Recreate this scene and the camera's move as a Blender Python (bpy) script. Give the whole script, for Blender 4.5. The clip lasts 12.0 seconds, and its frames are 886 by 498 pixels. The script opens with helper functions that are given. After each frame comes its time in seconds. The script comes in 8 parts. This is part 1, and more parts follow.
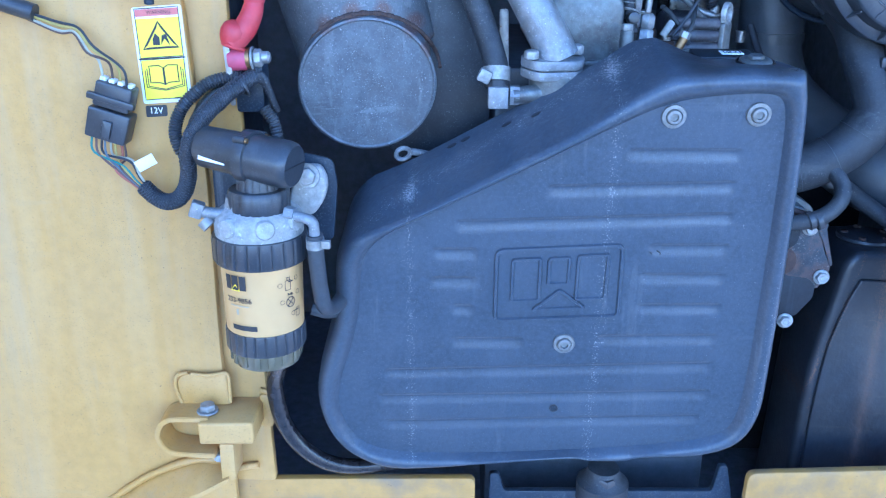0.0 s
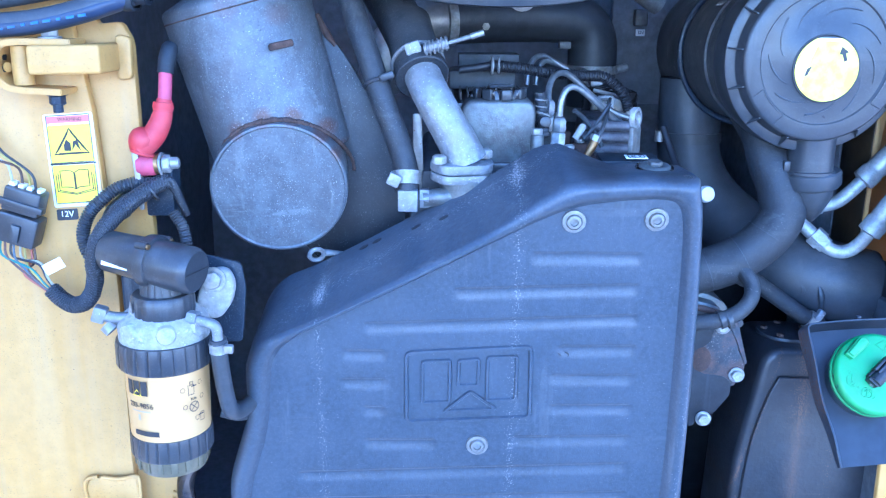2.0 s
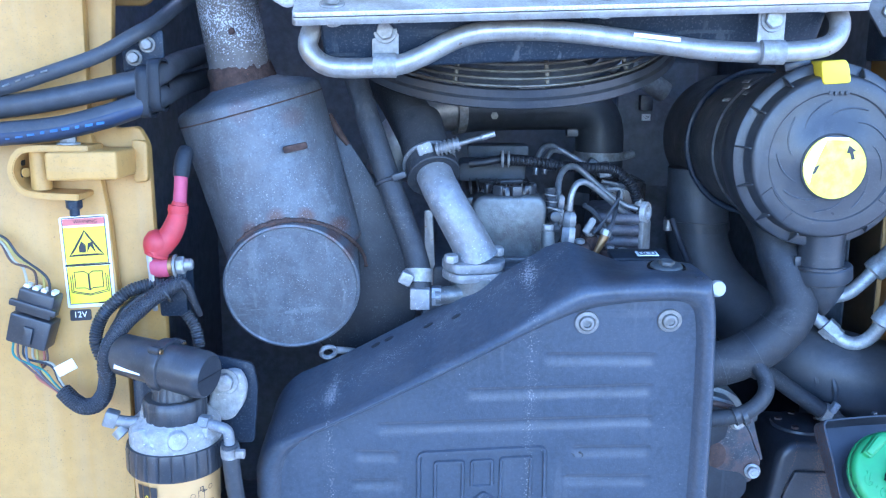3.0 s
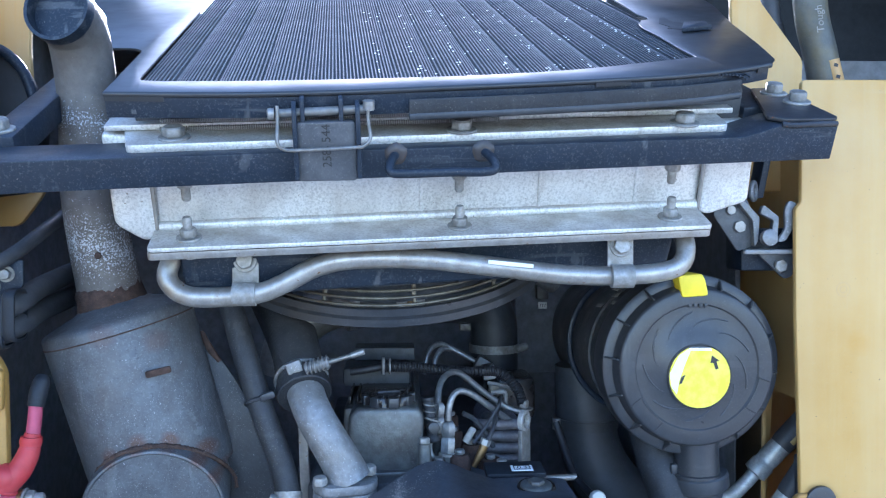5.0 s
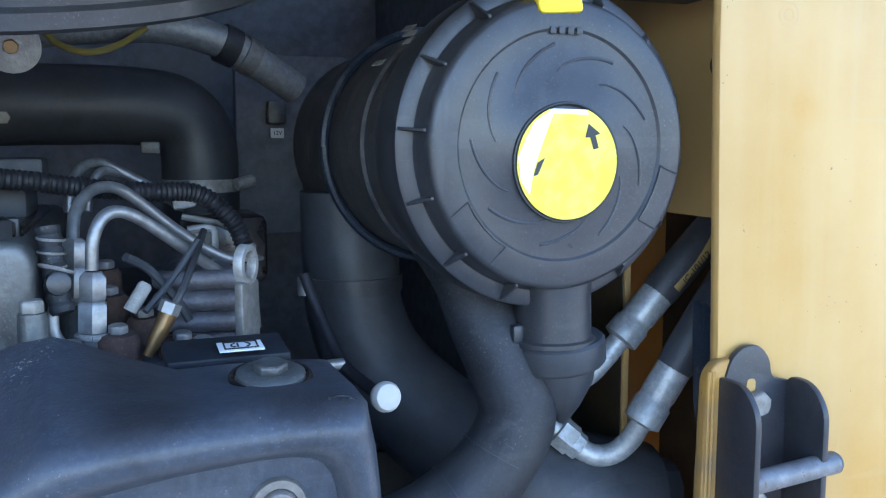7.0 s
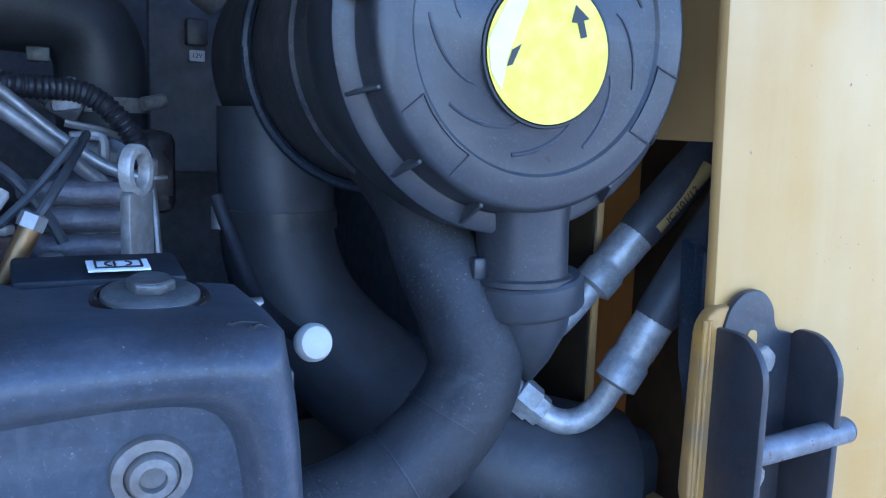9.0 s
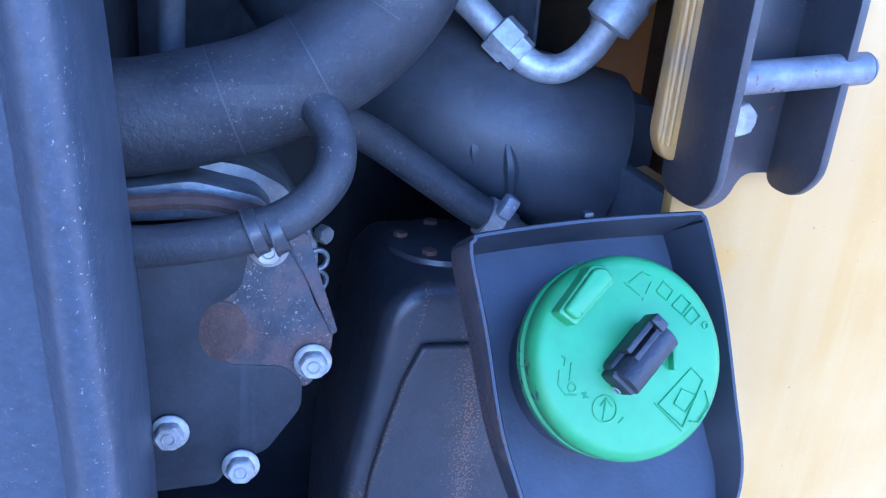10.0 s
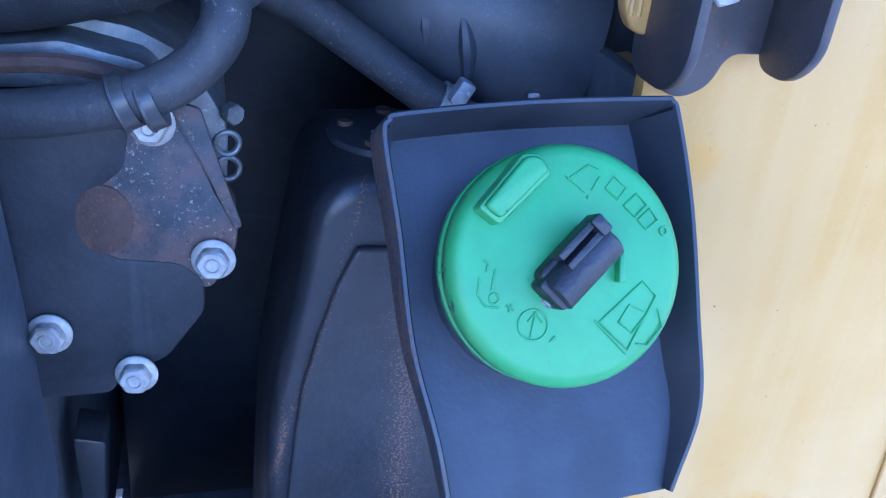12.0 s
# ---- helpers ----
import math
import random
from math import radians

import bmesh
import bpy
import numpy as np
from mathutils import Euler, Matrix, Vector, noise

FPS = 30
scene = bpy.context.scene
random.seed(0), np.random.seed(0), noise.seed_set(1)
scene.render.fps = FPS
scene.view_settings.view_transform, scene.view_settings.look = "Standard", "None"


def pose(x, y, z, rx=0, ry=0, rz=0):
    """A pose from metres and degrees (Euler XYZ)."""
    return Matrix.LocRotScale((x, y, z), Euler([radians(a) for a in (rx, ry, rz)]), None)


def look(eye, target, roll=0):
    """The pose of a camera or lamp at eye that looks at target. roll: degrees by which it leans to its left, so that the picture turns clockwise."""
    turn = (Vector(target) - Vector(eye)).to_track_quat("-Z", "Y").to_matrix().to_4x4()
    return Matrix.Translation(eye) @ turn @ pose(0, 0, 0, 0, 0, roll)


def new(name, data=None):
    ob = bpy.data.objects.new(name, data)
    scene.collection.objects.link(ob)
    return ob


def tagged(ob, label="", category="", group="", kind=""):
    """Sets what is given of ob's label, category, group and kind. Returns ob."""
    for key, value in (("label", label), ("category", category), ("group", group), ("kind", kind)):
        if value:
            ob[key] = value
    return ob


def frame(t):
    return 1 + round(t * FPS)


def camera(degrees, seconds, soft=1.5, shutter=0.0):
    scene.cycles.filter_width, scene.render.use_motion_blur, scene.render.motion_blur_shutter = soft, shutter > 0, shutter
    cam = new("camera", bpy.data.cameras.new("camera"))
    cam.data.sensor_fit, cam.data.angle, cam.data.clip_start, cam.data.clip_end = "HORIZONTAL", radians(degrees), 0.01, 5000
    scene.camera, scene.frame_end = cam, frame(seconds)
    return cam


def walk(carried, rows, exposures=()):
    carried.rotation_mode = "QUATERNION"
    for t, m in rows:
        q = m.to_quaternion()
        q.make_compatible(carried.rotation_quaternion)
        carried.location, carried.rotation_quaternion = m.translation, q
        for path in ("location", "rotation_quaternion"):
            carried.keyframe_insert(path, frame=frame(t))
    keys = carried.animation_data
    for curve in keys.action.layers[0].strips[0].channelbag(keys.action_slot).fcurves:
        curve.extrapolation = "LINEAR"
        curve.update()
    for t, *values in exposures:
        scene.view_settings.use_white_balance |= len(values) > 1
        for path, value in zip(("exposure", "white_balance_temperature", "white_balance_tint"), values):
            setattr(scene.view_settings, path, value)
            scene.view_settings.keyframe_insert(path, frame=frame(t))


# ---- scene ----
cam = camera(54.0, 12.0, 1.2)
PATH = [
    (0, (0.024, -0.02, 1.513), (-0.016, 1.858, 0.824), 0.5),
    (0.5, (0.092, -0.022, 1.51), (0.076, 1.855, 0.821), 0.8),
    (1, (0.109, -0.022, 1.509), (0.09, 1.853, 0.812), 0.8),
    (1.5, (0.11, -0.017, 1.507), (0.091, 1.86, 0.816), 0.7),
    (2, (0.104, -0.016, 1.543), (0.098, 1.914, 1.019), 0.7),
    (2.5, (0.095, -0.009, 1.579), (0.074, 1.95, 1.176), 0.5),
    (2.7, (0.094, -0.007, 1.581), (0.073, 1.95, 1.173), 0.5),
    (4.3, (0.136, -0.012, 1.652), (0.235, 1.98, 1.504), -0.5),
    (4.5, (0.155, -0.01, 1.66), (0.271, 1.984, 1.557), -0.6),
    (5, (0.18, -0.002, 1.663), (0.282, 1.995, 1.602), -0.2),
    (5.5, (0.194, 0.007, 1.659), (0.297, 2.004, 1.608), -0.1),
    (6, (0.272, 0.069, 1.622), (0.463, 2.054, 1.471), -0.0),
    (6.5, (0.278, 0.283, 1.538), (0.671, 2.227, 1.281), -0.5),
    (7, (0.258, 0.473, 1.5), (0.944, 2.336, 1.262), 0.0),
    (7.2, (0.262, 0.519, 1.493), (1.016, 2.359, 1.279), 0.3),
    (8.8, (0.278, 0.571, 1.474), (1.121, 2.374, 1.276), 1.6),
    (9, (0.29, 0.574, 1.453), (1.112, 2.374, 1.166), 2.0),
    (9.5, (0.337, 0.576, 1.397), (1.029, 2.373, 0.858), 3.0),
    (10, (0.393, 0.579, 1.346), (0.974, 2.338, 0.593), 5.2),
    (10.5, (0.421, 0.579, 1.314), (0.929, 2.271, 0.378), 6.5),
    (11, (0.433, 0.581, 1.312), (0.95, 2.263, 0.361), 6.6),
    (11.5, (0.442, 0.586, 1.307), (0.966, 2.265, 0.355), 6.8),
    (12, (0.456, 0.616, 1.316), (0.958, 2.311, 0.38), 6.3),
]
walk(cam, [(t, look(eye, target, roll)) for t, eye, target, roll in PATH], [(0, 2.91, 4430, 18), (0.8, 3.38, 4320, 22), (1.5, 3.41, 4330, 22), (2.0, 3.46, 4370, 22), (2.6, 3.36, 4520, 21), (4.4, 2.4, 5200, 17), (6.0, 2.4, 5420, 16), (6.5, 2.63, 5510, 16), (7.1, 2.58, 5540, 17), (9.0, 2.48, 4720, 22), (9.5, 2.8, 4550, 26), (10.0, 3.05, 4470, 32), (10.5, 2.78, 4590, 30), (11.2, 2.78, 4560, 31), (12, 2.78, 4530, 30)])

# ---- world and light ----
SUN_ELEV, SUN_ROT = radians(21), radians(0)
world = bpy.data.worlds.new("sky")
scene.world = world
world.use_nodes = True
wn, wl = world.node_tree.nodes, world.node_tree.links
sky = wn.new("ShaderNodeTexSky")
sky.sky_type = "NISHITA"
sky.sun_disc = False
sky.sun_elevation, sky.sun_rotation = SUN_ELEV, SUN_ROT
sky.air_density, sky.dust_density, sky.ozone_density = 1.0, 0.6, 1.0
wn["Background"].inputs["Strength"].default_value = 0.15
wl.new(sky.outputs[0], wn["Background"].inputs["Color"])
sun = new("sun", bpy.data.lights.new("sun", "SUN"))
sun.data.energy, sun.data.angle, sun.data.color = 3.0, radians(0.53), (1.0, 0.95, 0.88)
sun.matrix_world = look((0, math.cos(SUN_ELEV) * 10, math.sin(SUN_ELEV) * 10), (0, 0, 0))

# ---- building blocks ----
from mathutils import geometry


def thing(name, origin, label, category, group="", kind=""):
    """An empty at the thing's base that parents its parts."""
    ob = new(name)
    ob.empty_display_size = 0.05
    ob.location = origin
    return tagged(ob, label, category, group, kind)


def part(name, bm, material, parent=None, label="", smooth=True):
    """One mesh, built in world places, under a thing or a part."""
    me = bpy.data.meshes.new(name)
    bmesh.ops.recalc_face_normals(bm, faces=bm.faces)
    for f in bm.faces:
        f.smooth = smooth
    bm.to_mesh(me)
    bm.free()
    if smooth:
        me.set_sharp_from_angle(angle=radians(42))
    me.materials.append(material)
    ob = new(name, me)
    if parent is not None:
        ob.parent = parent
        if parent.type == "EMPTY":
            ob.matrix_parent_inverse = Matrix.Translation(parent.location).inverted()
    if label:
        ob["label"] = label
    return ob


def nudge(ob, dx, dy, dz):
    """Sets a finished thing over by a little, with all its parts."""
    ob.location += Vector((dx, dy, dz))


def solo(name, bm, material, label, category, group="", kind="", smooth=True):
    """A thing of one mesh."""
    return tagged(part(name, bm, material, None, "", smooth), label, category, group, kind)


def basis(origin, axis, up=(0, 0, 1)):
    """A frame at origin whose third axis runs along axis."""
    c = Vector(axis).normalized()
    u = Vector(up)
    if abs(c.dot(u.normalized())) > 0.98:
        u = Vector((1, 0, 0))
    a = u.cross(c).normalized()
    b = c.cross(a)
    m = Matrix((a, b, c)).transposed().to_4x4()
    m.translation = origin
    return m


def front(y, tilt=0.0):
    """A frame for outlines in x and z; its third axis points out of the machine. tilt: how far y grows per metre down."""
    b = Vector((0, -tilt, 1)).normalized()
    a = Vector((1, 0, 0))
    m = Matrix((a, b, a.cross(b))).transposed().to_4x4()
    m.translation = (0, y, 0)
    return m


def spline(pts, sub=8, closed=False):
    """Points along a smooth curve through pts (centripetal Catmull-Rom is not needed at these sizes)."""
    p = [Vector(q) for q in pts]
    if sub <= 1 or len(p) < 3:
        return p
    n, out = len(p), []
    for i in range(n if closed else n - 1):
        if closed:
            a, b, c, d = p[i - 1], p[i], p[(i + 1) % n], p[(i + 2) % n]
        else:
            b, c = p[i], p[i + 1]
            a = p[i - 1] if i else b * 2 - c
            d = p[i + 2] if i + 2 < n else c * 2 - b
        for k in range(sub):
            t = k / sub
            out.append(0.5 * (2 * b + (c - a) * t + (2 * a - 5 * b + 4 * c - d) * t * t + (3 * b - a - 3 * c + d) * t ** 3))
    if not closed:
        out.append(p[-1])
    return out


def rounded(poly, r, n=5):
    """A 2D outline with each corner rounded by r."""
    out = []
    p = [Vector((q[0], q[1])) for q in poly]
    for i, c in enumerate(p):
        a, b = p[i - 1], p[(i + 1) % len(p)]
        da, db = a - c, b - c
        k = min(r, da.length * 0.45, db.length * 0.45)
        s, e = c + da.normalized() * k, c + db.normalized() * k
        for j in range(n + 1):
            t = j / n
            out.append(s * (1 - t) ** 2 + c * 2 * t * (1 - t) + e * t * t)
    return out


def tube(pts, r, seg=14, sub=8, cap=True, wave=None, bore=0.0, bm=None):
    """A round tube along a smooth path. r: one radius, or one at each point. wave: radius factor by the length along it."""
    bm = bm or bmesh.new()
    path = spline(pts, sub)
    n = len(path)
    if isinstance(r, (int, float)):
        radii = [r] * n
    else:
        radii = [float(np.interp(i * (len(r) - 1) / max(1, n - 1), range(len(r)), r)) for i in range(n)]
    rings, side, run = [], None, 0.0
    for i, q in enumerate(path):
        d = (path[min(i + 1, n - 1)] - path[max(i - 1, 0)]).normalized()
        if side is None:
            side = d.orthogonal().normalized()
        side = (side - d * side.dot(d)).normalized()
        other = d.cross(side)
        if i:
            run += (q - path[i - 1]).length
        k = radii[i] * (wave(run) if wave else 1.0)
        rings.append([bm.verts.new(q + (side * math.cos(2 * math.pi * j / seg) + other * math.sin(2 * math.pi * j / seg)) * k) for j in range(seg)])
    for a, b in zip(rings, rings[1:]):
        for j in range(seg):
            bm.faces.new((a[j], a[(j + 1) % seg], b[(j + 1) % seg], b[j]))
    if cap:
        bm.faces.new(rings[0][::-1])
        bm.faces.new(rings[-1])
    return bm


def lathe(profile, origin, axis, seg=32, bm=None, wobble=None, hollow=False):
    """A turned shape: (radius, height along the axis) from end to end."""
    bm = bm or bmesh.new()
    m = basis(origin, axis)
    rings = []
    for r, h in profile:
        if r < 1e-6:
            rings.append([bm.verts.new(m @ Vector((0, 0, h)))])
            continue
        ring = []
        for j in range(seg):
            a = 2 * math.pi * j / seg
            k = r * (wobble(a, h) if wobble else 1.0)
            ring.append(bm.verts.new(m @ Vector((k * math.cos(a), k * math.sin(a), h))))
        rings.append(ring)
    for a, b in zip(rings, rings[1:] + rings[:1] if hollow else rings[1:]):
        for j in range(seg):
            q = [a[j % len(a)], a[(j + 1) % len(a)], b[(j + 1) % len(b)], b[j % len(b)]]
            q = list(dict.fromkeys(q))
            if len(q) > 2:
                bm.faces.new(q)
    for ring, rev in ((rings[0], True), (rings[-1], False)):
        if len(ring) > 2 and not hollow:
            bm.faces.new(ring[::-1] if rev else ring)
    return bm


def prism(poly, c0, c1, m, bevel=0.0, steps=2, bm=None):
    """An outline in the first two axes of the frame m, from c0 to c1 along its third, with softened edges."""
    b = bmesh.new()
    lo = [b.verts.new((p[0], p[1], c0)) for p in poly]
    hi = [b.verts.new((p[0], p[1], c1)) for p in poly]
    n = len(poly)
    b.faces.new(lo[::-1])
    top = b.faces.new(hi)
    for i in range(n):
        b.faces.new((lo[i], lo[(i + 1) % n], hi[(i + 1) % n], hi[i]))
    bmesh.ops.recalc_face_normals(b, faces=b.faces)
    if bevel:
        edges = [e for e in b.edges if abs(e.verts[0].co.z - e.verts[1].co.z) < 1e-9]
        if n <= 8:
            edges = list(b.edges)
        bmesh.ops.bevel(b, geom=edges, offset=bevel, segments=steps, profile=0.5, affect="EDGES", clamp_overlap=True)
    b.transform(m)
    return merge(b, bm)


def merge(b, bm):
    """Adds the bmesh b to bm, if there is one."""
    if bm is None:
        return b
    me = bpy.data.meshes.new("tmp")
    b.to_mesh(me)
    b.free()
    bm.from_mesh(me)
    bpy.data.meshes.remove(me)
    return bm


def block(centre, size, bevel=0.002, turn=(0, 0, 0), bm=None):
    """A box with softened edges, turned by degrees about its own centre."""
    x, y, z = (s / 2 for s in size)
    return prism([(-x, -y), (x, -y), (x, y), (-x, y)], -z, z, pose(*centre, *turn), bevel, 2, bm)


def ring_loft(outline, steps, m, fill_last=True, fill_first=False):
    """Rings made by insetting a closed outline: steps are (inset, height)."""
    p = [Vector((q[0], q[1])) for q in outline]
    n = len(p)
    area = sum(p[i - 1].x * p[i].y - p[i].x * p[i - 1].y for i in range(n))
    turn = 1 if area > 0 else -1
    normals = []
    for i in range(n):
        d = (p[(i + 2) % n] - p[i - 2]).normalized()
        normals.append(Vector((-d.y, d.x)) * turn)
    bm = bmesh.new()
    rings = [[bm.verts.new(m @ Vector((*(p[i] + normals[i] * s), h))) for i in range(n)] for s, h in steps]
    for a, b in zip(rings, rings[1:]):
        for i in range(n):
            bm.faces.new((a[i], a[(i + 1) % n], b[(i + 1) % n], b[i]))
    if fill_last:
        flat = [p[i] + normals[i] * steps[-1][0] for i in range(n)]
        vs, _, fs, own, _, _ = geometry.delaunay_2d_cdt(flat, [(i, (i + 1) % n) for i in range(n)], [], 1, 1e-6)
        made = [rings[-1][o[0]] if o else bm.verts.new(m @ Vector((*v, steps[-1][1]))) for v, o in zip(vs, own)]
        for f in fs:
            if len({made[i] for i in f}) == 3:
                bm.faces.new([made[i] for i in f])
    if fill_first:
        bm.faces.new(rings[0][::-1])
    return bm


def torus(origin, axis, big, small, seg=36, ring=10, arc=(0.0, 360.0)):
    m = basis(origin, axis)
    n = max(6, int(seg * (arc[1] - arc[0]) / 360))
    pts = [m @ Vector((big * math.cos(radians(arc[0] + (arc[1] - arc[0]) * i / n)), big * math.sin(radians(arc[0] + (arc[1] - arc[0]) * i / n)), 0)) for i in range(n + 1)]
    return tube(pts, small, ring, 1)


def bolt(parent, pos, axis, r, material, h=None, washer=0.0, name="bolt", label="", turn=0.3):
    """A hexagon head with a softened crown, on a washer if it has one."""
    h = h or r * 1.2
    d = Vector(axis).normalized()
    pos = Vector(pos)
    base = 0.0
    if washer:
        base = 0.0022
    m = basis(pos, d) @ pose(0, 0, 0, 0, 0, math.degrees(turn))
    hexa = [(r * math.cos(math.pi / 3 * i), r * math.sin(math.pi / 3 * i)) for i in range(6)]
    bm = prism(hexa, base, base + h, m, r * 0.14, 2)
    lathe([(r * 0.8, 0), (r * 0.8, h * 0.08), (r * 0.5, h * 0.1)], pos + d * (base + h - 0.0002), d, 16, bm)
    ob = part(name, bm, material, parent, label)
    if washer:
        part("washer", lathe([(washer * 0.98, 0), (washer, 0.0006), (washer, 0.0016), (washer * 0.96, base), (r * 0.5, base)], pos, d, 24), material, ob)
    return ob


def lettering(text, size, m, material, parent, name="lettering", depth=0.0002):
    """Words in the built-in font, centred on the frame m, standing proud by depth."""
    cu = bpy.data.curves.new("text", "FONT")
    cu.body, cu.size, cu.align_x, cu.align_y, cu.extrude = text, size, "CENTER", "CENTER", depth
    tmp = bpy.data.objects.new("text", cu)
    scene.collection.objects.link(tmp)
    bpy.context.view_layer.update()
    me = bpy.data.meshes.new_from_object(tmp.evaluated_get(bpy.context.evaluated_depsgraph_get()))
    bpy.data.objects.remove(tmp)
    bpy.data.curves.remove(cu)
    me.transform(m)
    me.materials.clear()
    me.materials.append(material)
    ob = new(name, me)
    ob.parent = parent
    if parent.type == "EMPTY":
        ob.matrix_parent_inverse = Matrix.Translation(parent.location).inverted()
    return ob


# ---- materials ----


def surface(name, base, rough=0.5, metal=0.0, vary=0.25, grain=60.0, big=7.0, bump=0.15, bump_scale=250.0, coat=0.0, film=None, film_amount=0.0, film_scale=9.0,
            spots=None, spot_amount=0.0, spot_scale=120.0, spot_rough=0.9, spec=0.5, streak=0.0, each=0.0, up_dust=0.0, bands=(), scuff=None, scuff_amount=0.0, fade=0.0, blots=(), blot=(0.52, 0.245, 0.008), dust=(0.42, 0.37, 0.30), speck=0.0, speck_tone=(0.30, 0.29, 0.28)):
    """A painted, plastic or metal surface: base colour that varies at two scales, a film of grime or wear in large patches,
    spots of rust or chipped paint, streaks that run down, dust that settles on upward faces, and fine relief."""
    ma = bpy.data.materials.new(name)
    ma.use_nodes = True
    nt = ma.node_tree
    bs = nt.nodes["Principled BSDF"]

    def node(kind, **k):
        n = nt.nodes.new(kind)
        for key, v in k.items():
            n.inputs[key].default_value = v
        return n

    def mixed(fac, a, b, how="MIX"):
        n = nt.nodes.new("ShaderNodeMix")
        n.data_type, n.blend_type = "RGBA", how
        for socket, v in ((n.inputs[0], fac), (n.inputs[6], a), (n.inputs[7], b)):
            if hasattr(v, "is_linked"):
                nt.links.new(v, socket)
            else:
                socket.default_value = v
        return n.outputs[2]

    def ramp(src, lo, hi):
        n = nt.nodes.new("ShaderNodeMapRange")
        n.inputs[1].default_value, n.inputs[2].default_value = lo, hi
        nt.links.new(src, n.inputs[0])
        return n.outputs[0]

    def times(a, b):
        n = nt.nodes.new("ShaderNodeMath")
        n.operation = "MULTIPLY"
        for s, v in zip(n.inputs, (a, b)):
            if hasattr(v, "is_linked"):
                nt.links.new(v, s)
            else:
                s.default_value = v
        return n.outputs[0]

    def maths(how, a, b=0.0):
        n = nt.nodes.new("ShaderNodeMath")
        n.operation = how
        for s, v in zip(n.inputs, (a, b)):
            if hasattr(v, "is_linked"):
                nt.links.new(v, s)
            else:
                s.default_value = v
        return n.outputs[0]

    co = nt.nodes.new("ShaderNodeTexCoord").outputs["Object"]

    def noisy(scale, detail=4.0, stretch=None):
        n = node("ShaderNodeTexNoise", Scale=scale, Detail=detail, Roughness=0.6)
        src = co
        if stretch:
            mp = nt.nodes.new("ShaderNodeMapping")
            mp.inputs["Scale"].default_value = stretch
            nt.links.new(co, mp.inputs[0])
            src = mp.outputs[0]
        nt.links.new(src, n.inputs["Vector"])
        return n.outputs["Fac"]

    dark = tuple(c * (1 - vary) for c in base) + (1,)
    light = tuple(min(1, c * (1 + vary)) for c in base) + (1,)
    col = mixed(ramp(noisy(grain), 0.35, 0.65), dark, light)
    col = mixed(times(ramp(noisy(big, 3), 0.35, 0.7), vary), col, tuple(min(1, c * 1.35 + 0.01) for c in base) + (1,))
    rgh = ramp(noisy(big * 2.3, 3), 0.2, 0.8)
    rmix = nt.nodes.new("ShaderNodeMapRange")
    rmix.inputs[3].default_value, rmix.inputs[4].default_value = max(0.03, rough - 0.1), min(1, rough + 0.12)
    nt.links.new(rgh, rmix.inputs[0])
    rough_out = rmix.outputs[0]
    if film:
        f = times(ramp(noisy(film_scale, 6), 0.42, 0.68), film_amount)
        col = mixed(f, col, (*film, 1))
    if fade:
        s = times(ramp(noisy(11, 3, (1.0, 0.3, 0.11)), 0.47, 0.66), fade)
        col = mixed(s, col, (0.62, 0.46, 0.24, 1))
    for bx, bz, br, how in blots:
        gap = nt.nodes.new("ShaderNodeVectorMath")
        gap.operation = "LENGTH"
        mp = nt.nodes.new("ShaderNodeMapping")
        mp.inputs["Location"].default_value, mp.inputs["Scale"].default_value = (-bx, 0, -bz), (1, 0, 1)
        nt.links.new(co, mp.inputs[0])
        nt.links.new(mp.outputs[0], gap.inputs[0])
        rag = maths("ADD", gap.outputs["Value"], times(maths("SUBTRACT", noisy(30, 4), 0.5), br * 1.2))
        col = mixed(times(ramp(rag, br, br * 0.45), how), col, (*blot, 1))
    if scuff:
        a = ramp(noisy(55, 3, (1.0, 1.0, 0.05)), 0.60, 0.66)
        b = ramp(noisy(60, 3, (0.05, 1.0, 1.0)), 0.61, 0.66)
        patch = ramp(noisy(8, 3), 0.45, 0.62)
        col = mixed(times(times(maths("MAXIMUM", a, b), patch), scuff_amount), col, (*scuff, 1))
        rub = ramp(noisy(420, 2), 0.56, 0.66)
        col = mixed(times(rub, scuff_amount * 0.5), col, (*scuff, 1))
    if speck:
        a = ramp(noisy(620, 2), 0.63, 0.70)
        b = times(ramp(noisy(23, 5), 0.40, 0.62), speck)
        col = mixed(times(a, b), col, (*speck_tone, 1))
        col = mixed(times(ramp(noisy(330, 3), 0.40, 0.28), speck * 0.6), col, tuple(c * 0.45 for c in base) + (1,))
    if streak:
        s = times(ramp(noisy(40, 5, (1.0, 1.0, 0.06)), 0.52, 0.72), streak)
        col = mixed(s, col, (*(film or dust), 1))
    if up_dust:
        geo = nt.nodes.new("ShaderNodeNewGeometry")
        sep = nt.nodes.new("ShaderNodeSeparateXYZ")
        nt.links.new(geo.outputs["Normal"], sep.inputs[0])
        up = times(ramp(sep.outputs[2], 0.1, 0.95), times(ramp(noisy(35, 6), 0.3, 0.7), up_dust))
        col = mixed(up, col, (*dust, 1))
    if spots:
        raw = noisy(spot_scale, 5)
        for nx, ny, nz, d, w, boost in bands:
            dot = nt.nodes.new("ShaderNodeVectorMath")
            dot.operation = "DOT_PRODUCT"
            nt.links.new(co, dot.inputs[0])
            dot.inputs[1].default_value = (nx, ny, nz)
            off = maths("ABSOLUTE", maths("SUBTRACT", dot.outputs["Value"], d))
            raw = maths("ADD", raw, times(ramp(off, w, 0.0), boost))
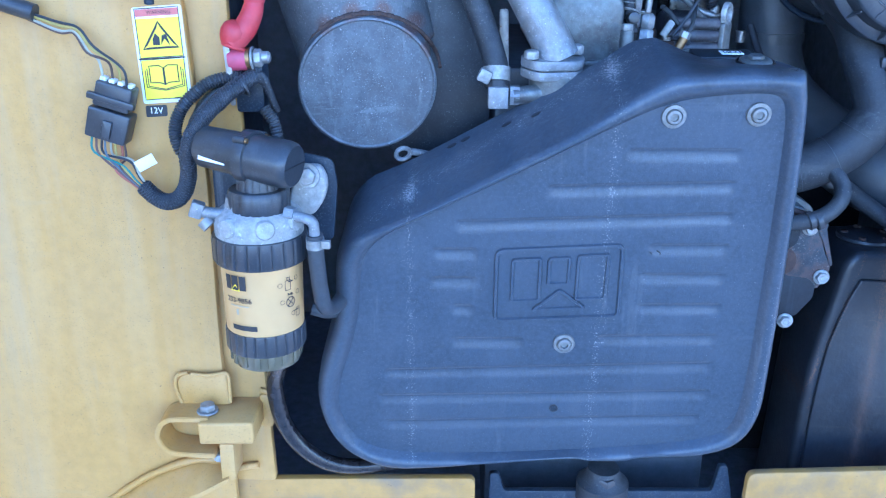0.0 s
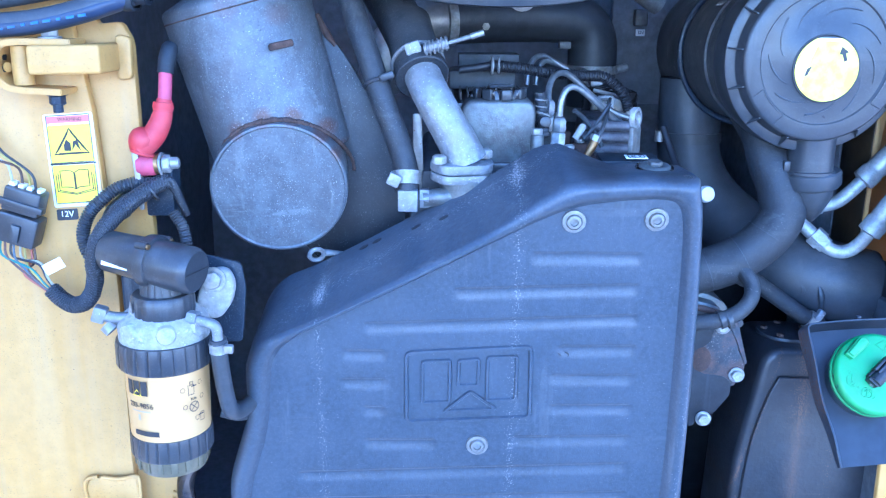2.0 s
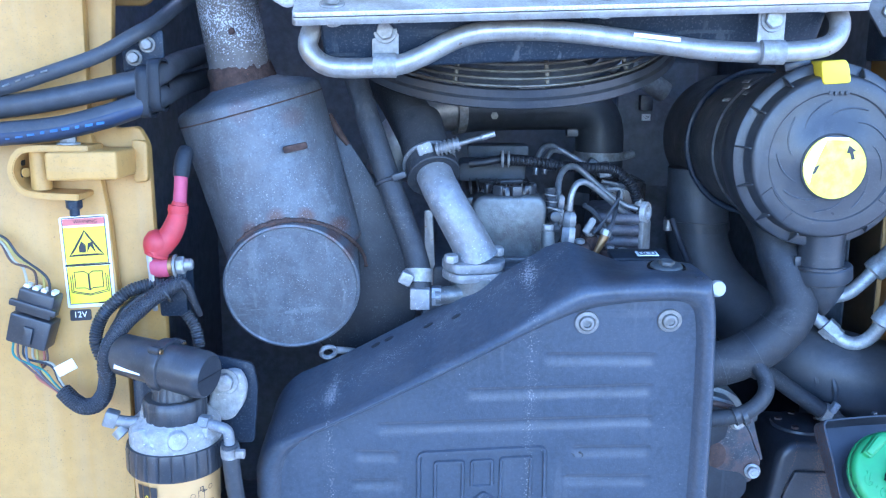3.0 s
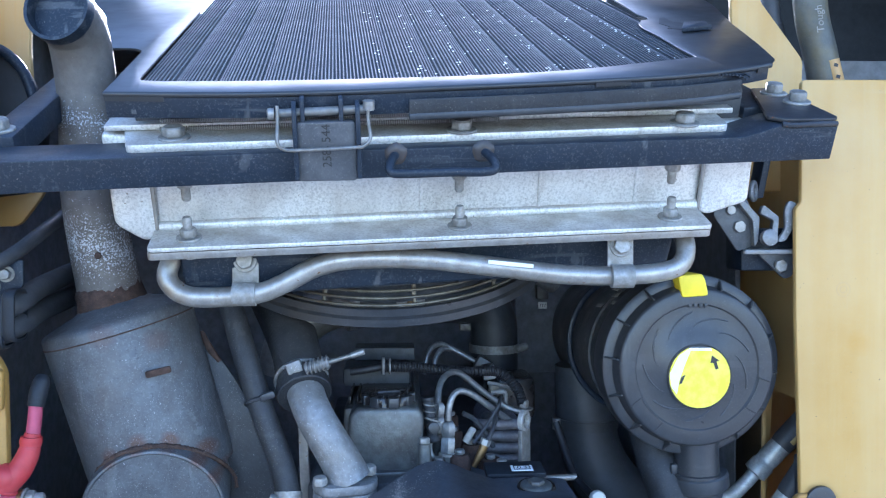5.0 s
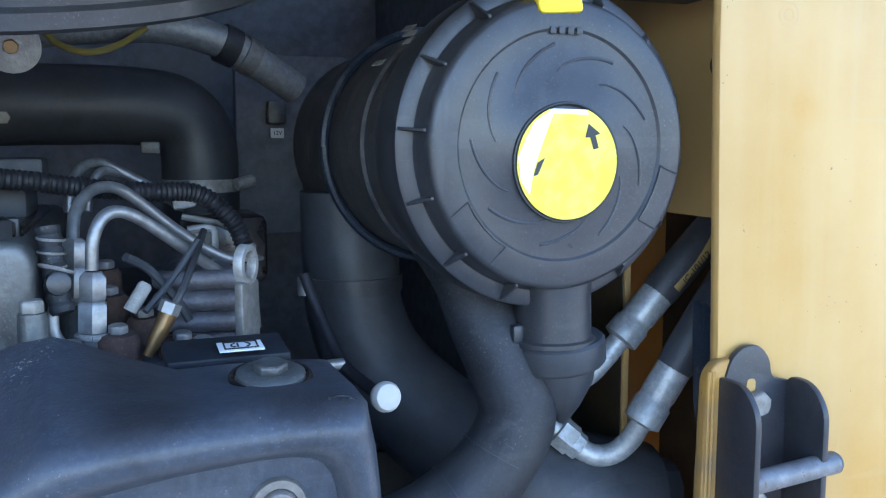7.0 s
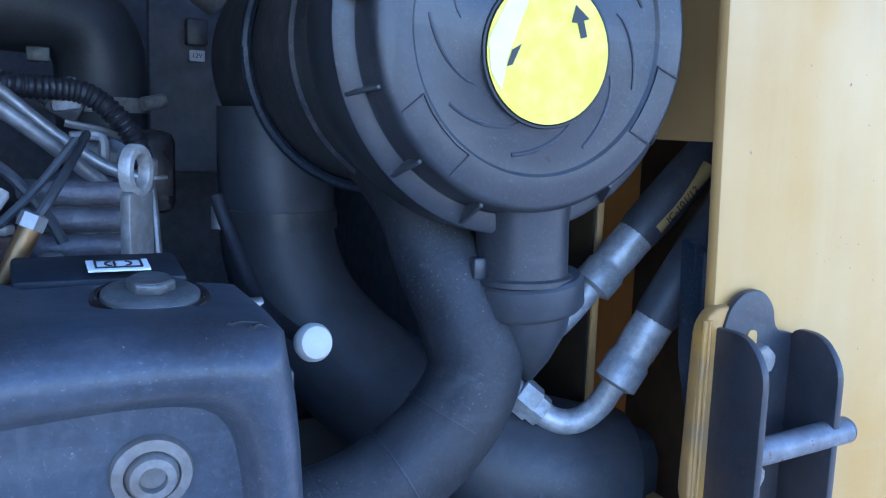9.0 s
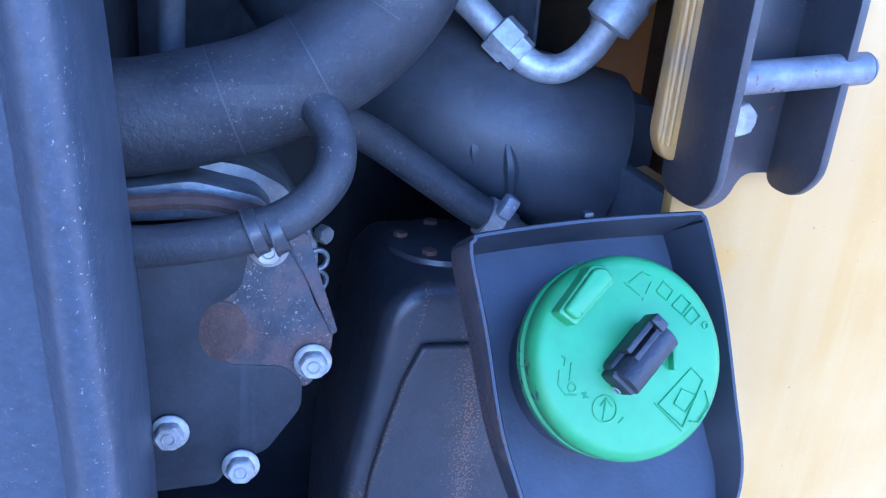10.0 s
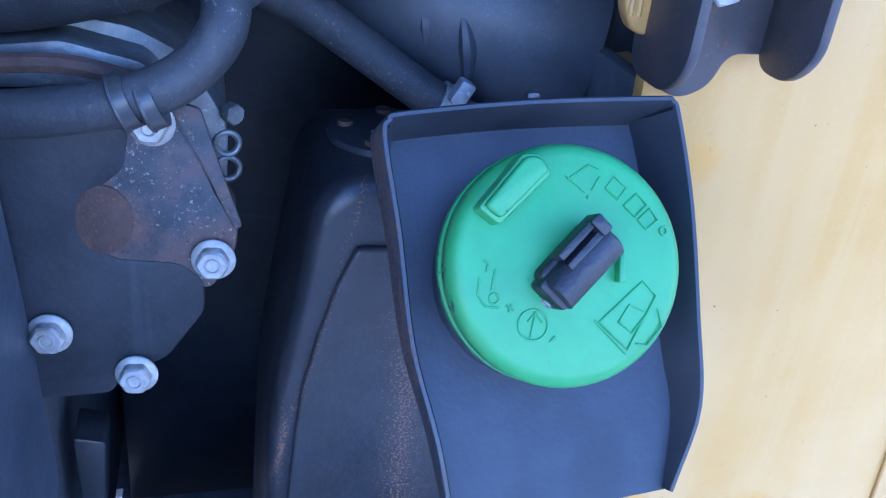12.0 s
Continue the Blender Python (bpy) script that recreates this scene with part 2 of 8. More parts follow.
        s = ramp(raw, 0.695 - 0.5 * spot_amount, 0.735 - 0.5 * spot_amount)
        col = mixed(s, col, (*spots, 1))
        q = nt.nodes.new("ShaderNodeMix")
        nt.links.new(s, q.inputs[0])
        nt.links.new(rough_out, q.inputs[2])
        q.inputs[3].default_value = spot_rough
        rough_out = q.outputs[0]
        if metal:
            q = nt.nodes.new("ShaderNodeMix")
            nt.links.new(s, q.inputs[0])
            q.inputs[2].default_value, q.inputs[3].default_value = metal, metal * 0.2
            nt.links.new(q.outputs[0], bs.inputs["Metallic"])
    if each:
        oi = nt.nodes.new("ShaderNodeObjectInfo")
        col = mixed(times(oi.outputs["Random"], each), col, tuple(c * 0.4 for c in base) + (1,))
    nt.links.new(col, bs.inputs["Base Color"])
    nt.links.new(rough_out, bs.inputs["Roughness"])
    if not (spots and metal):
        bs.inputs["Metallic"].default_value = metal
    bs.inputs["Specular IOR Level"].default_value = spec
    bs.inputs["Coat Weight"].default_value = coat
    bs.inputs["Coat Roughness"].default_value = 0.25
    if bump:
        b = nt.nodes.new("ShaderNodeBump")
        b.inputs["Strength"].default_value, b.inputs["Distance"].default_value = bump, 0.002
        nt.links.new(maths("ADD", noisy(bump_scale, 3), times(noisy(bump_scale * 0.13, 3), 2.2)), b.inputs["Height"])
        nt.links.new(b.outputs[0], bs.inputs["Normal"])
    return ma


RUST = (0.16, 0.06, 0.028)
# Deep-yellow blots at z 0.90-0.97 paint shade low on the right post.
YELLOW = surface("yellow_paint", (0.50, 0.275, 0.055), 0.42, vary=0.07, grain=5, big=3, bump=0.05, bump_scale=60, film=(0.57, 0.385, 0.155), film_amount=0.5, film_scale=5,
                 streak=0.35, spots=(0.17, 0.11, 0.06), spot_amount=-0.02, spot_scale=210, coat=0.1, scuff=(0.50, 0.36, 0.17), scuff_amount=0.25, fade=0.28, blots=((0.70, 1.525, 0.016, 0.3), (0.675, 0.940, 0.034, 1.0), (0.715, 0.908, 0.045, 1.0), (0.765, 0.925, 0.036, 1.0), (0.805, 0.906, 0.032, 1.0), (0.672, 0.965, 0.02, 0.5), (0.676, 1.174, 0.014, 0.4), (-0.33, 1.10, 0.03, 0.3)))
# Grime and speckle, over a base set below YELLOW for shade on the left.
GRIMESHADEYELLOW = surface("grimy_shaded_yellow_paint", (0.46, 0.255, 0.055), 0.5, vary=0.06, grain=60, big=4, bump=0.12, bump_scale=160, film=(0.43, 0.3, 0.15), film_amount=0.15, film_scale=3.5, streak=0.35, spots=(0.17, 0.11, 0.06), spot_amount=-0.01, spot_scale=230, scuff=(0.36, 0.26, 0.13), scuff_amount=0.25, fade=0.22, speck=0.6, speck_tone=(0.17, 0.11, 0.06))
# Yellow paint darkened to brown: shade round the hose opening, put into the colour.
SHADEDYELLOW = surface("shaded_yellow_paint", (0.052, 0.033, 0.013), 0.55, vary=0.25, bump=0.15, film=(0.022, 0.018, 0.013), film_amount=0.8, film_scale=12, scuff=(0.09, 0.06, 0.025), scuff_amount=0.3)
SILLPAINT = surface("dirty_yellow_paint", (0.42, 0.225, 0.045), 0.5, vary=0.1, grain=30, big=6, bump=0.15, bump_scale=120, film=(0.2, 0.14, 0.08), film_amount=0.85, film_scale=16, spots=(0.10, 0.06, 0.035), spot_amount=0.0, spot_scale=150, scuff=(0.22, 0.15, 0.09), scuff_amount=0.4)
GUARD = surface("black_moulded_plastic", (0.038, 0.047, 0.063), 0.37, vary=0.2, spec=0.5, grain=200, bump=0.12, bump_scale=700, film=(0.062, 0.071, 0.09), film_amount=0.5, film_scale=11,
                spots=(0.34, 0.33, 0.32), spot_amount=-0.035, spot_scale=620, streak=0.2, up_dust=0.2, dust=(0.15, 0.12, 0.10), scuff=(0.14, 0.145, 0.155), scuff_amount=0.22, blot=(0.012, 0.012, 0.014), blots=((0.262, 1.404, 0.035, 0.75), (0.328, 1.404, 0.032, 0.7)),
                bands=((1, 0, 0, -0.034, 0.013, 0.12), (1, 0, 0, 0.176, 0.013, 0.13), (-0.53, 0, 0.848, 1.0745, 0.012, 0.12), (1, 0, 0, 0.364, 0.012, 0.09)), speck=0.3, speck_tone=(0.2, 0.2, 0.21))
BLACK = surface("black_paint", (0.012, 0.019, 0.032), 0.4, vary=0.2, grain=50, bump=0.06, film=(0.02, 0.027, 0.038), film_amount=0.5, spots=(0.24, 0.22, 0.2), spot_amount=-0.02, spot_scale=260, up_dust=0.12, dust=(0.2, 0.18, 0.16), scuff=(0.2, 0.2, 0.2), scuff_amount=0.3, speck=0.5, speck_tone=(0.16, 0.17, 0.185), spec=0.3)
BLACK_RUSTY = surface("worn_black_paint", (0.026, 0.028, 0.033), 0.36, vary=0.2, bump=0.1, spots=RUST, spot_amount=0.05, spot_scale=190, film=(0.08, 0.06, 0.05), film_amount=0.5, speck=0.5, speck_tone=(0.16, 0.1, 0.07))
PLASTIC = surface("black_plastic", (0.026, 0.028, 0.033), 0.34, vary=0.2, bump=0.05, bump_scale=400, film=(0.044, 0.043, 0.042), film_amount=0.6, film_scale=14, up_dust=0.2, dust=(0.2, 0.18, 0.15), scuff=(0.10, 0.10, 0.10), scuff_amount=0.22, speck=0.45, speck_tone=(0.15, 0.145, 0.14))
RUBBER = surface("black_rubber", (0.032, 0.036, 0.043), 0.48, vary=0.25, scuff=(0.08, 0.076, 0.072), scuff_amount=0.28, bump=0.08, bump_scale=300, film=(0.062, 0.06, 0.058), film_amount=0.35, film_scale=16, up_dust=0.15, dust=(0.2, 0.18, 0.16), speck=0.4, speck_tone=(0.14, 0.13, 0.12))
DIRTY_RUBBER = surface("dusty_rubber", (0.016, 0.018, 0.022), 0.6, vary=0.3, scuff=(0.09, 0.085, 0.08), scuff_amount=0.25, bump=0.3, bump_scale=300, film=(0.04, 0.038, 0.036), film_amount=0.5, film_scale=18, up_dust=0.2, dust=(0.22, 0.2, 0.18), speck=0.8, speck_tone=(0.15, 0.14, 0.125))
DARK = surface("dark_steel", (0.050, 0.055, 0.064), 0.6, vary=0.3, bump=0.1, film=(0.085, 0.082, 0.078), film_amount=0.5, scuff=(0.15, 0.14, 0.13), scuff_amount=0.35, speck=0.4, speck_tone=(0.17, 0.16, 0.15))
# Grey base puts lens haze into the bay's dark walls.
FIREWALL = surface("haze_greyed_firewall_paint", (0.16, 0.17, 0.19), 0.7, vary=0.25, bump=0.15, film=(0.19, 0.18, 0.16), film_amount=0.5, film_scale=8, scuff=(0.2, 0.19, 0.17), scuff_amount=0.3)
ALU = surface("weathered_aluminium", (0.69, 0.69, 0.67), 0.50, metal=0.55, vary=0.3, grain=420, big=9, bump=0.2, bump_scale=520, film=(0.4, 0.365, 0.32), film_amount=0.4, film_scale=17, scuff=(0.34, 0.31, 0.27), scuff_amount=0.4,
              spots=(0.27, 0.23, 0.18), spot_amount=0.03, spot_scale=260, up_dust=0.7, dust=(0.27, 0.22, 0.165), streak=0.3, speck=0.5, speck_tone=(0.24, 0.21, 0.18))
CAST = surface("cast_aluminium", (0.23, 0.235, 0.245), 0.55, metal=0.5, vary=0.2, grain=120, bump=0.3, bump_scale=500, film=(0.22, 0.2, 0.17), film_amount=0.6, film_scale=25,
               spots=(0.52, 0.53, 0.55), spot_amount=0.10, spot_scale=480, spot_rough=0.8)
CASTDARK = surface("oily_cast_aluminium", (0.14, 0.147, 0.145), 0.45, metal=0.5, vary=0.2, grain=90, bump=0.2, bump_scale=400, film=(0.06, 0.045, 0.04), film_amount=0.6, film_scale=48, speck=0.5, speck_tone=(0.33, 0.33, 0.32))
CHALK = surface("oxidised_casting", (0.30, 0.29, 0.27), 0.8, metal=0.1, vary=0.25, grain=140, bump=0.4, bump_scale=420, spots=(0.46, 0.45, 0.43), spot_amount=0.12, spot_scale=220, film=(0.28, 0.25, 0.2), film_amount=0.5, film_scale=40)
ZINC = surface("zinc_plated_steel", (0.33, 0.325, 0.31), 0.5, metal=0.35, vary=0.25, grain=200, bump=0.1, film=(0.2, 0.17, 0.13), film_amount=0.65, film_scale=70, each=0.35, speck=0.4, speck_tone=(0.12, 0.1, 0.08))
WASHER = surface("stained_stainless", (0.2, 0.197, 0.19), 0.5, metal=0.5, vary=0.2, grain=200, bump=0.15, film=(0.16, 0.14, 0.11), film_amount=0.6, film_scale=90)
FERRULE = surface("zinc_ferrule", (0.37, 0.385, 0.38), 0.45, metal=0.4, vary=0.2, grain=200, bump=0.12, film=(0.24, 0.23, 0.21), film_amount=0.55, film_scale=45, scuff=(0.7, 0.7, 0.7), scuff_amount=0.3)
STEEL = surface("worn_steel", (0.31, 0.3, 0.285), 0.42, metal=0.55, vary=0.2, grain=120, bump=0.1, spots=(0.22, 0.15, 0.1), spot_amount=0.06, spot_scale=120, film=(0.22, 0.2, 0.18), film_amount=0.4, film_scale=30)
PIPE = surface("plated_coolant_line", (0.34, 0.325, 0.3), 0.36, metal=0.6, vary=0.15, grain=80, bump=0.12, spots=(0.20, 0.12, 0.07), spot_amount=0.05, spot_scale=180, scuff=(0.5, 0.49, 0.47), scuff_amount=0.3, film=(0.19, 0.155, 0.115), film_amount=0.6, film_scale=22, speck=0.5, speck_tone=(0.1, 0.08, 0.06))
MUFFLER = surface("heat_greyed_steel", (0.104, 0.11, 0.119), 0.52, metal=0.3, vary=0.2, grain=45, big=10, bump=0.25, bump_scale=200, film=(0.085, 0.074, 0.068), film_amount=0.45, film_scale=34,
                  spots=(0.36, 0.36, 0.37), spot_amount=0.055, spot_scale=380, streak=0.15, scuff=(0.30, 0.30, 0.31), scuff_amount=0.32, speck=1.0, speck_tone=(0.34, 0.34, 0.35), blots=((-0.122, 1.418, 0.013, 0.8), (-0.092, 1.434, 0.013, 0.8), (-0.060, 1.434, 0.012, 0.8), (-0.030, 1.418, 0.013, 0.8), (-0.012, 1.396, 0.011, 0.8), (-0.125, 1.548, 0.018, 0.4), (-0.075, 1.540, 0.014, 0.4)), blot=(0.1, 0.05, 0.034))
STACK = surface("flaking_aluminised_pipe", (0.16, 0.145, 0.13), 0.62, metal=0.35, vary=0.2, grain=60, bump=0.25, bump_scale=250, film=(0.085, 0.062, 0.05), film_amount=0.6, film_scale=14,
                spots=(0.47, 0.48, 0.5), spot_amount=-0.03, spot_scale=520, bands=((0.17, 0, 1, 1.615, 0.07, 0.22), (0.17, 0, 1, 1.745, 0.035, 0.19)), spot_rough=0.55, speck=0.4, speck_tone=(0.06, 0.045, 0.04))
RUSTY = surface("rusted_steel", (0.06, 0.034, 0.024), 0.88, vary=0.45, grain=90, bump=0.5, bump_scale=300, film=(0.04, 0.028, 0.024), film_amount=0.6, film_scale=40, speck=0.6, speck_tone=(0.19, 0.082, 0.04))
RUSTMIX = surface("half_rusted_plate", (0.036, 0.039, 0.046), 0.65, metal=0.1, vary=0.3, grain=90, bump=0.4, bump_scale=350, film=(0.125, 0.058, 0.032), film_amount=0.7, film_scale=45, spots=(0.2, 0.095, 0.045), spot_amount=0.11, spot_scale=430, speck=1.0, speck_tone=(0.26, 0.24, 0.2))
RED = surface("red_rubber_boot", (0.4, 0.026, 0.032), 0.5, vary=0.15, bump=0.1, film=(0.4, 0.09, 0.09), film_amount=0.4, film_scale=40)
PINK = surface("faded_red_cable", (0.38, 0.06, 0.105), 0.55, vary=0.15, bump=0.05)
CANISTER = surface("dusty_canister_plastic", (0.028, 0.031, 0.037), 0.42, vary=0.3, bump=0.2, bump_scale=240, film=(0.115, 0.102, 0.090), film_amount=0.55, film_scale=26, up_dust=0.3, dust=(0.22, 0.2, 0.17), scuff=(0.27, 0.24, 0.21), scuff_amount=0.5, streak=0.3, speck=0.5, speck_tone=(0.24, 0.22, 0.19))
LOCKBLACK = surface("lock_plastic", (0.014, 0.014, 0.017), 0.5, vary=0.3, bump=0.3, bump_scale=250, spots=(0.05, 0.05, 0.055), spot_amount=0.02, spot_scale=300)
COVERBLACK = surface("satin_black_cover", (0.012, 0.014, 0.018), 0.5, vary=0.3, spec=0.3, bump=0.1, film=(0.024, 0.028, 0.036), film_amount=0.4, film_scale=18, scuff=(0.07, 0.08, 0.1), scuff_amount=0.14)
GREEN = surface("green_fuel_cap_plastic", (0.054, 0.262, 0.074), 0.42, vary=0.1, grain=40, bump=0.08, film=(0.07, 0.245, 0.078), film_amount=0.5, film_scale=30, spots=(0.03, 0.075, 0.055), spot_amount=-0.06, spot_scale=150, bands=((1, 0, 0, 0.534, 0.010, 0.19), (1, 0, 0.9, 1.525, 0.012, 0.17)))
TABYELLOW = surface("yellow_plastic", (0.85, 0.66, 0.02), 0.45, vary=0.06, bump=0.03)
STICKY = surface("yellow_sticker", (0.78, 0.65, 0.03), 0.45, vary=0.05, bump=0.03, film=(0.85, 0.8, 0.4), film_amount=0.25, film_scale=60)
SIGNYELLOW = surface("sign_yellow", (0.84, 0.72, 0.02), 0.4, vary=0.04, bump=0.0)
PAPER = surface("white_paper", (0.80, 0.80, 0.78), 0.5, vary=0.04, bump=0.0)
INK = surface("black_ink", (0.02, 0.02, 0.022), 0.5, vary=0.1, bump=0.0)
GREYINK = surface("grey_ink", (0.35, 0.30, 0.2), 0.5, vary=0.1, bump=0.0)
REDINK = surface("red_ink", (0.55, 0.16, 0.14), 0.5, vary=0.1, bump=0.0)
BLUEINK = surface("blue_ink", (0.05, 0.12, 0.26), 0.45, vary=0.15, bump=0.0)
BANDBLUE = surface("blue_black_hose_band", (0.012, 0.022, 0.052), 0.45, vary=0.2, bump=0.05, film=(0.03, 0.045, 0.085), film_amount=0.4, film_scale=40)
HOSETAN = surface("faded_tan_band", (0.34, 0.23, 0.075), 0.5, vary=0.15, bump=0.05, film=(0.2, 0.15, 0.07), film_amount=0.4, film_scale=60)
LABELTAN = surface("tan_filter_label", (0.50, 0.30, 0.11), 0.4, vary=0.05, grain=20, bump=0.02, film=(0.52, 0.35, 0.15), film_amount=0.3)
BOWL = surface("smoky_amber_bowl", (0.10, 0.085, 0.05), 0.15, vary=0.2, bump=0.03)
OILY = surface("oil_wet_black", (0.014, 0.012, 0.012), 0.2, vary=0.4, bump=0.2, bump_scale=120, film=(0.05, 0.04, 0.038), film_amount=0.5, film_scale=60)
BRAID = surface("braided_sleeve", (0.014, 0.015, 0.018), 0.5, vary=0.4, grain=600, bump=0.3, bump_scale=900, spots=(0.13, 0.13, 0.14), spot_amount=0.2, spot_scale=480)
WHITECAP = surface("white_plastic", (0.5, 0.49, 0.45), 0.5, vary=0.1, bump=0.05, film=(0.55, 0.5, 0.42), film_amount=0.3, film_scale=60)
BRASS = surface("brass_fitting", (0.26, 0.155, 0.065), 0.4, metal=0.8, vary=0.25, bump=0.1)
GROUND = surface("pale_packed_ground", (0.42, 0.39, 0.34), 0.9, vary=0.2, grain=3, big=0.5, bump=0.3, bump_scale=20, film=(0.3, 0.27, 0.22), film_amount=0.5, film_scale=0.7)
WIRES = [surface("wire_" + n, tuple(v * 0.55 for v in c), 0.5, vary=0.1, bump=0.0) for n, c in (("yellow", (0.65, 0.5, 0.12)), ("teal", (0.07, 0.30, 0.24)), ("slate", (0.16, 0.20, 0.24)), ("orange", (0.60, 0.17, 0.10)), ("brown", (0.20, 0.10, 0.08)), ("cream", (0.62, 0.58, 0.42)), ("umber", (0.14, 0.08, 0.06)), ("black", (0.05, 0.05, 0.055)))]

# ---- the machine's frame round the engine bay ----
solo("ground", prism([(-60, -60), (60, -60), (60, 60), (-60, 60)], -0.3, 0.0, Matrix(), 0), GROUND, "pale packed dirt ground of the yard", "ground", kind="structure")
YT = front(0.885)
YP = front(0.900)
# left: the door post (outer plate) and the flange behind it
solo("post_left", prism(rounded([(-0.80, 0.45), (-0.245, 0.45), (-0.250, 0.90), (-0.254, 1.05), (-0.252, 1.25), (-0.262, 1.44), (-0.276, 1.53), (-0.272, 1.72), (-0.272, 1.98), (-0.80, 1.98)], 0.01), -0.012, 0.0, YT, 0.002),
     GRIMESHADEYELLOW, "yellow painted steel door post, streaked and faded", "post", kind="structure")
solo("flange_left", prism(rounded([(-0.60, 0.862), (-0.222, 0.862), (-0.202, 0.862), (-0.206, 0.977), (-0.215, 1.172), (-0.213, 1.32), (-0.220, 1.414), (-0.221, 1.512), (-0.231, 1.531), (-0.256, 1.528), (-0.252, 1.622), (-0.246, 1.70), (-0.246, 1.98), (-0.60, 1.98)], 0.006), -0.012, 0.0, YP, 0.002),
     GRIMESHADEYELLOW, "yellow painted steel flange of the engine bay", "flange", kind="structure")
solo("wall_left", block((-0.42, 1.40, 1.15), (0.02, 0.97, 1.7), 0.003), FIREWALL, "dark inner side wall of the engine bay, greyed for haze", "wall", kind="structure")
solo("gusset_left", prism(rounded([(-0.42, 1.66), (-0.255, 1.66), (-0.225, 1.70), (-0.235, 1.78), (-0.240, 1.86), (-0.236, 1.98), (-0.42, 1.98)], 0.01), -0.01, 0, front(1.02), 0.002), YELLOW, "yellow gusset plate above the door post", "plate", kind="structure")
# right: a box post with its face towards the door
YR = front(0.951)
solo("post_right", prism(rounded([(0.660, 0.45), (0.940, 0.45), (0.930, 0.95), (0.910, 1.35), (0.900, 1.823), (0.630, 1.821), (0.6305, 1.684), (0.624, 1.677), (0.6255, 1.56), (0.632, 1.385), (0.638, 1.18), (0.644, 0.975)], 0.006), -0.010, 0.0, YR, 0.003),
     YELLOW, "yellow painted box post, faded and stained, with shade painted near its foot", "post", kind="structure")
WR = Matrix(((0, 0, 1, 0.662), (1, 0, 0, 0), (0, 1, 0, 0), (0, 0, 0, 1)))
solo("wall_right", prism([(0.960, 0.46), (1.80, 0.46), (1.80, 1.80), (0.960, 1.80), (0.960, 1.44), (0.985, 1.447), (1.070, 1.447), (1.120, 1.440), (1.145, 1.20), (0.960, 1.20)], 0.0, 0.012, WR, 0), YELLOW, "yellow inner side wall with a hose opening", "wall", kind="structure")
solo("wall_right_outer", block((0.904, 1.387, 1.13), (0.012, 0.85, 1.35), 0.002), YELLOW, "yellow outer side wall of the box post", "wall", kind="structure")
solo("rib_right", prism([(1.0955, 1.20), (1.0995, 1.20), (1.0995, 1.43), (1.0955, 1.43)], 0.650, 0.6555, Matrix(((0, 0, 1, 0), (1, 0, 0, 0), (0, 1, 0, 0), (0, 0, 0, 1))), 0.001), YELLOW, "yellow stiffening rib on the inner wall", "rib", kind="structure")
solo("door_1", prism(rounded([(-0.02, 0.62), (0.80, 0.62), (0.80, 1.87), (0.72, 1.95), (-0.02, 1.95)], 0.03), 0.0, 0.03, Matrix(((0.22, 0, -0.975, -0.93), (0.975, 0, 0.22, 0.03), (0, 1, 0, 0), (0, 0, 0, 1))), 0.004), YELLOW, "yellow engine door swung wide open", "door", kind="structure")
# sills
solo("sill_left", prism(rounded([(-0.60, 0.70), (0.048, 0.70), (0.047, 0.870), (-0.225, 0.862), (-0.60, 0.856)], 0.01), -0.012, 0.0, front(0.902), 0.002), SILLPAINT, "yellow painted sill plate with chipped paint", "sill", kind="structure")
solo("sill_right", prism(rounded([(0.382, 0.70), (0.70, 0.70), (0.70, 0.900), (0.645, 0.897), (0.386, 0.883)], 0.012), -0.012, 0.0, front(0.905), 0.002), SILLPAINT, "yellow painted sill plate with scraped corners", "sill", kind="structure")
# what closes the bay
arm = thing("lift_arm", (-0.32, 1.0, 1.70), "black curved lift arm behind the exhaust stack", "arm")
part("web", prism(rounded([(-0.62, 1.66), (-0.30, 1.69), (-0.225, 1.70), (-0.215, 1.78), (-0.235, 1.835), (-0.275, 1.862), (-0.35, 1.872), (-0.62, 1.86)], 0.02), -0.03, 0.0, front(0.99), 0.004), COVERBLACK, arm)
part("edge_plate", tube([(-0.60, 0.985, 1.862), (-0.35, 0.985, 1.872), (-0.275, 0.985, 1.862), (-0.235, 0.985, 1.835), (-0.216, 0.985, 1.78)], 0.006, 10, 5), BLACK, arm, "rounded black edge")
# Unseen plate, added over the gap behind the hood to keep sky light out.
solo("rear_deck", block((0.13, 1.63, 1.985), (1.12, 0.48, 0.015), 0.002), FIREWALL, "unseen plate behind the hood, added to block sky light", "plate", kind="structure")
solo("cab_wall", block((-0.80, 1.87, 2.36), (0.80, 0.03, 0.70), 0.002), DARK, "black lower cab wall behind the exhaust stack", "wall", kind="structure")
solo("wall_back", block((0.2, 1.86, 1.26), (2.4, 0.03, 1.5), 0.002), FIREWALL, "dark firewall at the back of the engine bay, greyed for haze", "wall", kind="structure")
solo("wall_lower", block((0.51, 1.30, 0.93), (0.285, 0.012, 0.52), 0.002), COVERBLACK, "black baffle plate behind the fuel tank", "wall", kind="structure")
solo("belly_pan", prism([(-0.41, 0.905), (0.67, 0.905), (0.67, 1.255), (0.335, 1.255), (0.335, 1.315), (0.358, 1.315), (0.358, 1.255001), (0.67, 1.255001), (0.67, 1.855), (-0.41, 1.855)], 0.654, 0.666, Matrix(), 0), FIREWALL, "dusty dark belly pan under the engine, greyed for haze", "pan", kind="structure")
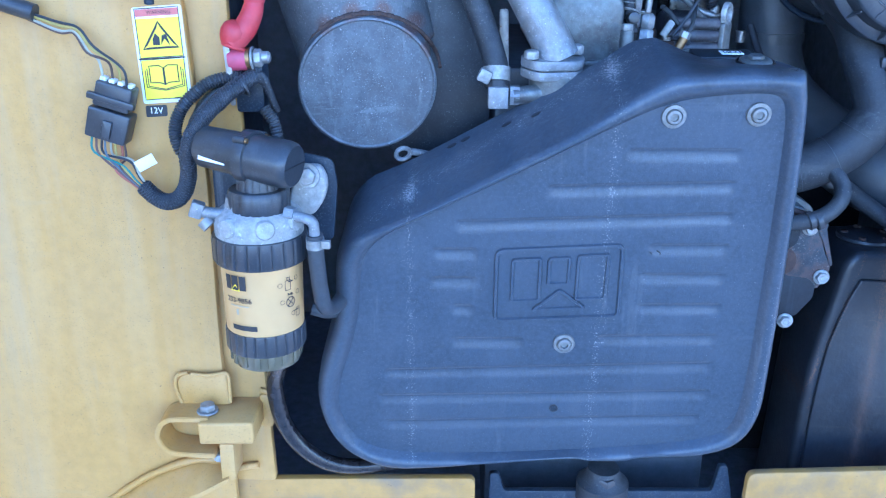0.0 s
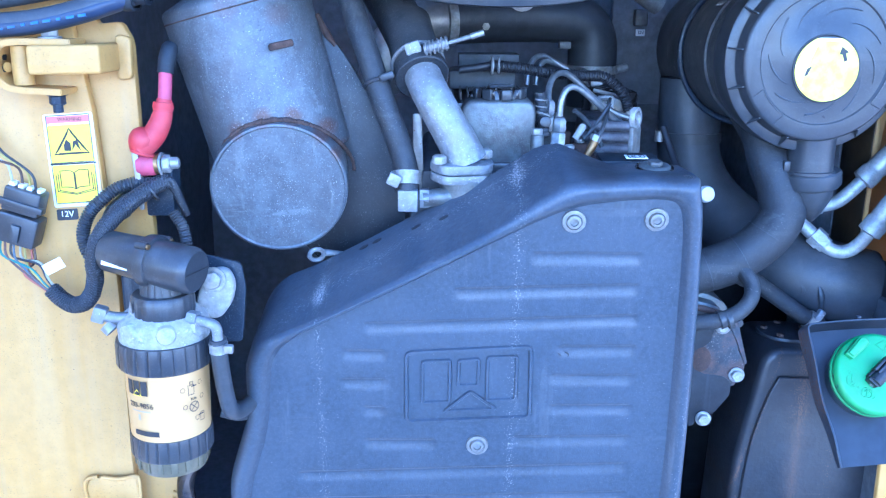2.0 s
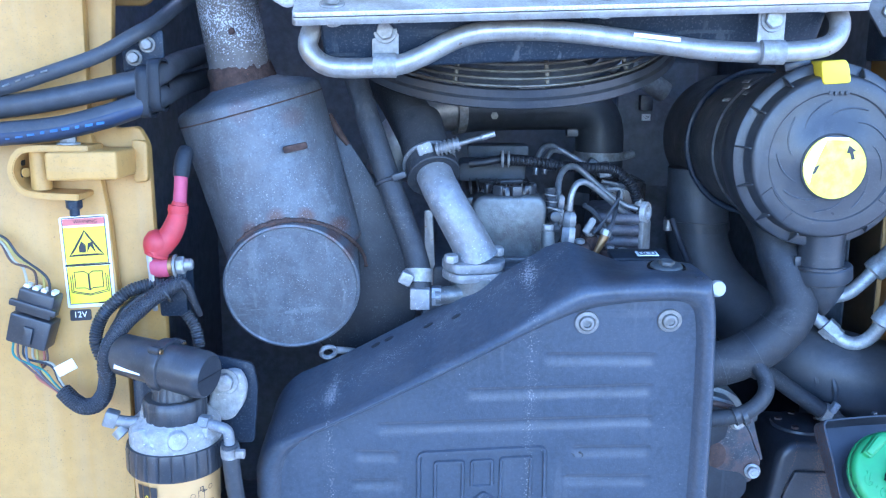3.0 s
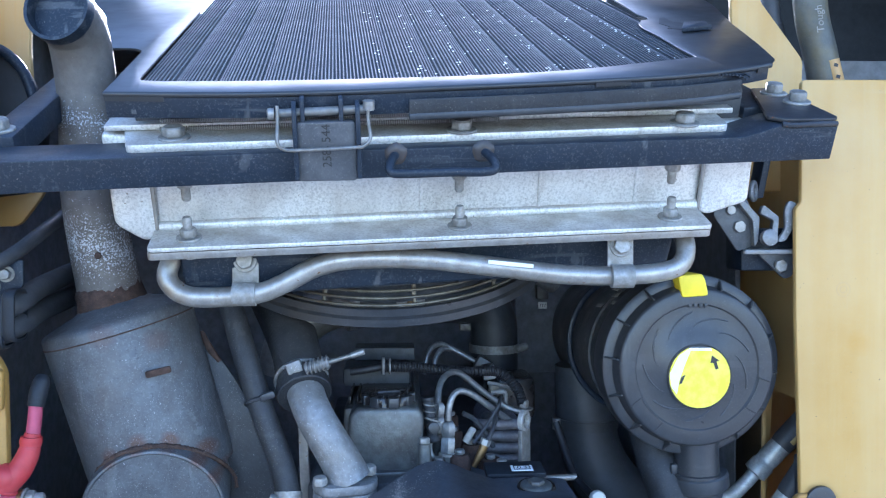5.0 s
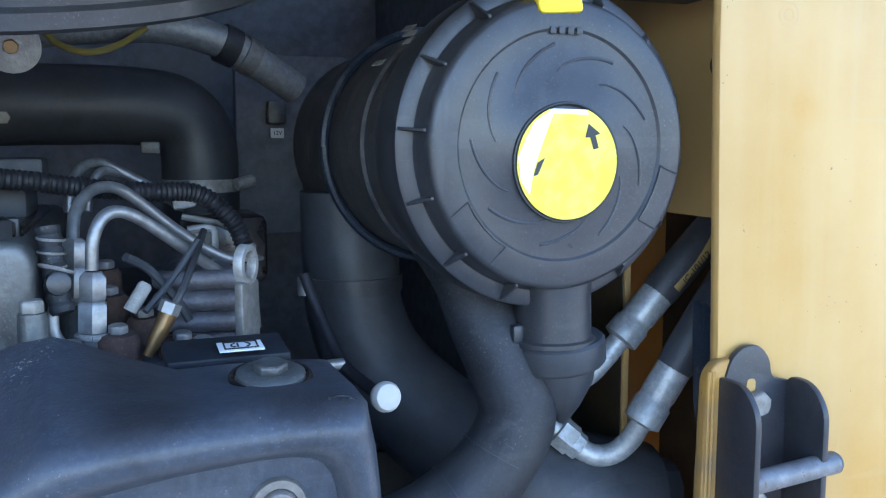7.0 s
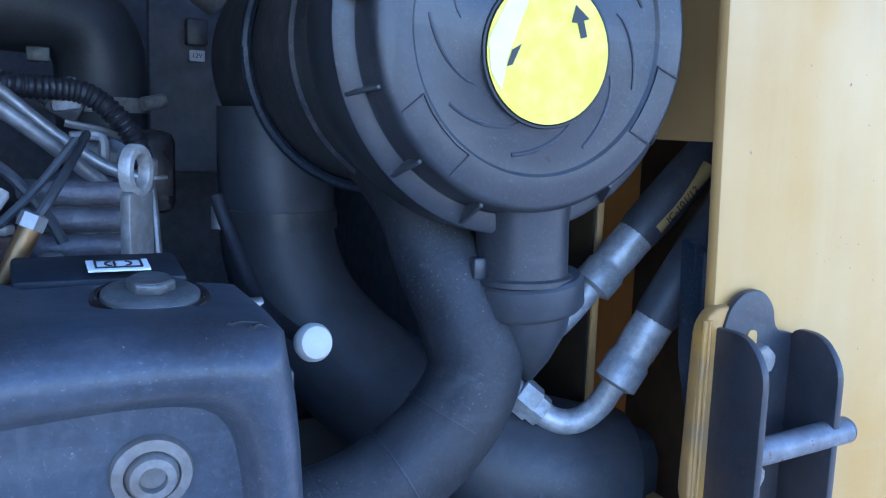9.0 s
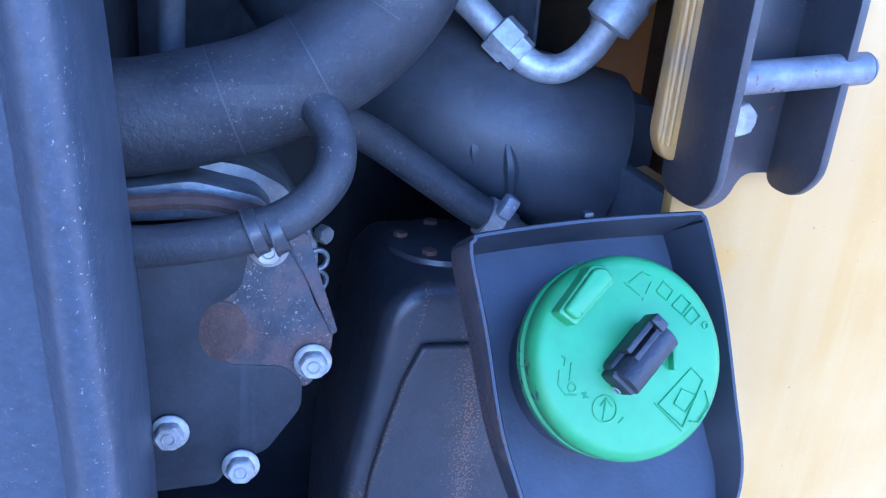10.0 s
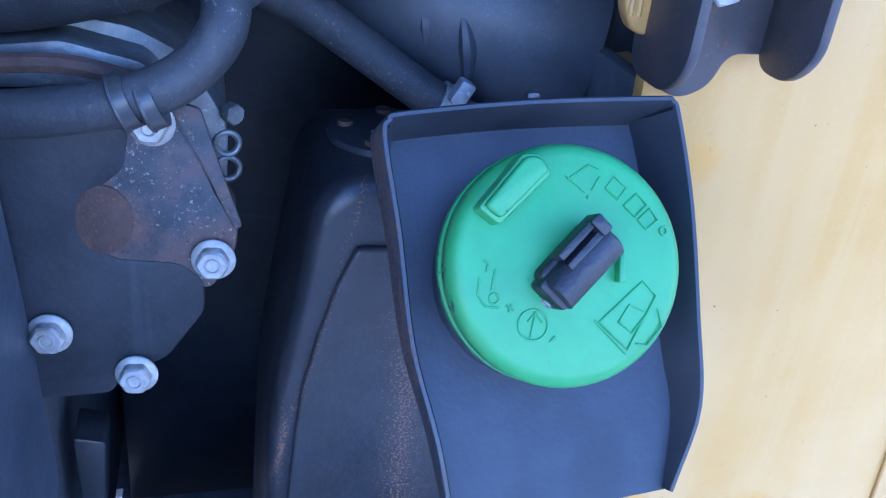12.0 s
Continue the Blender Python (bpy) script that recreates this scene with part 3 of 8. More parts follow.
solo("tower_right", prism(rounded([(0.605, 1.70), (0.70, 1.70), (0.689, 1.842), (0.690, 1.866), (0.672, 1.890), (0.634, 1.940), (0.620, 2.10), (0.595, 2.10), (0.598, 1.92)], 0.008), -0.012, 0, front(1.075), 0.002), YELLOW, "yellow loader tower plate with bolt holes", "plate", kind="structure")
solo("roof_tower", block((1.16, 1.60, 2.45), (1.0, 1.4, 0.03), 0.002), DARK, "black roof plate of the loader tower", "roof", kind="structure")
solo("wall_tower_side", block((1.66, 1.60, 1.6), (0.03, 1.4, 1.7), 0.002), DARK, "black outer side of the loader tower", "wall", kind="structure")
solo("wall_tower_dark", block((1.16, 2.0, 1.6), (1.0, 0.03, 1.7), 0.002), COVERBLACK, "black inside of the loader tower", "wall", kind="structure")


tough = thing("loader_hose", (0.85, 1.30, 1.6), "grey-black hydraulic hose with a yellow printed label", "hose")
HOSEGREY = surface("sun_greyed_hose", (0.085, 0.088, 0.080), 0.5, vary=0.2, bump=0.1, film=(0.20, 0.155, 0.06), film_amount=0.45, film_scale=20, speck=0.4)
part("hose", tube([(0.80, 1.30, 2.1), (0.808, 1.30, 1.98), (0.83, 1.30, 1.88), (0.87, 1.30, 1.6)], 0.025, 18), HOSEGREY, tough)
lettering("Tough", 0.016, pose(0.809, 1.2735, 1.965, 90, -97, 0), CHALK, tough)
part("print_band", tube([(0.832, 1.284, 1.905), (0.842, 1.284, 1.865), (0.850, 1.284, 1.825)], 0.0120, 12), LABELTAN, tough, "faded yellow printed band")
for k_ in range(4):
    part("print_bar", block((0.8335 + 0.0036 * k_, 1.2718, 1.896 - 0.017 * k_), (0.006, 0.001, 0.005), 0.0002, (0, 14, 0)), INK, tough)
slim = thing("return_line", (0.80, 1.33, 1.6), "thin black hydraulic hose beside the tower plate", "hose")
part("hose", tube([(0.752, 1.33, 2.1), (0.760, 1.33, 1.98), (0.784, 1.33, 1.88), (0.83, 1.33, 1.6)], 0.014, 16), RUBBER, slim)
part("sleeve", tube([(0.763, 1.33, 1.965), (0.772, 1.33, 1.925)], 0.0155, 16), DIRTY_RUBBER, slim)

# Dark sheet added over the yellow wall in place of its shade.
solo("liner_right", block((0.652, 1.515, 1.25), (0.008, 0.66, 1.08), 0.002), FIREWALL, "added dark sheet for the shade on the inner side wall", "liner", kind="structure")
# Added strip whose dark brown stands for the wall's deep shade.
solo("liner_edge", block((0.653, 1.1415, 1.31), (0.007, 0.083, 0.26), 0.001), SHADEDYELLOW, "yellow wall strip beside the hose opening, coloured for deep shade", "liner", kind="structure")
solo("liner_lower", block((0.652, 1.045, 1.02), (0.010, 0.165, 0.37), 0.002), DARK, "black plate below the hose opening", "plate", kind="structure")
solo("post_groove", block((0.857, 0.9505, 0.98), (0.0022, 0.003, 0.60), 0.0005, (0, -4.0, 0)), SILLPAINT, "brownish seam down the box post", "seam", kind="structure")
solo("wall_hole", lathe([(0.008, 0.0), (0.008, 0.001), (0, 0.001)], (0.6615, 0.9993, 1.557), (-1, 0, 0), 20), INK, "dark round hole in the inner wall", "hole", kind="structure")
stain = thing("post_mark", (0.680, 0.951, 1.577), "pale rubbed circle on the post", "mark")
for r0, r1 in ((0.0075, 0.0082), (0.0035, 0.0042)):
    part("rubbed_ring", lathe([(r0, 0.0), (r0, 0.0003), (r1, 0.0003), (r1, 0.0)], (0.680, 0.9512, 1.586), (0, -1, 0), 24, hollow=True), LABELTAN, stain)

# ---- belt guard ----
GT = 0.10
GF = front(0.839 + 1.34 * GT, GT)
GK = math.sqrt(1 + GT * GT)
guard = thing("engine_guard", (0.13, 0.90, 0.91), "black moulded plastic belt guard, scuffed along its edges", "guard")
rim = [(0.355, 1.372), (0.363, 1.297), (0.368, 1.185), (0.372, 1.051), (0.371, 0.985), (0.352, 0.946), (0.311, 0.927), (0.240, 0.922), (0.218, 0.916), (0.177, 0.916), (0.155, 0.921), (0.070, 0.910),
       (-0.046, 0.897), (-0.093, 0.910), (-0.124, 0.938), (-0.140, 0.980), (-0.140, 1.023), (-0.127, 1.069), (-0.116, 1.105), (-0.114, 1.145), (-0.111, 1.176), (-0.092, 1.205), (-0.032, 1.233), (0.051, 1.278), (0.135, 1.325), (0.205, 1.371), (0.235, 1.383), (0.338, 1.386)]
rim = [(x, z * GK) for x, z in rim]
rim = [(v.x, v.y) for v in spline([(x, z, 0) for x, z in rim], 5, True)]
inner = [(0.339, 1.362), (0.344, 1.294), (0.347, 1.180), (0.350, 1.074), (0.350, 0.992), (0.344, 0.965), (0.326, 0.948), (0.205, 0.932), (0.042, 0.919), (-0.060, 0.916), (-0.100, 0.936), (-0.122, 0.981), (-0.116, 1.024), (-0.098, 1.070), (-0.089, 1.114), (-0.088, 1.156), (-0.084, 1.182), (-0.066, 1.206), (0.050, 1.262), (0.152, 1.317), (0.214, 1.350), (0.240, 1.360), (0.328, 1.3635)]
inner = spline([(x, z * GK, 0) for x, z in inner], 14, True)


shell = bmesh.new()
cx_, cz_ = 0.13, 1.13 * GK
near = [min(inner, key=lambda v: (v.x - x) ** 2 + (v.y - z) ** 2) for x, z in rim]
for _ in range(6):
    near = [(near[i - 2] + near[i - 1] + near[i] + near[(i + 1) % len(rim)] + near[(i + 2) % len(rim)]) / 5 for i in range(len(rim))]
levels = []
for grow, k, c in ((0.004, 0, -0.088), (0.003, 0, -0.03), (0.001, 0, -0.004), (0.0, 0.05, 0.004), (0, 0.18, 0.0095), (0, 0.38, 0.012), (0, 0.6, 0.0115), (0, 0.78, 0.008), (0, 0.92, 0.0025), (0, 1.0, 0.0)):
    ring = []
    for (x, z), q in zip(rim, near):
        px_, pz_ = x + (q.x - x) * k, z + (q.y - z) * k
        d = Vector((px_ - cx_, pz_ - cz_)).normalized()
        lift = 0.0
        if c < -0.02 and z > 1.19:
            lift = float(np.interp(x, (0.20, 0.27), (0.024, -0.013))) * min(1, (z - 1.19) / 0.03) * (-c / 0.088)
        ring.append((px_ + d.x * grow, pz_ + d.y * grow + lift, c))
    levels.append([shell.verts.new(GF @ Vector(q)) for q in ring])
n_ = len(rim)
for a, b in zip(levels, levels[1:]):
    for i in range(n_):
        shell.faces.new((a[i], a[(i + 1) % n_], b[(i + 1) % n_], b[i]))
flat = [Vector((v.x, v.y)) for v in near]
edges_ = [(i, (i + 1) % len(flat)) for i in range(len(flat))]
sunk = [0.0] * len(flat)
# shallow pressed grooves across the face, steep along their upper edge
for x0, z0, x1, z1 in ((0.187, 1.298, 0.306, 1.299), (0.108, 1.257, 0.305, 1.265), (0.013, 1.216, 0.308, 1.230), (-0.012, 1.184, 0.042, 1.184), (0.219, 1.192, 0.309, 1.194), (-0.014, 1.149, 0.041, 1.150), (0.212, 1.157, 0.309, 1.159),
                       (0.009, 1.115, 0.040, 1.115), (0.214, 1.120, 0.310, 1.122), (0.010, 1.073, 0.096, 1.074), (0.175, 1.079, 0.311, 1.083), (-0.066, 1.029, 0.311, 1.047), (-0.075, 0.993, 0.313, 1.009), (-0.068, 0.957, 0.306, 0.974)):
    a, b = Vector((x0, z0 * GK)), Vector((x1, z1 * GK))
    d, run = (b - a).normalized(), (b - a).length
    n, half = Vector((-d.y, d.x)), 0.0092
    steps = int(run / 0.008)
    along_ = [half * u for u in (0, 0.3, 0.6, 1.0)] + [half + (run - 2 * half) * u / steps for u in range(1, steps)] + [run - half * u for u in (1.0, 0.6, 0.3, 0)]
    for w, deep in ((-1, 0), (-0.7, 0.10), (-0.4, 0.38), (-0.1, 0.72), (0.2, 0.95), (0.45, 1.0), (0.6, 0.85), (0.8, 0.3), (0.92, 0.05), (1.0, 0)):
        for s in along_:
            end = 0.5 - 0.5 * math.cos(math.pi * min(1.0, min(s, run - s) / half))
            if s > along_[0]:
                edges_.append((len(flat) - 1, len(flat)))
            flat.append(a + d * s + n * half * w)
            sunk.append(-0.0024 * deep * end)
vs, _, fs, own, _, _ = geometry.delaunay_2d_cdt(flat, edges_, [], 1, 1e-6)
made = [shell.verts.new(GF @ Vector((*v, sunk[o[0]] if o else 0.0))) for v, o in zip(vs, own)]
for f in fs:
    shell.faces.new([made[i] for i in f])
bmesh.ops.remove_doubles(shell, verts=shell.verts, dist=0.0002)
bmesh.ops.dissolve_degenerate(shell, edges=shell.edges, dist=0.0001)
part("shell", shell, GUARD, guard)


def guard_at(x, z, c=0.0):
    return GF @ Vector((x, z * GK, c))


GN = (GF.to_3x3() @ Vector((0, 0, 1)))


# the emblem: a raised frame with plain blocks
fr = rounded([(0.060, 1.104 * GK), (0.196, 1.112 * GK), (0.194, 1.199 * GK), (0.060, 1.190 * GK)], 0.008)
emblem = part("emblem_frame", ring_loft(fr, [(-0.0025, -0.001), (-0.0012, 0.0032), (0.0016, 0.0034), (0.003, 0.0004)], GF), GUARD, guard, "raised rectangular emblem frame")
for poly in ([(0.077, 1.128), (0.108, 1.130), (0.108, 1.182), (0.077, 1.180)], [(0.116, 1.150), (0.139, 1.151), (0.139, 1.184), (0.116, 1.182)], [(0.147, 1.132), (0.180, 1.134), (0.180, 1.188), (0.147, 1.186)], [(0.100, 1.118), (0.160, 1.122), (0.130, 1.145)]):
    part("emblem_block", ring_loft(rounded([(x, z * GK) for x, z in poly], 0.004), [(-0.0016, -0.0006), (-0.0004, 0.0034), (0.0018, 0.0034), (0.003, 0.0012)], GF), GUARD, emblem)
for x, z in ((0.230, 1.340), (0.313, 1.343), (0.139, 1.076)):
    p = guard_at(x, z)
    w = part("washer", lathe([(0.0122, -0.001), (0.0124, 0.0015), (0.0118, 0.003), (0.0085, 0.0036), (0.008, 0.0022)], p, GN, 28), WASHER, guard, "stainless washer")
    part("bolt", lathe([(0.0078, 0.0), (0.0078, 0.004), (0.0068, 0.0056), (0.0042, 0.006), (0.0040, 0.0032), (0.0, 0.0030)], p, GN, 20), WASHER, w, "socket head bolt")
for x, z in ((0.2235, 1.187), (0.2325, 1.188)):
    part("gouge", tube([guard_at(x - 0.002, z + 0.004, -0.0012), guard_at(x + 0.002, z + 0.001, -0.0012), guard_at(x - 0.001, z - 0.003, -0.0012)], 0.0009, 6, 3), INK, guard, "small dark gouge")
part("hole_grommet", lathe([(0.0052, 0.0), (0.0050, 0.0008), (0.0038, 0.0008), (0.0036, -0.004), (0.0, -0.004)], guard_at(0.133, 0.987), GN, 18), INK, guard, "small dark drain hole")
tb = part("washer", lathe([(0.0165, -0.003), (0.0165, 0.0035), (0.015, 0.0045), (0.010, 0.0045)], (0.318, 0.883, 1.3865), (0, -0.15, 1), 28), CASTDARK, guard)
bolt(tb, (0.318, 0.883, 1.3905), (0, -0.15, 1), 0.0085, CASTDARK, 0.0045)
# Black ring stands for the shade in the washer's shallow recess.
part("washer_seat", torus((0.318, 0.883, 1.3878), (0, -0.15, 1), 0.0185, 0.0016, 32, 8), OILY, guard, "dark ring for the shade in the recess round the washer")
part("tag_plate", block((0.305, 0.957, 1.3835), (0.066, 0.034, 0.008), 0.002, (8, 0, 2)), COVERBLACK, guard, "dark plate behind the guard")
tag = part("warning_tag", block((0.312, 0.948, 1.3887), (0.024, 0.014, 0.0008), 0.0001, (8, 0, 2)), PAPER, guard, "small white paper tag")
TG = pose(0.312, 0.948, 1.3891, 8, 0, 2)
for x, y, w, d in ((0, 0.0048, 0.018, 0.0009), (0, -0.0048, 0.018, 0.0009), (-0.0088, 0, 0.0009, 0.0100), (0.0088, 0, 0.0009, 0.0100), (-0.0015, 0, 0.0009, 0.0055)):
    part("print_mark", prism([(x - w / 2, y - d / 2), (x + w / 2, y - d / 2), (x + w / 2, y + d / 2), (x - w / 2, y + d / 2)], 0.0003, 0.0007, TG, 0), INK, tag)
for s_ in (-1, 1):
    arc_ = [(s_ * 0.0015 + s_ * 0.0040 * math.cos(radians(a)), 0.0032 * math.sin(radians(a))) for a in range(-60, 61, 12)]
    part("print_mark", prism(arc_ + [(x - s_ * 0.0009, y) for x, y in reversed(arc_)], 0.0003, 0.0007, TG, 0), INK, tag)
SN = Vector((-0.47, -0.33, 0.82)).normalized()
for q_ in ((0.0100, 0.9195, 1.2874), (0.0249, 0.9179, 1.2953), (0.0687, 0.9051, 1.3151), (0.0989, 0.8952, 1.3282)):
    sm = basis(Vector(q_) + SN * 0.0004, SN, (0.88, 0, 0.47))
    part("vent_slot", prism([(0.0026 * math.cos(k * 0.5236), 0.0058 * math.sin(k * 0.5236)) for k in range(12)], 0.0, 0.0006, sm, 0), INK, guard, "small dark oval slot")
for pts in ([(0.3365, 0.838, 1.3874), (0.3410, 0.8425, 1.3868), (0.3465, 0.8415, 1.3864)], [(0.3425, 0.836, 1.3864), (0.3455, 0.839, 1.3864), (0.3485, 0.8375, 1.3855)]):
    part("dent", tube(pts, 0.0009, 6, 4), INK, guard, "small dark crease at the corner")
nudge(guard, 0.003, 0.0, 0.002)
# the rubber foot and bracket under it
mount = thing("engine_mount", (0.21, 0.95, 0.70), "black steel cross bracket with a round rubber mount", "mount")
part("bracket", prism(rounded([(0.062, 0.70), (0.376, 0.70), (0.376, 0.835), (0.366, 0.880), (0.356, 0.880), (0.350, 0.842), (0.085, 0.836), (0.078, 0.862), (0.066, 0.862)], 0.005), -0.01, 0.0, front(0.925), 0.002), BLACK, mount)
part("rubber_mount", lathe([(0.0, 0.0), (0.030, 0.0), (0.033, 0.006), (0.033, 0.03), (0.024, 0.036), (0.020, 0.05), (0, 0.05)], (0.210, 0.925, 0.825), (0, 0, 1), 28), DIRTY_RUBBER, mount)
part("bolt", lathe([(0.012, 0), (0.012, 0.012), (0.009, 0.015), (0, 0.015)], (0.212, 0.912, 0.856), (0, -0.2, 1), 6), BLACK_RUSTY, mount)

eye = thing("bracket_eye", (-0.04, 0.935, 1.275), "small plated eye bracket below the muffler", "bracket")
part("loop", torus((-0.042, 0.932, 1.277), (0.3, -1, -0.5), 0.008, 0.0026, 24, 8), CAST, eye)
part("stem", tube([(-0.034, 0.934, 1.279), (-0.024, 0.942, 1.276), (-0.015, 0.95, 1.272)], 0.004, 10, 4), CAST, eye)

part("side_bracket", prism(rounded([(0.372, 0.885), (0.383, 0.887), (0.388, 0.950), (0.370, 0.955)], 0.003), -0.03, 0, front(1.05), 0.003), BLACK_RUSTY, mount, "dark stained side bracket")

# ---- muffler and exhaust stack ----
muf = thing("muffler", (-0.085, 0.985, 1.28), "grey heat-stained steel muffler with a rusted seam", "muffler")
A_, B_, C_ = Vector((-0.1335, 0.982, 1.5585)), Vector((-0.090, 0.990, 1.400)), Vector((-0.0785, 0.918, 1.355))
ax = (A_ - B_).normalized()
body = lathe([(0.0, -0.02), (0.0775, -0.02), (0.079, 0.0), (0.0815, (A_ - B_).length - 0.004), (0.080, (A_ - B_).length), (0.075, (A_ - B_).length + 0.003), (0.045, (A_ - B_).length + 0.013), (0.035, (A_ - B_).length + 0.018)], B_, ax, 48)
part("body", body, MUFFLER, muf)
cn = Vector((0.12, -0.97, -0.19)).normalized()
part("end_cap", lathe([(0.0, -0.075), (0.0748, -0.075), (0.0748, -0.003), (0.0740, 0.0002), (0.0718, 0.0012), (0.070, -0.0004), (0.06, -0.0003), (0.0, 0.002)], C_, cn, 56), MUFFLER, muf, "flat round end cap")
cu = cn.cross(Vector((1, 0, 0))).normalized()
if cu.z < 0:
    cu = -cu
cr0 = cu.cross(cn)
arc, thick = [], []
for a in range(8, 173, 4):
    p = C_ + (cr0 * math.cos(radians(a)) + cu * math.sin(radians(a))) * 0.0775
    off = p.x - (B_.x + (p.z - B_.z) * ax.x / ax.z)
    p.y = 0.9865 - math.sqrt(max(0.0001, 0.0800 ** 2 - off * off)) + 0.0005
    arc.append(p)
    thick.append(0.0016 + 0.0014 * math.sin(radians(a)) + 0.0005 * math.sin(a * 0.9))
part("seam", tube(arc, thick, 10, 5, wave=lambda s: 1 + 0.12 * math.sin(s * 390) + 0.10 * math.sin(s * 1310) + 0.08 * math.sin(s * 2170)), RUSTY, muf, "rusted weld seam")
part("seam", torus(A_ - ax * 0.012, ax, 0.0812, 0.0009, 48, 8), RUSTY, muf, "rusted seam")
part("slot", block((-0.0695, 0.9095, 1.509), (0.026, 0.004, 0.0075), 0.002, (0, -12, 12)), RUSTY, muf, "short rusted slot")
cr_ = A_ + ax * 0.030
part("rust_collar", lathe([(0.040, 0.0), (0.0378, 0.006), (0.0362, 0.014), (0.0356, 0.024), (0.0335, 0.029)], A_ + ax * 0.011, ax, 48, wobble=lambda a, h: 1 + 0.012 * math.sin(a * 9 + h * 400) + 0.010 * math.sin(a * 17)), RUSTY, muf, "rusted weld collar")
part("exhaust_pipe", tube([cr_ - ax * 0.012, (-0.1475, 0.972, 1.64), (-0.153, 0.964, 1.70), (-0.151, 0.954, 1.78), (-0.152, 0.945, 1.828), (-0.153, 0.931, 1.858), (-0.156, 0.912, 1.872), (-0.159, 0.893, 1.877)], [0.034, 0.033, 0.032, 0.031, 0.031, 0.031, 0.032, 0.033], 32, 8, cap=False), STACK, muf, "flaking exhaust stack pipe")
part("pipe_mouth", lathe([(0.0335, -0.012), (0.0335, 0.002), (0.030, 0.002), (0.0285, -0.05), (0.0, -0.05)], (-0.1595, 0.890, 1.8775), (-0.14, -0.97, 0.17), 32), BLACK, muf, "sooty black pipe mouth")
part("plug", lathe([(0.004, 0), (0.003, 0.002), (0, 0.002)], (-0.139, 0.938, 1.629), (0, -1, 0), 10), RUSTY, muf)

# ---- cooling pack: tilted radiator, cross beam, latch, hood ----
PK = pose(0.24, 0.848, 1.6525, 22, -2.25, 4)
PX, PY, PZ = (PK.to_3x3() @ Vector(v) for v in ((1, 0, 0), (0, 1, 0), (0, 0, 1)))


def pk(u, v, w):
    return PK @ Vector((u, v, w))


def pblock(u0, u1, v0, v1, w0, w1, bevel=0.002):
    b = prism([(u0, v0), (u1, v0), (u1, v1), (u0, v1)], w0, w1, PK, bevel)
    return b


# a frame whose outlines lie in u and w, with the third axis towards the door
PF = PK @ Matrix(((1, 0, 0, 0), (0, 0, -1, 0), (0, 1, 0, 0), (0, 0, 0, 1)))
rad = thing("radiator", pk(0, 0.2, -0.01), "weathered aluminium radiator with bolted flanges", "radiator")
part("lower_flange", prism(rounded([(-0.294, -0.018), (0.250, -0.022), (0.254, 0.045), (-0.294, 0.045)], 0.006), 0.0015, 0.006, PK, 0.001), ALU, rad)
part("mounting_strip", prism(rounded([(-0.295, -0.017), (0.250, -0.021), (0.254, 0.045), (-0.295, 0.045)], 0.006), -0.007, 0.0005, PK, 0.001), PIPE, rad, "rust-tinged steel mounting strip")
part("core_face", prism([(-0.290, 0.0), (0.253, 0.0), (0.255, 0.098), (-0.291, 0.098)], -0.06, -0.030, PF, 0.003), ALU, rad, "flat aluminium tank face with faint seams")
for u in (-0.17, -0.035, 0.085, 0.185):
    part("tank_rib", pblock(u - 0.0015, u + 0.0015, 0.0285, 0.031, 0.012, 0.096, 0.0006), ALU, rad)
part("foot_radius", tube([pk(-0.289, 0.031, 0.008), pk(0.252, 0.031, 0.008)], 0.006, 12, 1), ALU, rad)
for s, poly in ((-1, [(-0.330, 0.013), (-0.303, -0.006), (-0.290, 0.0), (-0.290, 0.098), (-0.330, 0.105)]), (1, [(0.255, 0.0), (0.266, -0.003), (0.308, 0.010), (0.305, 0.098), (0.255, 0.098)])):
    part("end_tank", prism(rounded(poly, 0.007), -0.14, -0.026, PF, 0.004, 3), ALU, rad, "cast aluminium end tank")
    part("end_seam", tube([pk(s * 0.2725 - 0.0185, 0.0275, 0.002), pk(s * 0.2725 - 0.0185, 0.0275, 0.098)], 0.0022, 8, 1), STEEL, rad)
part("upper_flange", prism(rounded([(-0.298, -0.022), (0.255, -0.014), (0.262, 0.040), (-0.312, 0.045)], 0.006), 0.098, 0.106, PK, 0.0015), ALU, rad)
for u, v in ((-0.262, 0.008), (-0.004, 0.004), (0.210, 0.004)):
    bolt(rad, pk(u + 0.003, v - 0.0125, 0.106), PZ, 0.0102, ZINC, 0.0085, 0.0142)
    bolt(rad, pk(u + 0.004, v + 0.005, 0.062), -PZ, 0.008, ZINC, 0.008)
    part("stud", lathe([(0.0045, 0), (0.0045, 0.014), (0.003, 0.016), (0, 0.016)], pk(u + 0.004, v + 0.005, 0.056), -PZ, 12), ZINC, rad)
for u in (-0.258, 0.0, 0.214):
    bolt(rad, pk(u, 0.002, 0.006), PZ, 0.0082, ZINC, 0.008, 0.0122, "nut")
    part("stud", lathe([(0.0046, 0), (0.0046, 0.020), (0.0035, 0.022), (0, 0.022)], pk(u, 0.002, 0.006), PZ, 12), ZINC, rad)
    bolt(rad, pk(u, 0.002, -0.007), -PZ, 0.008, ZINC, 0.006)
# black core block above it, seen as a dark band under the hood
part("core", pblock(-0.30, 0.29, 0.035, 0.56, 0.0, 0.130, 0.004), DARK, rad, "black finned cooling core")
part("top_channel", pblock(-0.325, 0.275, 0.022, 0.05, 0.1065, 0.112, 0.001), ALU, rad)
fins = bmesh.new()
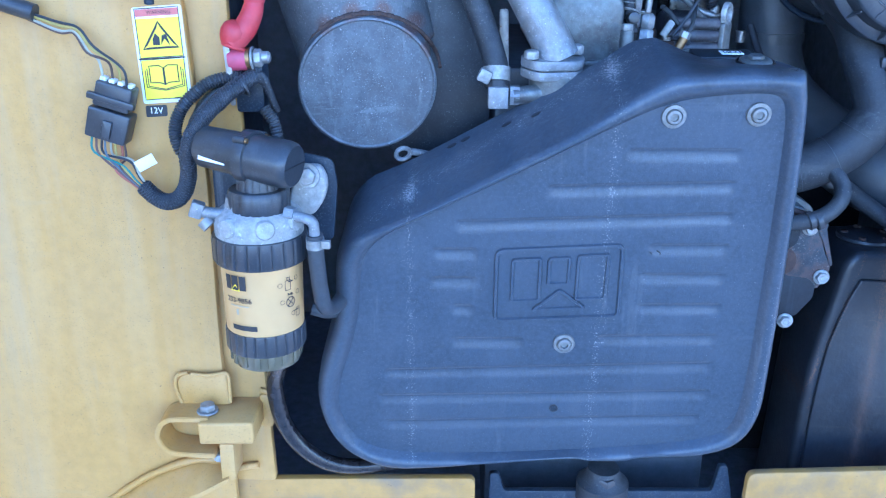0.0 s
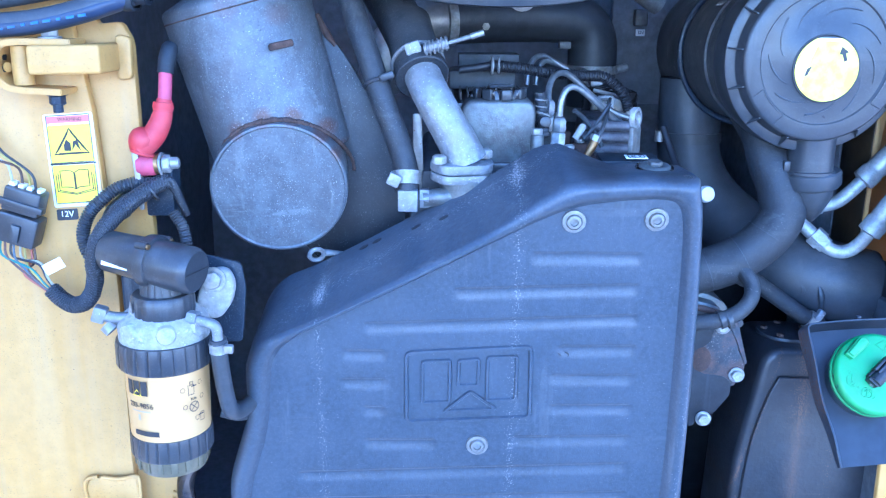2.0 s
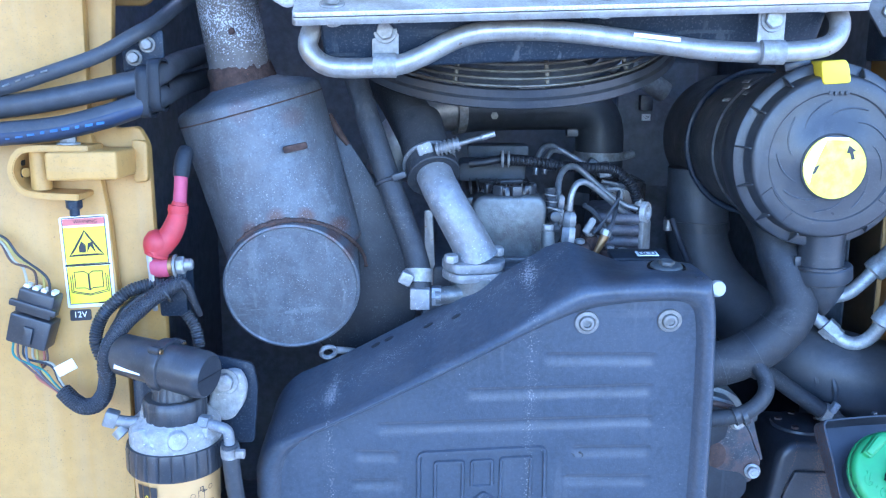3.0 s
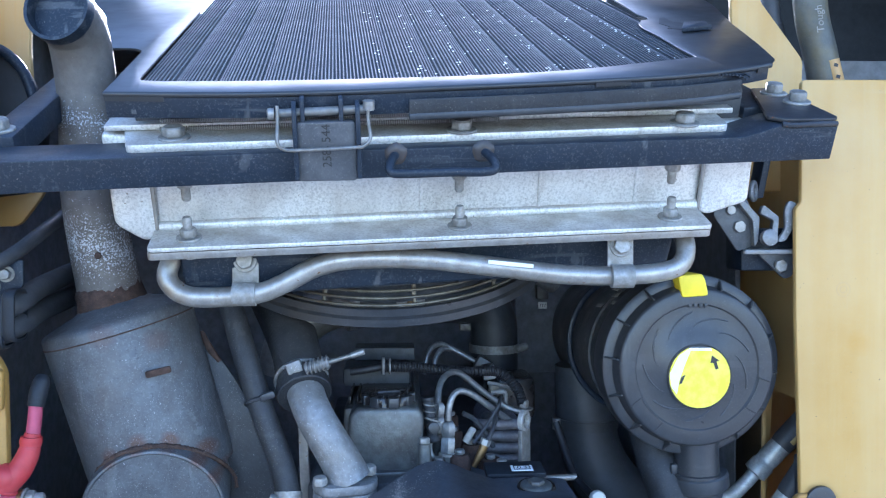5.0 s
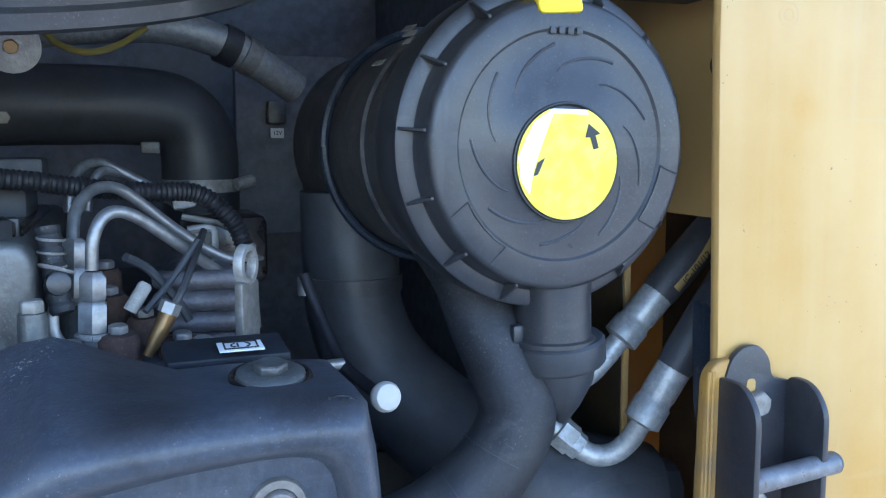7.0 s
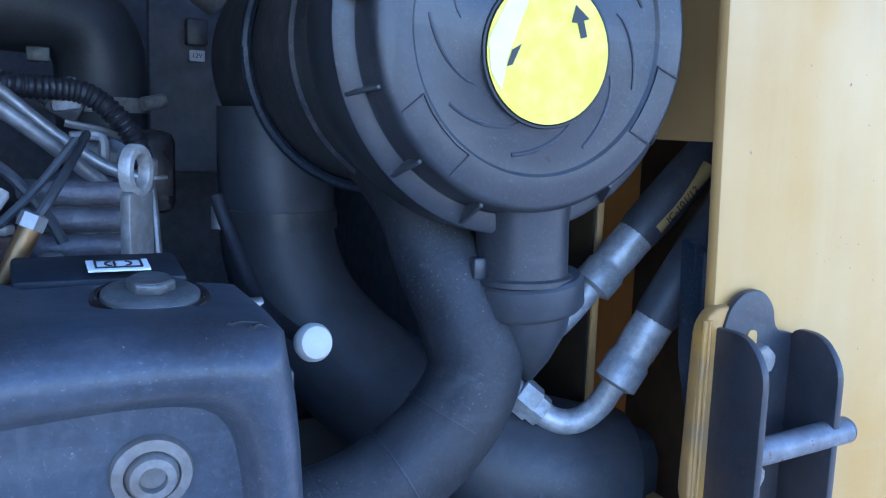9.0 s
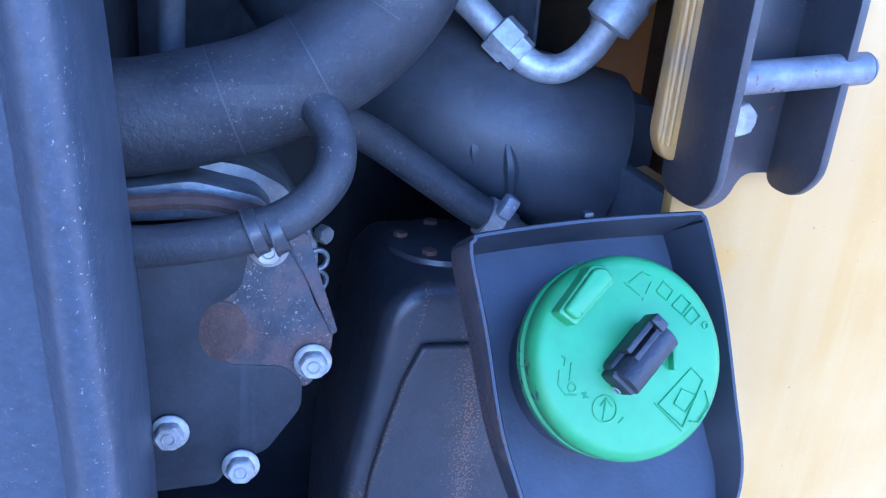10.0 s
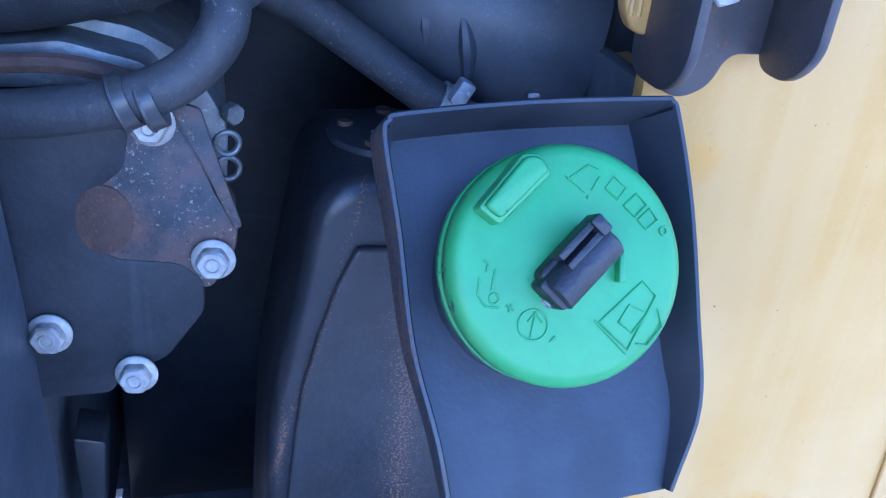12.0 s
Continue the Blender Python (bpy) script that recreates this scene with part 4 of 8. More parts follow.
for v0, w0 in ((0.0165, 0.1065), (0.0225, 0.1125)):
    for k_ in range(150):
        u0 = -0.275 + k_ * 0.0021
        prism([(u0, v0), (u0 + 0.0012, v0), (u0 + 0.0012, v0 + 0.004), (u0, v0 + 0.004)], w0, w0 + 0.0035, PK, 0, bm=fins)
tagged(part("fin_strip", fins, STEEL, rad, "row of fine fin ends"), kind="stuff")

beam = thing("cross_beam", pk(-0.2, -0.02, 0.07), "black painted square tube beam across the radiator", "beam")
part("tube", prism(rounded([(-0.56, 0.068), (-0.30, 0.0705), (0.352, 0.0745), (0.354, 0.110), (0.296, 0.109), (0.262, 0.099), (-0.56, 0.0985)], 0.0022), -0.012, 0.035, PF, 0.0018), BLACK, beam)
part("corner_plate", prism(rounded([(0.290, -0.018), (0.302, -0.031), (0.349, -0.034), (0.356, -0.028), (0.355, 0.010), (0.352, 0.09), (0.325, 0.09)], 0.003), 0.1105, 0.1145, PK, 0.001), BLACK_RUSTY, beam, "black corner plate with a chipped edge")
part("weld_bead", tube([pk(0.298, -0.034, 0.110), pk(0.310, -0.036, 0.1095), pk(0.330, -0.036, 0.110), pk(0.352, -0.035, 0.1095)], 0.0026, 8, 10, wave=lambda s: 1 + 0.08 * math.sin(s * 700)), BLACK_RUSTY, beam, "chipped rust-spotted weld")
for u, v in ((0.336, 0.062), (0.343, 0.026)):
    bolt(beam, pk(u, v, 0.1145), PZ, 0.0092, ZINC, 0.009, 0.0135)
part("side_rail", pblock(0.29, 0.335, 0.03, 0.40, 0.085, 0.110, 0.003), BLACK, beam)
part("side_rail", pblock(-0.43, -0.40, 0.01, 0.40, 0.080, 0.108, 0.003), BLACK, beam)
bolt(beam, pk(-0.417, 0.030, 0.108), PZ, 0.0092, ZINC, 0.009, 0.0135)
hd = part("grab_handle", tube([pk(-0.064, -0.034, 0.094), pk(-0.070, -0.050, 0.091), pk(-0.070, -0.058, 0.085), pk(-0.058, -0.060, 0.084), pk(-0.02, -0.060, 0.084), pk(0.012, -0.060, 0.083), pk(0.022, -0.058, 0.085), pk(0.021, -0.050, 0.091), pk(0.015, -0.034, 0.094)], 0.0041, 14, 6), BLACK, beam, "bent black grab handle")
for u in (-0.064, 0.015):
    part("weld", lathe([(0.0105, 0), (0.0085, 0.0022), (0.005, 0.0036)], pk(u, -0.0345, 0.094), -PY, 24, wobble=lambda a, h: 1 + 0.05 * math.sin(a * 5)), BLACK_RUSTY, hd)

LATCHPAINT = surface("worn_grey_black_paint", (0.060, 0.063, 0.070), 0.42, vary=0.2, bump=0.12, film=(0.12, 0.12, 0.125), film_amount=0.4, film_scale=30, scuff=(0.2, 0.2, 0.2), scuff_amount=0.3, speck=0.5, speck_tone=(0.3, 0.3, 0.3))
latch = thing("hood_latch", pk(-0.125, -0.04, 0.07), "black steel hood latch with a wire bail", "latch")
UV = PK @ Matrix(((0, 0, 1, 0), (1, 0, 0, 0), (0, 1, 0, 0), (0, 0, 0, 1)))
part("channel", prism(rounded([(-0.150, 0.075), (-0.099, 0.074), (-0.099, 0.128), (-0.150, 0.128)], 0.004), 0.036, 0.046, PF, 0.0015), LATCHPAINT, latch)
for u in (-0.153, -0.099):
    part("ear", prism(rounded([(-0.052, 0.076), (-0.030, 0.100), (-0.024, 0.138), (-0.034, 0.145), (-0.046, 0.140), (-0.050, 0.125)], 0.004), u, u + 0.004, UV, 0.001), BLACK, latch)
for u in (-0.146, -0.113):
    part("hinge_tab", prism(rounded([(-0.045, 0.124), (-0.005, 0.119), (-0.005, 0.149), (-0.040, 0.148)], 0.004), u, u + 0.004, UV, 0.001), BLACK, latch)
part("pin", tube([pk(-0.166, -0.036, 0.134), pk(-0.090, -0.036, 0.136)], 0.0040, 14, 1), WASHER, latch, "worn steel pin")
part("pin_head", lathe([(0.0052, 0), (0.0052, 0.005), (0.003, 0.006)], pk(-0.168, -0.036, 0.134), -PX, 14), STEEL, latch)
part("bail", tube([pk(-0.165, -0.040, 0.142), pk(-0.165, -0.044, 0.130), pk(-0.166, -0.052, 0.114), pk(-0.162, -0.053, 0.108), pk(-0.15, -0.053, 0.106), pk(-0.10, -0.053, 0.107), pk(-0.093, -0.053, 0.108), pk(-0.087, -0.050, 0.114), pk(-0.088, -0.044, 0.127), pk(-0.088, -0.040, 0.142)], 0.0016, 10, 6), WASHER, latch, "bent wire bail")
part("bail_clip", lathe([(0.0052, -0.004), (0.0052, 0.004)], pk(-0.087, -0.038, 0.140), PZ, 10), STEEL, latch)
tm = PF @ pose(-0.1245, 0.101, 0.0462, 0, 0, 90)
lettering("258-", 0.0110, tm @ pose(-0.0035, 0, 0), INK, latch, "part_number")
lettering("544", 0.0110, tm @ pose(0.0172, 0, 0), INK, latch, "part_number")

# hood: pressed black sheet with a turned-down lip and a screened opening
HD = PK @ pose(0, 0, 0.154, 0, -0.8, 1.8)
HOODPAINT = surface("glossy_black_paint", (0.020, 0.021, 0.024), 0.42, vary=0.1, bump=0.02, film=(0.05, 0.05, 0.05), film_amount=0.15, coat=0.15, spec=0.5)
hood = thing("hood", HD @ Vector((0, 0.2, 0)), "glossy black sheet steel hood with a mesh screen", "hood")
g0, g1 = 0.004, 0.62
fold = [(v.x, v.y) for v in spline([(-0.314, 0.006, 0), (-0.2115, -0.0165, 0), (-0.116, -0.027, 0), (-0.0177, -0.0295, 0), (0.0844, -0.0305, 0), (0.193, -0.026, 0), (0.262, -0.012, 0), (0.303, 0.004, 0)], 14)]
mouth = [(v.x, v.y) for v in spline([(-0.2905, 0.0395, 0), (-0.1635, 0.0185, 0), (-0.0113, 0.0055, 0), (0.0967, 0.0085, 0), (0.176, 0.0245, 0), (0.2432, 0.042, 0)], 5)]


def along(curve, depth, w0, w1, bevel=0.0008):
    """A bent strip of sheet that follows the curve, depth metres into the machine."""
    return prism(curve + [(u, v + depth) for u, v in reversed(curve)], w0, w1, HD, bevel)


left_outer = [(-0.52, g1), (-0.43, 0.55), (-0.40, 0.478), (-0.343, 0.206), (-0.326, 0.203), (-0.317, 0.199), (-0.3095, 0.189), (-0.308, 0.178), (-0.309, 0.146)]
right_outer = [(0.314, 0.018), (0.3177, 0.030), (0.335, 0.090), (0.366, 0.216), (0.407, 0.354), (0.46, g1)]
right_inner = [(0.315, g1), (0.290, 0.372), (0.282, 0.312), (0.285, 0.282), (0.280, 0.266), (0.268, 0.2575), (0.256, 0.232), (0.252, 0.2086), (0.2508, 0.155), (0.2453, 0.090), (0.2440, 0.052)]
left_inner = [(-0.2865, 0.0425), (-0.2898, 0.050), (-0.2900, 0.062), (-0.284, 0.188), (-0.272, 0.458), (-0.265, g1)]
part("panel", prism(left_outer + fold + right_outer + right_inner + [p for p in reversed(mouth) if p[0] > -0.281] + left_inner, -0.003, 0, HD, 0.0008), HOODPAINT, hood, "pressed black sheet panel")
main_fold = [p for p in fold if p[0] < 0.262]
part("lip", along(main_fold, 0.003, -0.0235, -0.002), BLACK, hood)
part("lip_end", along([p for p in fold if 0.254 < p[0] < 0.3025], 0.003, -0.0165, -0.002), BLACK, hood)
part("seal", tube([HD @ Vector((u, v - 0.0055, -0.0245)) for u, v in main_fold if u > -0.055], 0.0042, 10, 2), RUBBER, hood, "rubber edge seal")
part("seal_flap", prism([(u, v - 0.0085) for u, v in main_fold if u > -0.06] + [(u, v - 0.0055) for u, v in reversed(main_fold) if u > -0.06], -0.0240, -0.0095, HD, 0.0008), DIRTY_RUBBER, hood, "scuffed rubber flap")
part("edge_roll", tube([HD @ Vector((u, v + 0.001, -0.0028)) for u, v in fold], 0.0028, 10, 1), HOODPAINT, hood)
for u0, u1 in ((0.115, 0.15), (0.284, 0.298)):
    part("edge_tear", prism([(u, v - 0.0026) for u, v in fold if u0 < u < u1] + [(u, v + 0.001) for u, v in reversed(fold) if u0 < u < u1], -0.0075, -0.0035, HD, 0), INK, hood, "torn paint edge")
part("corner_slot", prism([(u, v - 0.0012) for u, v in fold if u < -0.255] + [(u, v + 0.001) for u, v in reversed(fold) if u < -0.255], -0.0085, -0.004, HD, 0), INK, hood, "worn slot in the corner")
part("clip_slot", prism([(0.277, 0.196), (0.284, 0.205), (0.281, 0.232), (0.296, 0.268), (0.303, 0.27), (0.300, 0.235), (0.312, 0.228), (0.330, 0.236), (0.340, 0.228), (0.338, 0.212), (0.322, 0.196), (0.296, 0.186)], -0.001, 0.0006, HD, 0), INK, hood, "dark cut slot")
part("clip", prism(rounded([(0.2815, 0.166), (0.322, 0.176), (0.326, 0.206), (0.300, 0.205)], 0.002), 0.0012, 0.006, HD, 0.001), BLACK, hood, "black bent clip")
screen = part("screen_tray", prism([(-0.292, 0.0), (0.246, 0.0), (0.30, 0.26), (0.32, g1), (-0.27, g1)], -0.020, -0.016, HD, 0), DARK, hood, "dark corrugated screen tray")
# longitudinal wires in bands, with cross wires
HW = HD @ pose(-0.2925, 0, 0, 0, 0, -2.6)
pitch, band = 0.0034, 12
count = int(0.565 / pitch)


def screen_drop(i):
    return -0.0045 - 0.005 * abs(2 * ((i + 4) % band) / band - 1) ** 2.5


SCREENBLACK = surface("black_screen_wire", (0.032, 0.037, 0.046), 0.5, vary=0.2, bump=0.05, spec=0.42, film=(0.07, 0.07, 0.075), film_amount=0.4, film_scale=20)
wire = bpy.data.meshes.new("screen_wire")
wb = prism([(-0.00068, g0), (0.00068, g0), (0.00068, g1), (-0.00068, g1)], -0.0008, 0.0010, Matrix(), 0)
wb.to_mesh(wire)
wb.free()
wire.materials.append(SCREENBLACK)
for i in range(count):
    o = new("screen_wire", wire)
    o.parent = screen
    o.matrix_parent_inverse = Matrix()
    o.matrix_basis = HW @ Matrix.Translation((pitch * (i + 0.5), 0, screen_drop(i)))
cross = bmesh.new()
v = g0 + 0.003
while v < g1:
    pts = [(pitch * (i + 0.5), screen_drop(i) - 0.0007) for i in range(count)]
    top = [[cross.verts.new(HW @ Vector((u, v + s, w + h))) for u, w in pts] for s, h in ((-0.0007, 0), (0, 0.0012), (0.0007, 0))]
    for a, b in zip(top, top[1:]):
        for i in range(len(pts) - 1):
            cross.faces.new((a[i], a[i + 1], b[i + 1], b[i]))
    v += 0.0031
tagged(part("wire_mesh", cross, SCREENBLACK, screen), kind="stuff")
chips = bmesh.new()
rc = random.Random(4)
for i in range(190):
    lane = rc.choice((5, 6, 7, 7, 8, 9, 9, 10, 11, 12, 12)) * band + rc.choice((3, 4, 4, 5, 8, 9))
    u = pitch * (lane + 0.5)
    v = g0 + 0.02 + rc.random() ** 1.3 * 0.42
    s, q = rc.uniform(0.0006, 0.0016), rc.uniform(0.0006, 0.0024)
    w = screen_drop(lane) + 0.0012
    prism([(u - s, v - q), (u + s * 0.7, v - q * 0.7), (u + s, v + q * 0.4), (u - s * 0.6, v + q)], w, w + 0.0004, HW, 0, bm=chips)
tagged(part("paint_flecks", chips, PAPER, screen, "flecks of pale dried paint"), kind="stuff")

# ---- fan shroud and fan guard ----
shroud = thing("fan_shroud", pk(0, 0.1, -0.06), "black fan shroud with a wire guard", "shroud")
part("housing", prism(rounded([(-0.270, -0.064), (0.222, -0.058), (0.228, -0.008), (-0.272, -0.008)], 0.008), -0.42, -0.014, PF, 0.004, 3), BLACK, shroud)
RC = pk(-0.056, 0.252, -0.125)
part("ring", lathe([(0.197, 0.018), (0.202, 0.018), (0.203, 0.010), (0.207, 0.008), (0.208, 0.0), (0.204, -0.003), (0.197, -0.002), (0.195, 0.01)], RC, PZ, 72, hollow=True), PLASTIC, shroud, "black fan ring")
OLDWIRE = surface("tarnished_wire", (0.14, 0.13, 0.105), 0.45, metal=0.7, vary=0.3, grain=90, bump=0.1, film=(0.10, 0.08, 0.06), film_amount=0.7, film_scale=40)
part("inner_drum", lathe([(0.150, 0.0), (0.150, 0.09)], RC, PZ, 48), DARK, shroud, "dark fan drum")
for i in range(8):
    part("guard_wire", torus(RC + PZ * (0.021 + 0.0066 * i), PZ, 0.198 - 0.004 * i, 0.0017, 72, 8), OLDWIRE, shroud)
for a in range(5, 360, 30):
    d = PX * math.cos(radians(a)) + PY * math.sin(radians(a))
    part("guard_strut", tube([RC + PZ * 0.012 + d * 0.196, RC + PZ * 0.045 + d * 0.181, RC + PZ * 0.078 + d * 0.166], 0.0026, 8, 4), OLDWIRE, shroud)
part("fan_hub", lathe([(0.0, 0.02), (0.04, 0.02), (0.045, 0.08), (0.0, 0.08)], RC, PZ, 28), PLASTIC, shroud)
for a in range(0, 360, 60):
    d = PX * math.cos(radians(a)) + PY * math.sin(radians(a))
    e = PZ.cross(d)
    mm = Matrix((d, (e + PZ * 0.6).normalized(), d.cross((e + PZ * 0.6).normalized()))).transposed().to_4x4()
    mm.translation = RC + PZ * 0.045
    part("fan_blade", prism(rounded([(0.03, -0.02), (0.19, -0.035), (0.195, 0.03), (0.03, 0.02)], 0.01), 0.006, 0.009, mm, 0.001), PLASTIC, shroud)
sw = part("washer", lathe([(0.0175, 0.0), (0.018, 0.001), (0.0175, 0.002), (0, 0.002)], (0.195, 1.10, 1.563), (0, -0.9, -0.3), 28), CHALK, shroud, "pale flat washer")
bolt(sw, Vector((0.195, 1.10, 1.563)) + Vector((0, -0.9, -0.3)).normalized() * 0.002, (0, -0.9, -0.3), 0.005, BRASS, 0.003)

# ---- coolant line below the radiator ----
line = thing("coolant_line", (0.2, 0.85, 1.60), "bent plated steel coolant line with two clamps", "pipe")
part("tube", tube([(-0.030, 0.880, 1.648), (-0.040, 0.860, 1.630), (-0.044, 0.852, 1.610), (-0.030, 0.850, 1.595), (-0.006, 0.850, 1.591), (0.040, 0.852, 1.594), (0.066, 0.852, 1.603), (0.100, 0.853, 1.620), (0.135, 0.854, 1.627), (0.200, 0.855, 1.627),
                   (0.274, 0.856, 1.619), (0.340, 0.858, 1.611), (0.400, 0.860, 1.609), (0.448, 0.861, 1.613), (0.466, 0.862, 1.622), (0.472, 0.870, 1.640), (0.470, 0.890, 1.660)], 0.0098, 18, 6), PIPE, line)
for x, z, zt in ((0.030, 1.594, 1.628), (0.402, 1.609, 1.641)):
    c = part("clamp", tube([(x - 0.011, 0.852, z), (x + 0.011, 0.852, z)], 0.0118, 18, 1), ZINC, line, "plated pipe clamp")
    part("tab", prism(rounded([(x - 0.013, z), (x + 0.013, z), (x + 0.013, zt + 0.014), (x - 0.013, zt + 0.014)], 0.003), 0, 0.003, front(0.8605), 0.001), ZINC, c)
    bolt(c, (x, 0.8575, zt - 0.002), (0, -1, 0.1), 0.0088, ZINC, 0.006, 0.0115)
part("print_mark", block((0.290, 0.846, 1.622), (0.045, 0.001, 0.004), 0.0002, (0, 6, 0)), PAPER, line, "white printed label")

# ---- fuel filter and its head ----
FX, FY = -0.181, 0.815
fil = thing("fuel_filter", (FX, FY, 1.08), "tan labelled fuel filter with black rings, on a chalky head", "fuel filter")
part("element", lathe([(0.0, 1.10), (0.0395, 1.10), (0.0405, 1.125), (0.0418, 1.195), (0.0418, 1.215), (0, 1.215)], (FX, FY, 0), (0, 0, 1), 48), LABELTAN, fil, "tan label with black print")
part("upper_ring", lathe([(0.040, 1.1945), (0.0465, 1.1955), (0.0487, 1.199), (0.0487, 1.219), (0.0475, 1.2235), (0.040, 1.2245)], (FX, FY, 0), (0, 0, 1), 192, wobble=lambda a, h: 1.0 if math.sin(a * 24) > -0.75 or not 1.197 < h < 1.221 else 0.962), PLASTIC, fil, "black ribbed ring")
part("lower_ring", lathe([(0.034, 1.097), (0.0405, 1.098), (0.042, 1.101), (0.042, 1.119), (0.0412, 1.122), (0.036, 1.123)], (FX, FY, 0), (0, 0, 1), 192, wobble=lambda a, h: 1.0 if math.sin(a * 24) > -0.75 or not 1.099 < h < 1.120 else 0.962), PLASTIC, fil, "black ribbed ring")
part("bowl", lathe([(0.0, 1.076), (0.026, 1.076), (0.0345, 1.080), (0.0375, 1.088), (0.038, 1.099), (0, 1.099)], (FX, FY, 0), (0, 0, 1), 40), BOWL, fil, "smoky sediment bowl")
for i in range(7):
    a = radians(200 + 22 * i)
    part("bowl_rib", block((FX + 0.0375 * math.cos(a), FY + 0.0375 * math.sin(a), 1.091), (0.007, 0.003, 0.013), 0.001, (0, 0, math.degrees(a) + 90)), BOWL, fil)
head = part("head", lathe([(0.0, 1.214), (0.043, 1.214), (0.0448, 1.222), (0.0450, 1.238), (0.0435, 1.244), (0.038, 1.249), (0.033, 1.252), (0.031, 1.262), (0, 1.262)], (FX, FY, 0), (0, 0, 1), 48), CHALK, fil, "chalky oxidised aluminium head")
for a, z in ((240, 1.236), (290, 1.236), (335, 1.238)):
    d = Vector((math.cos(radians(a)), math.sin(radians(a)), 0.05))
    part("boss", lathe([(0.0, 0.02), (0.0100, 0.02), (0.0098, 0.046), (0.0085, 0.0475), (0, 0.048)], (FX, FY, z), d, 20), CHALK, head)
part("arm", prism(rounded([(-0.158, 1.235), (-0.130, 1.232), (-0.117, 1.250), (-0.113, 1.270), (-0.120, 1.286), (-0.134, 1.287), (-0.150, 1.266)], 0.009), 0, 0.016, front(0.852), 0.004, 3), CHALK, head, "bolted mounting arm")
bolt(head, (-0.133, 0.834, 1.277), (0, -1, 0.1), 0.0098, ZINC, 0.008, 0.013)
part("bracket", prism(rounded([(-0.230, 1.20), (-0.112, 1.20), (-0.106, 1.262), (-0.110, 1.288), (-0.145, 1.296), (-0.230, 1.296)], 0.006), 0, 0.005, front(0.862), 0.001), BLACK, fil, "black mounting bracket")
part("bracket_leg", block((-0.222, 0.88, 1.25), (0.03, 0.05, 0.09), 0.002), BLACK, fil)
part("top_nut", lathe([(0.0, 1.247), (0.029, 1.247), (0.031, 1.250), (0.031, 1.268), (0.029, 1.271), (0.022, 1.271), (0.020, 1.285), (0, 1.285)], (FX + 0.003, FY - 0.006, 0), (0, 0, 1), 80, wobble=lambda a, h: 1.0 if math.sin(a * 16) > -0.7 else 0.965), PLASTIC, fil, "black ribbed collar")
PA = Vector((-0.232, 0.822, 1.309))
PD = Vector((0.105, -0.035, -0.012)).normalized()
part("pump_body", lathe([(0.0, -0.006), (0.015, -0.006), (0.0205, 0.0), (0.0215, 0.03), (0.022, 0.044), (0.026, 0.045), (0.0265, 0.05), (0.026, 0.056), (0.0235, 0.057), (0.0235, 0.092), (0.0225, 0.098), (0.0200, 0.101), (0.0, 0.101)], PA, PD, 36), PLASTIC, fil, "black priming pump lying across the head")
part("pump_neck", lathe([(0.018, 1.262), (0.017, 1.292), (0, 1.292)], (FX + 0.001, FY - 0.008, 0), (0, 0, 1), 24), PLASTIC, fil)
for a in (40, 130, 250, 310):
    m = basis(PA + PD * 0.0505, PD)
    q = m @ Vector((0.0265 * math.cos(radians(a)), 0.0265 * math.sin(radians(a)), 0))
    lug = part("lug", lathe([(0.0, -0.006), (0.0042, -0.006), (0.0042, 0.006), (0, 0.006)], q, PD, 12), PLASTIC, fil)
    part("screw", lathe([(0.0028, 0.006), (0.0025, 0.0078), (0, 0.0078)], q, PD, 10), BRASS, lug)
part("end_groove", block(PA + PD * 0.1012 + Vector((0, 0, 0.0)), (0.0012, 0.040, 0.0012), 0.0003, (0, 8, -18)), INK, fil)
part("paper_label", block(PA + PD * 0.014 + Vector((0.0, -0.0208, -0.004)), (0.030, 0.0012, 0.0085), 0.0002, (-12, 7, -18)), PAPER, fil, "white paper label")
# label print: brand drawn as plain shapes
def wrap(poly, r=0.0424, z0=0.0, bm=None):
    """A flat outline (arc length from the label's middle, height) laid round the element."""
    bm = bm or bmesh.new()
    vs = []
    for s, z in poly:
        a = -math.pi / 2 + (s + 0.0055) / r
        k = r + (z - 1.16) * 0.028
        vs.append(bm.verts.new((FX + k * math.cos(a), FY + k * math.sin(a), z)))
    bm.faces.new(vs)
    return bm


def strip(s0, s1, z0, z1, n=4):
    bm = bmesh.new()
    for i in range(n):
        a, b = s0 + (s1 - s0) * i / n, s0 + (s1 - s0) * (i + 1) / n
        wrap([(a, z0), (b, z0), (b, z1), (a, z1)], bm=bm)
    return bm


for s0, s1 in ((-0.0375, -0.0305), (-0.0290, -0.0215), (-0.0200, -0.0130)):
    part("brand_block", strip(s0, s1, 1.1735, 1.189, 2), INK, fil, "plain black brand block")
part("brand_block", wrap([(-0.0310, 1.1725), (-0.0190, 1.1725), (-0.0252, 1.180)], r=0.0425), TABYELLOW, fil)
for s0, s1, z0, z1, ma in ((-0.034, -0.0115, 1.1555, 1.1567, GREYINK), (-0.0265, -0.0235, 1.146, 1.1525, GREYINK), (-0.0335, -0.0045, 1.1290, 1.1345, INK)):
    part("print_bar", strip(s0, s1, z0, z1), ma, fil)
me_n = lettering("233-9856", 0.0078, Matrix(), INK, fil, "part_number")
for vtx in me_n.data.vertices:
    s, z = vtx.co.x - 0.0175, vtx.co.y + 1.1620
    a = -math.pi / 2 + s / 0.0424
    k = 0.0422 + vtx.co.z
    vtx.co = (FX + k * math.cos(a), FY + k * math.sin(a), z)


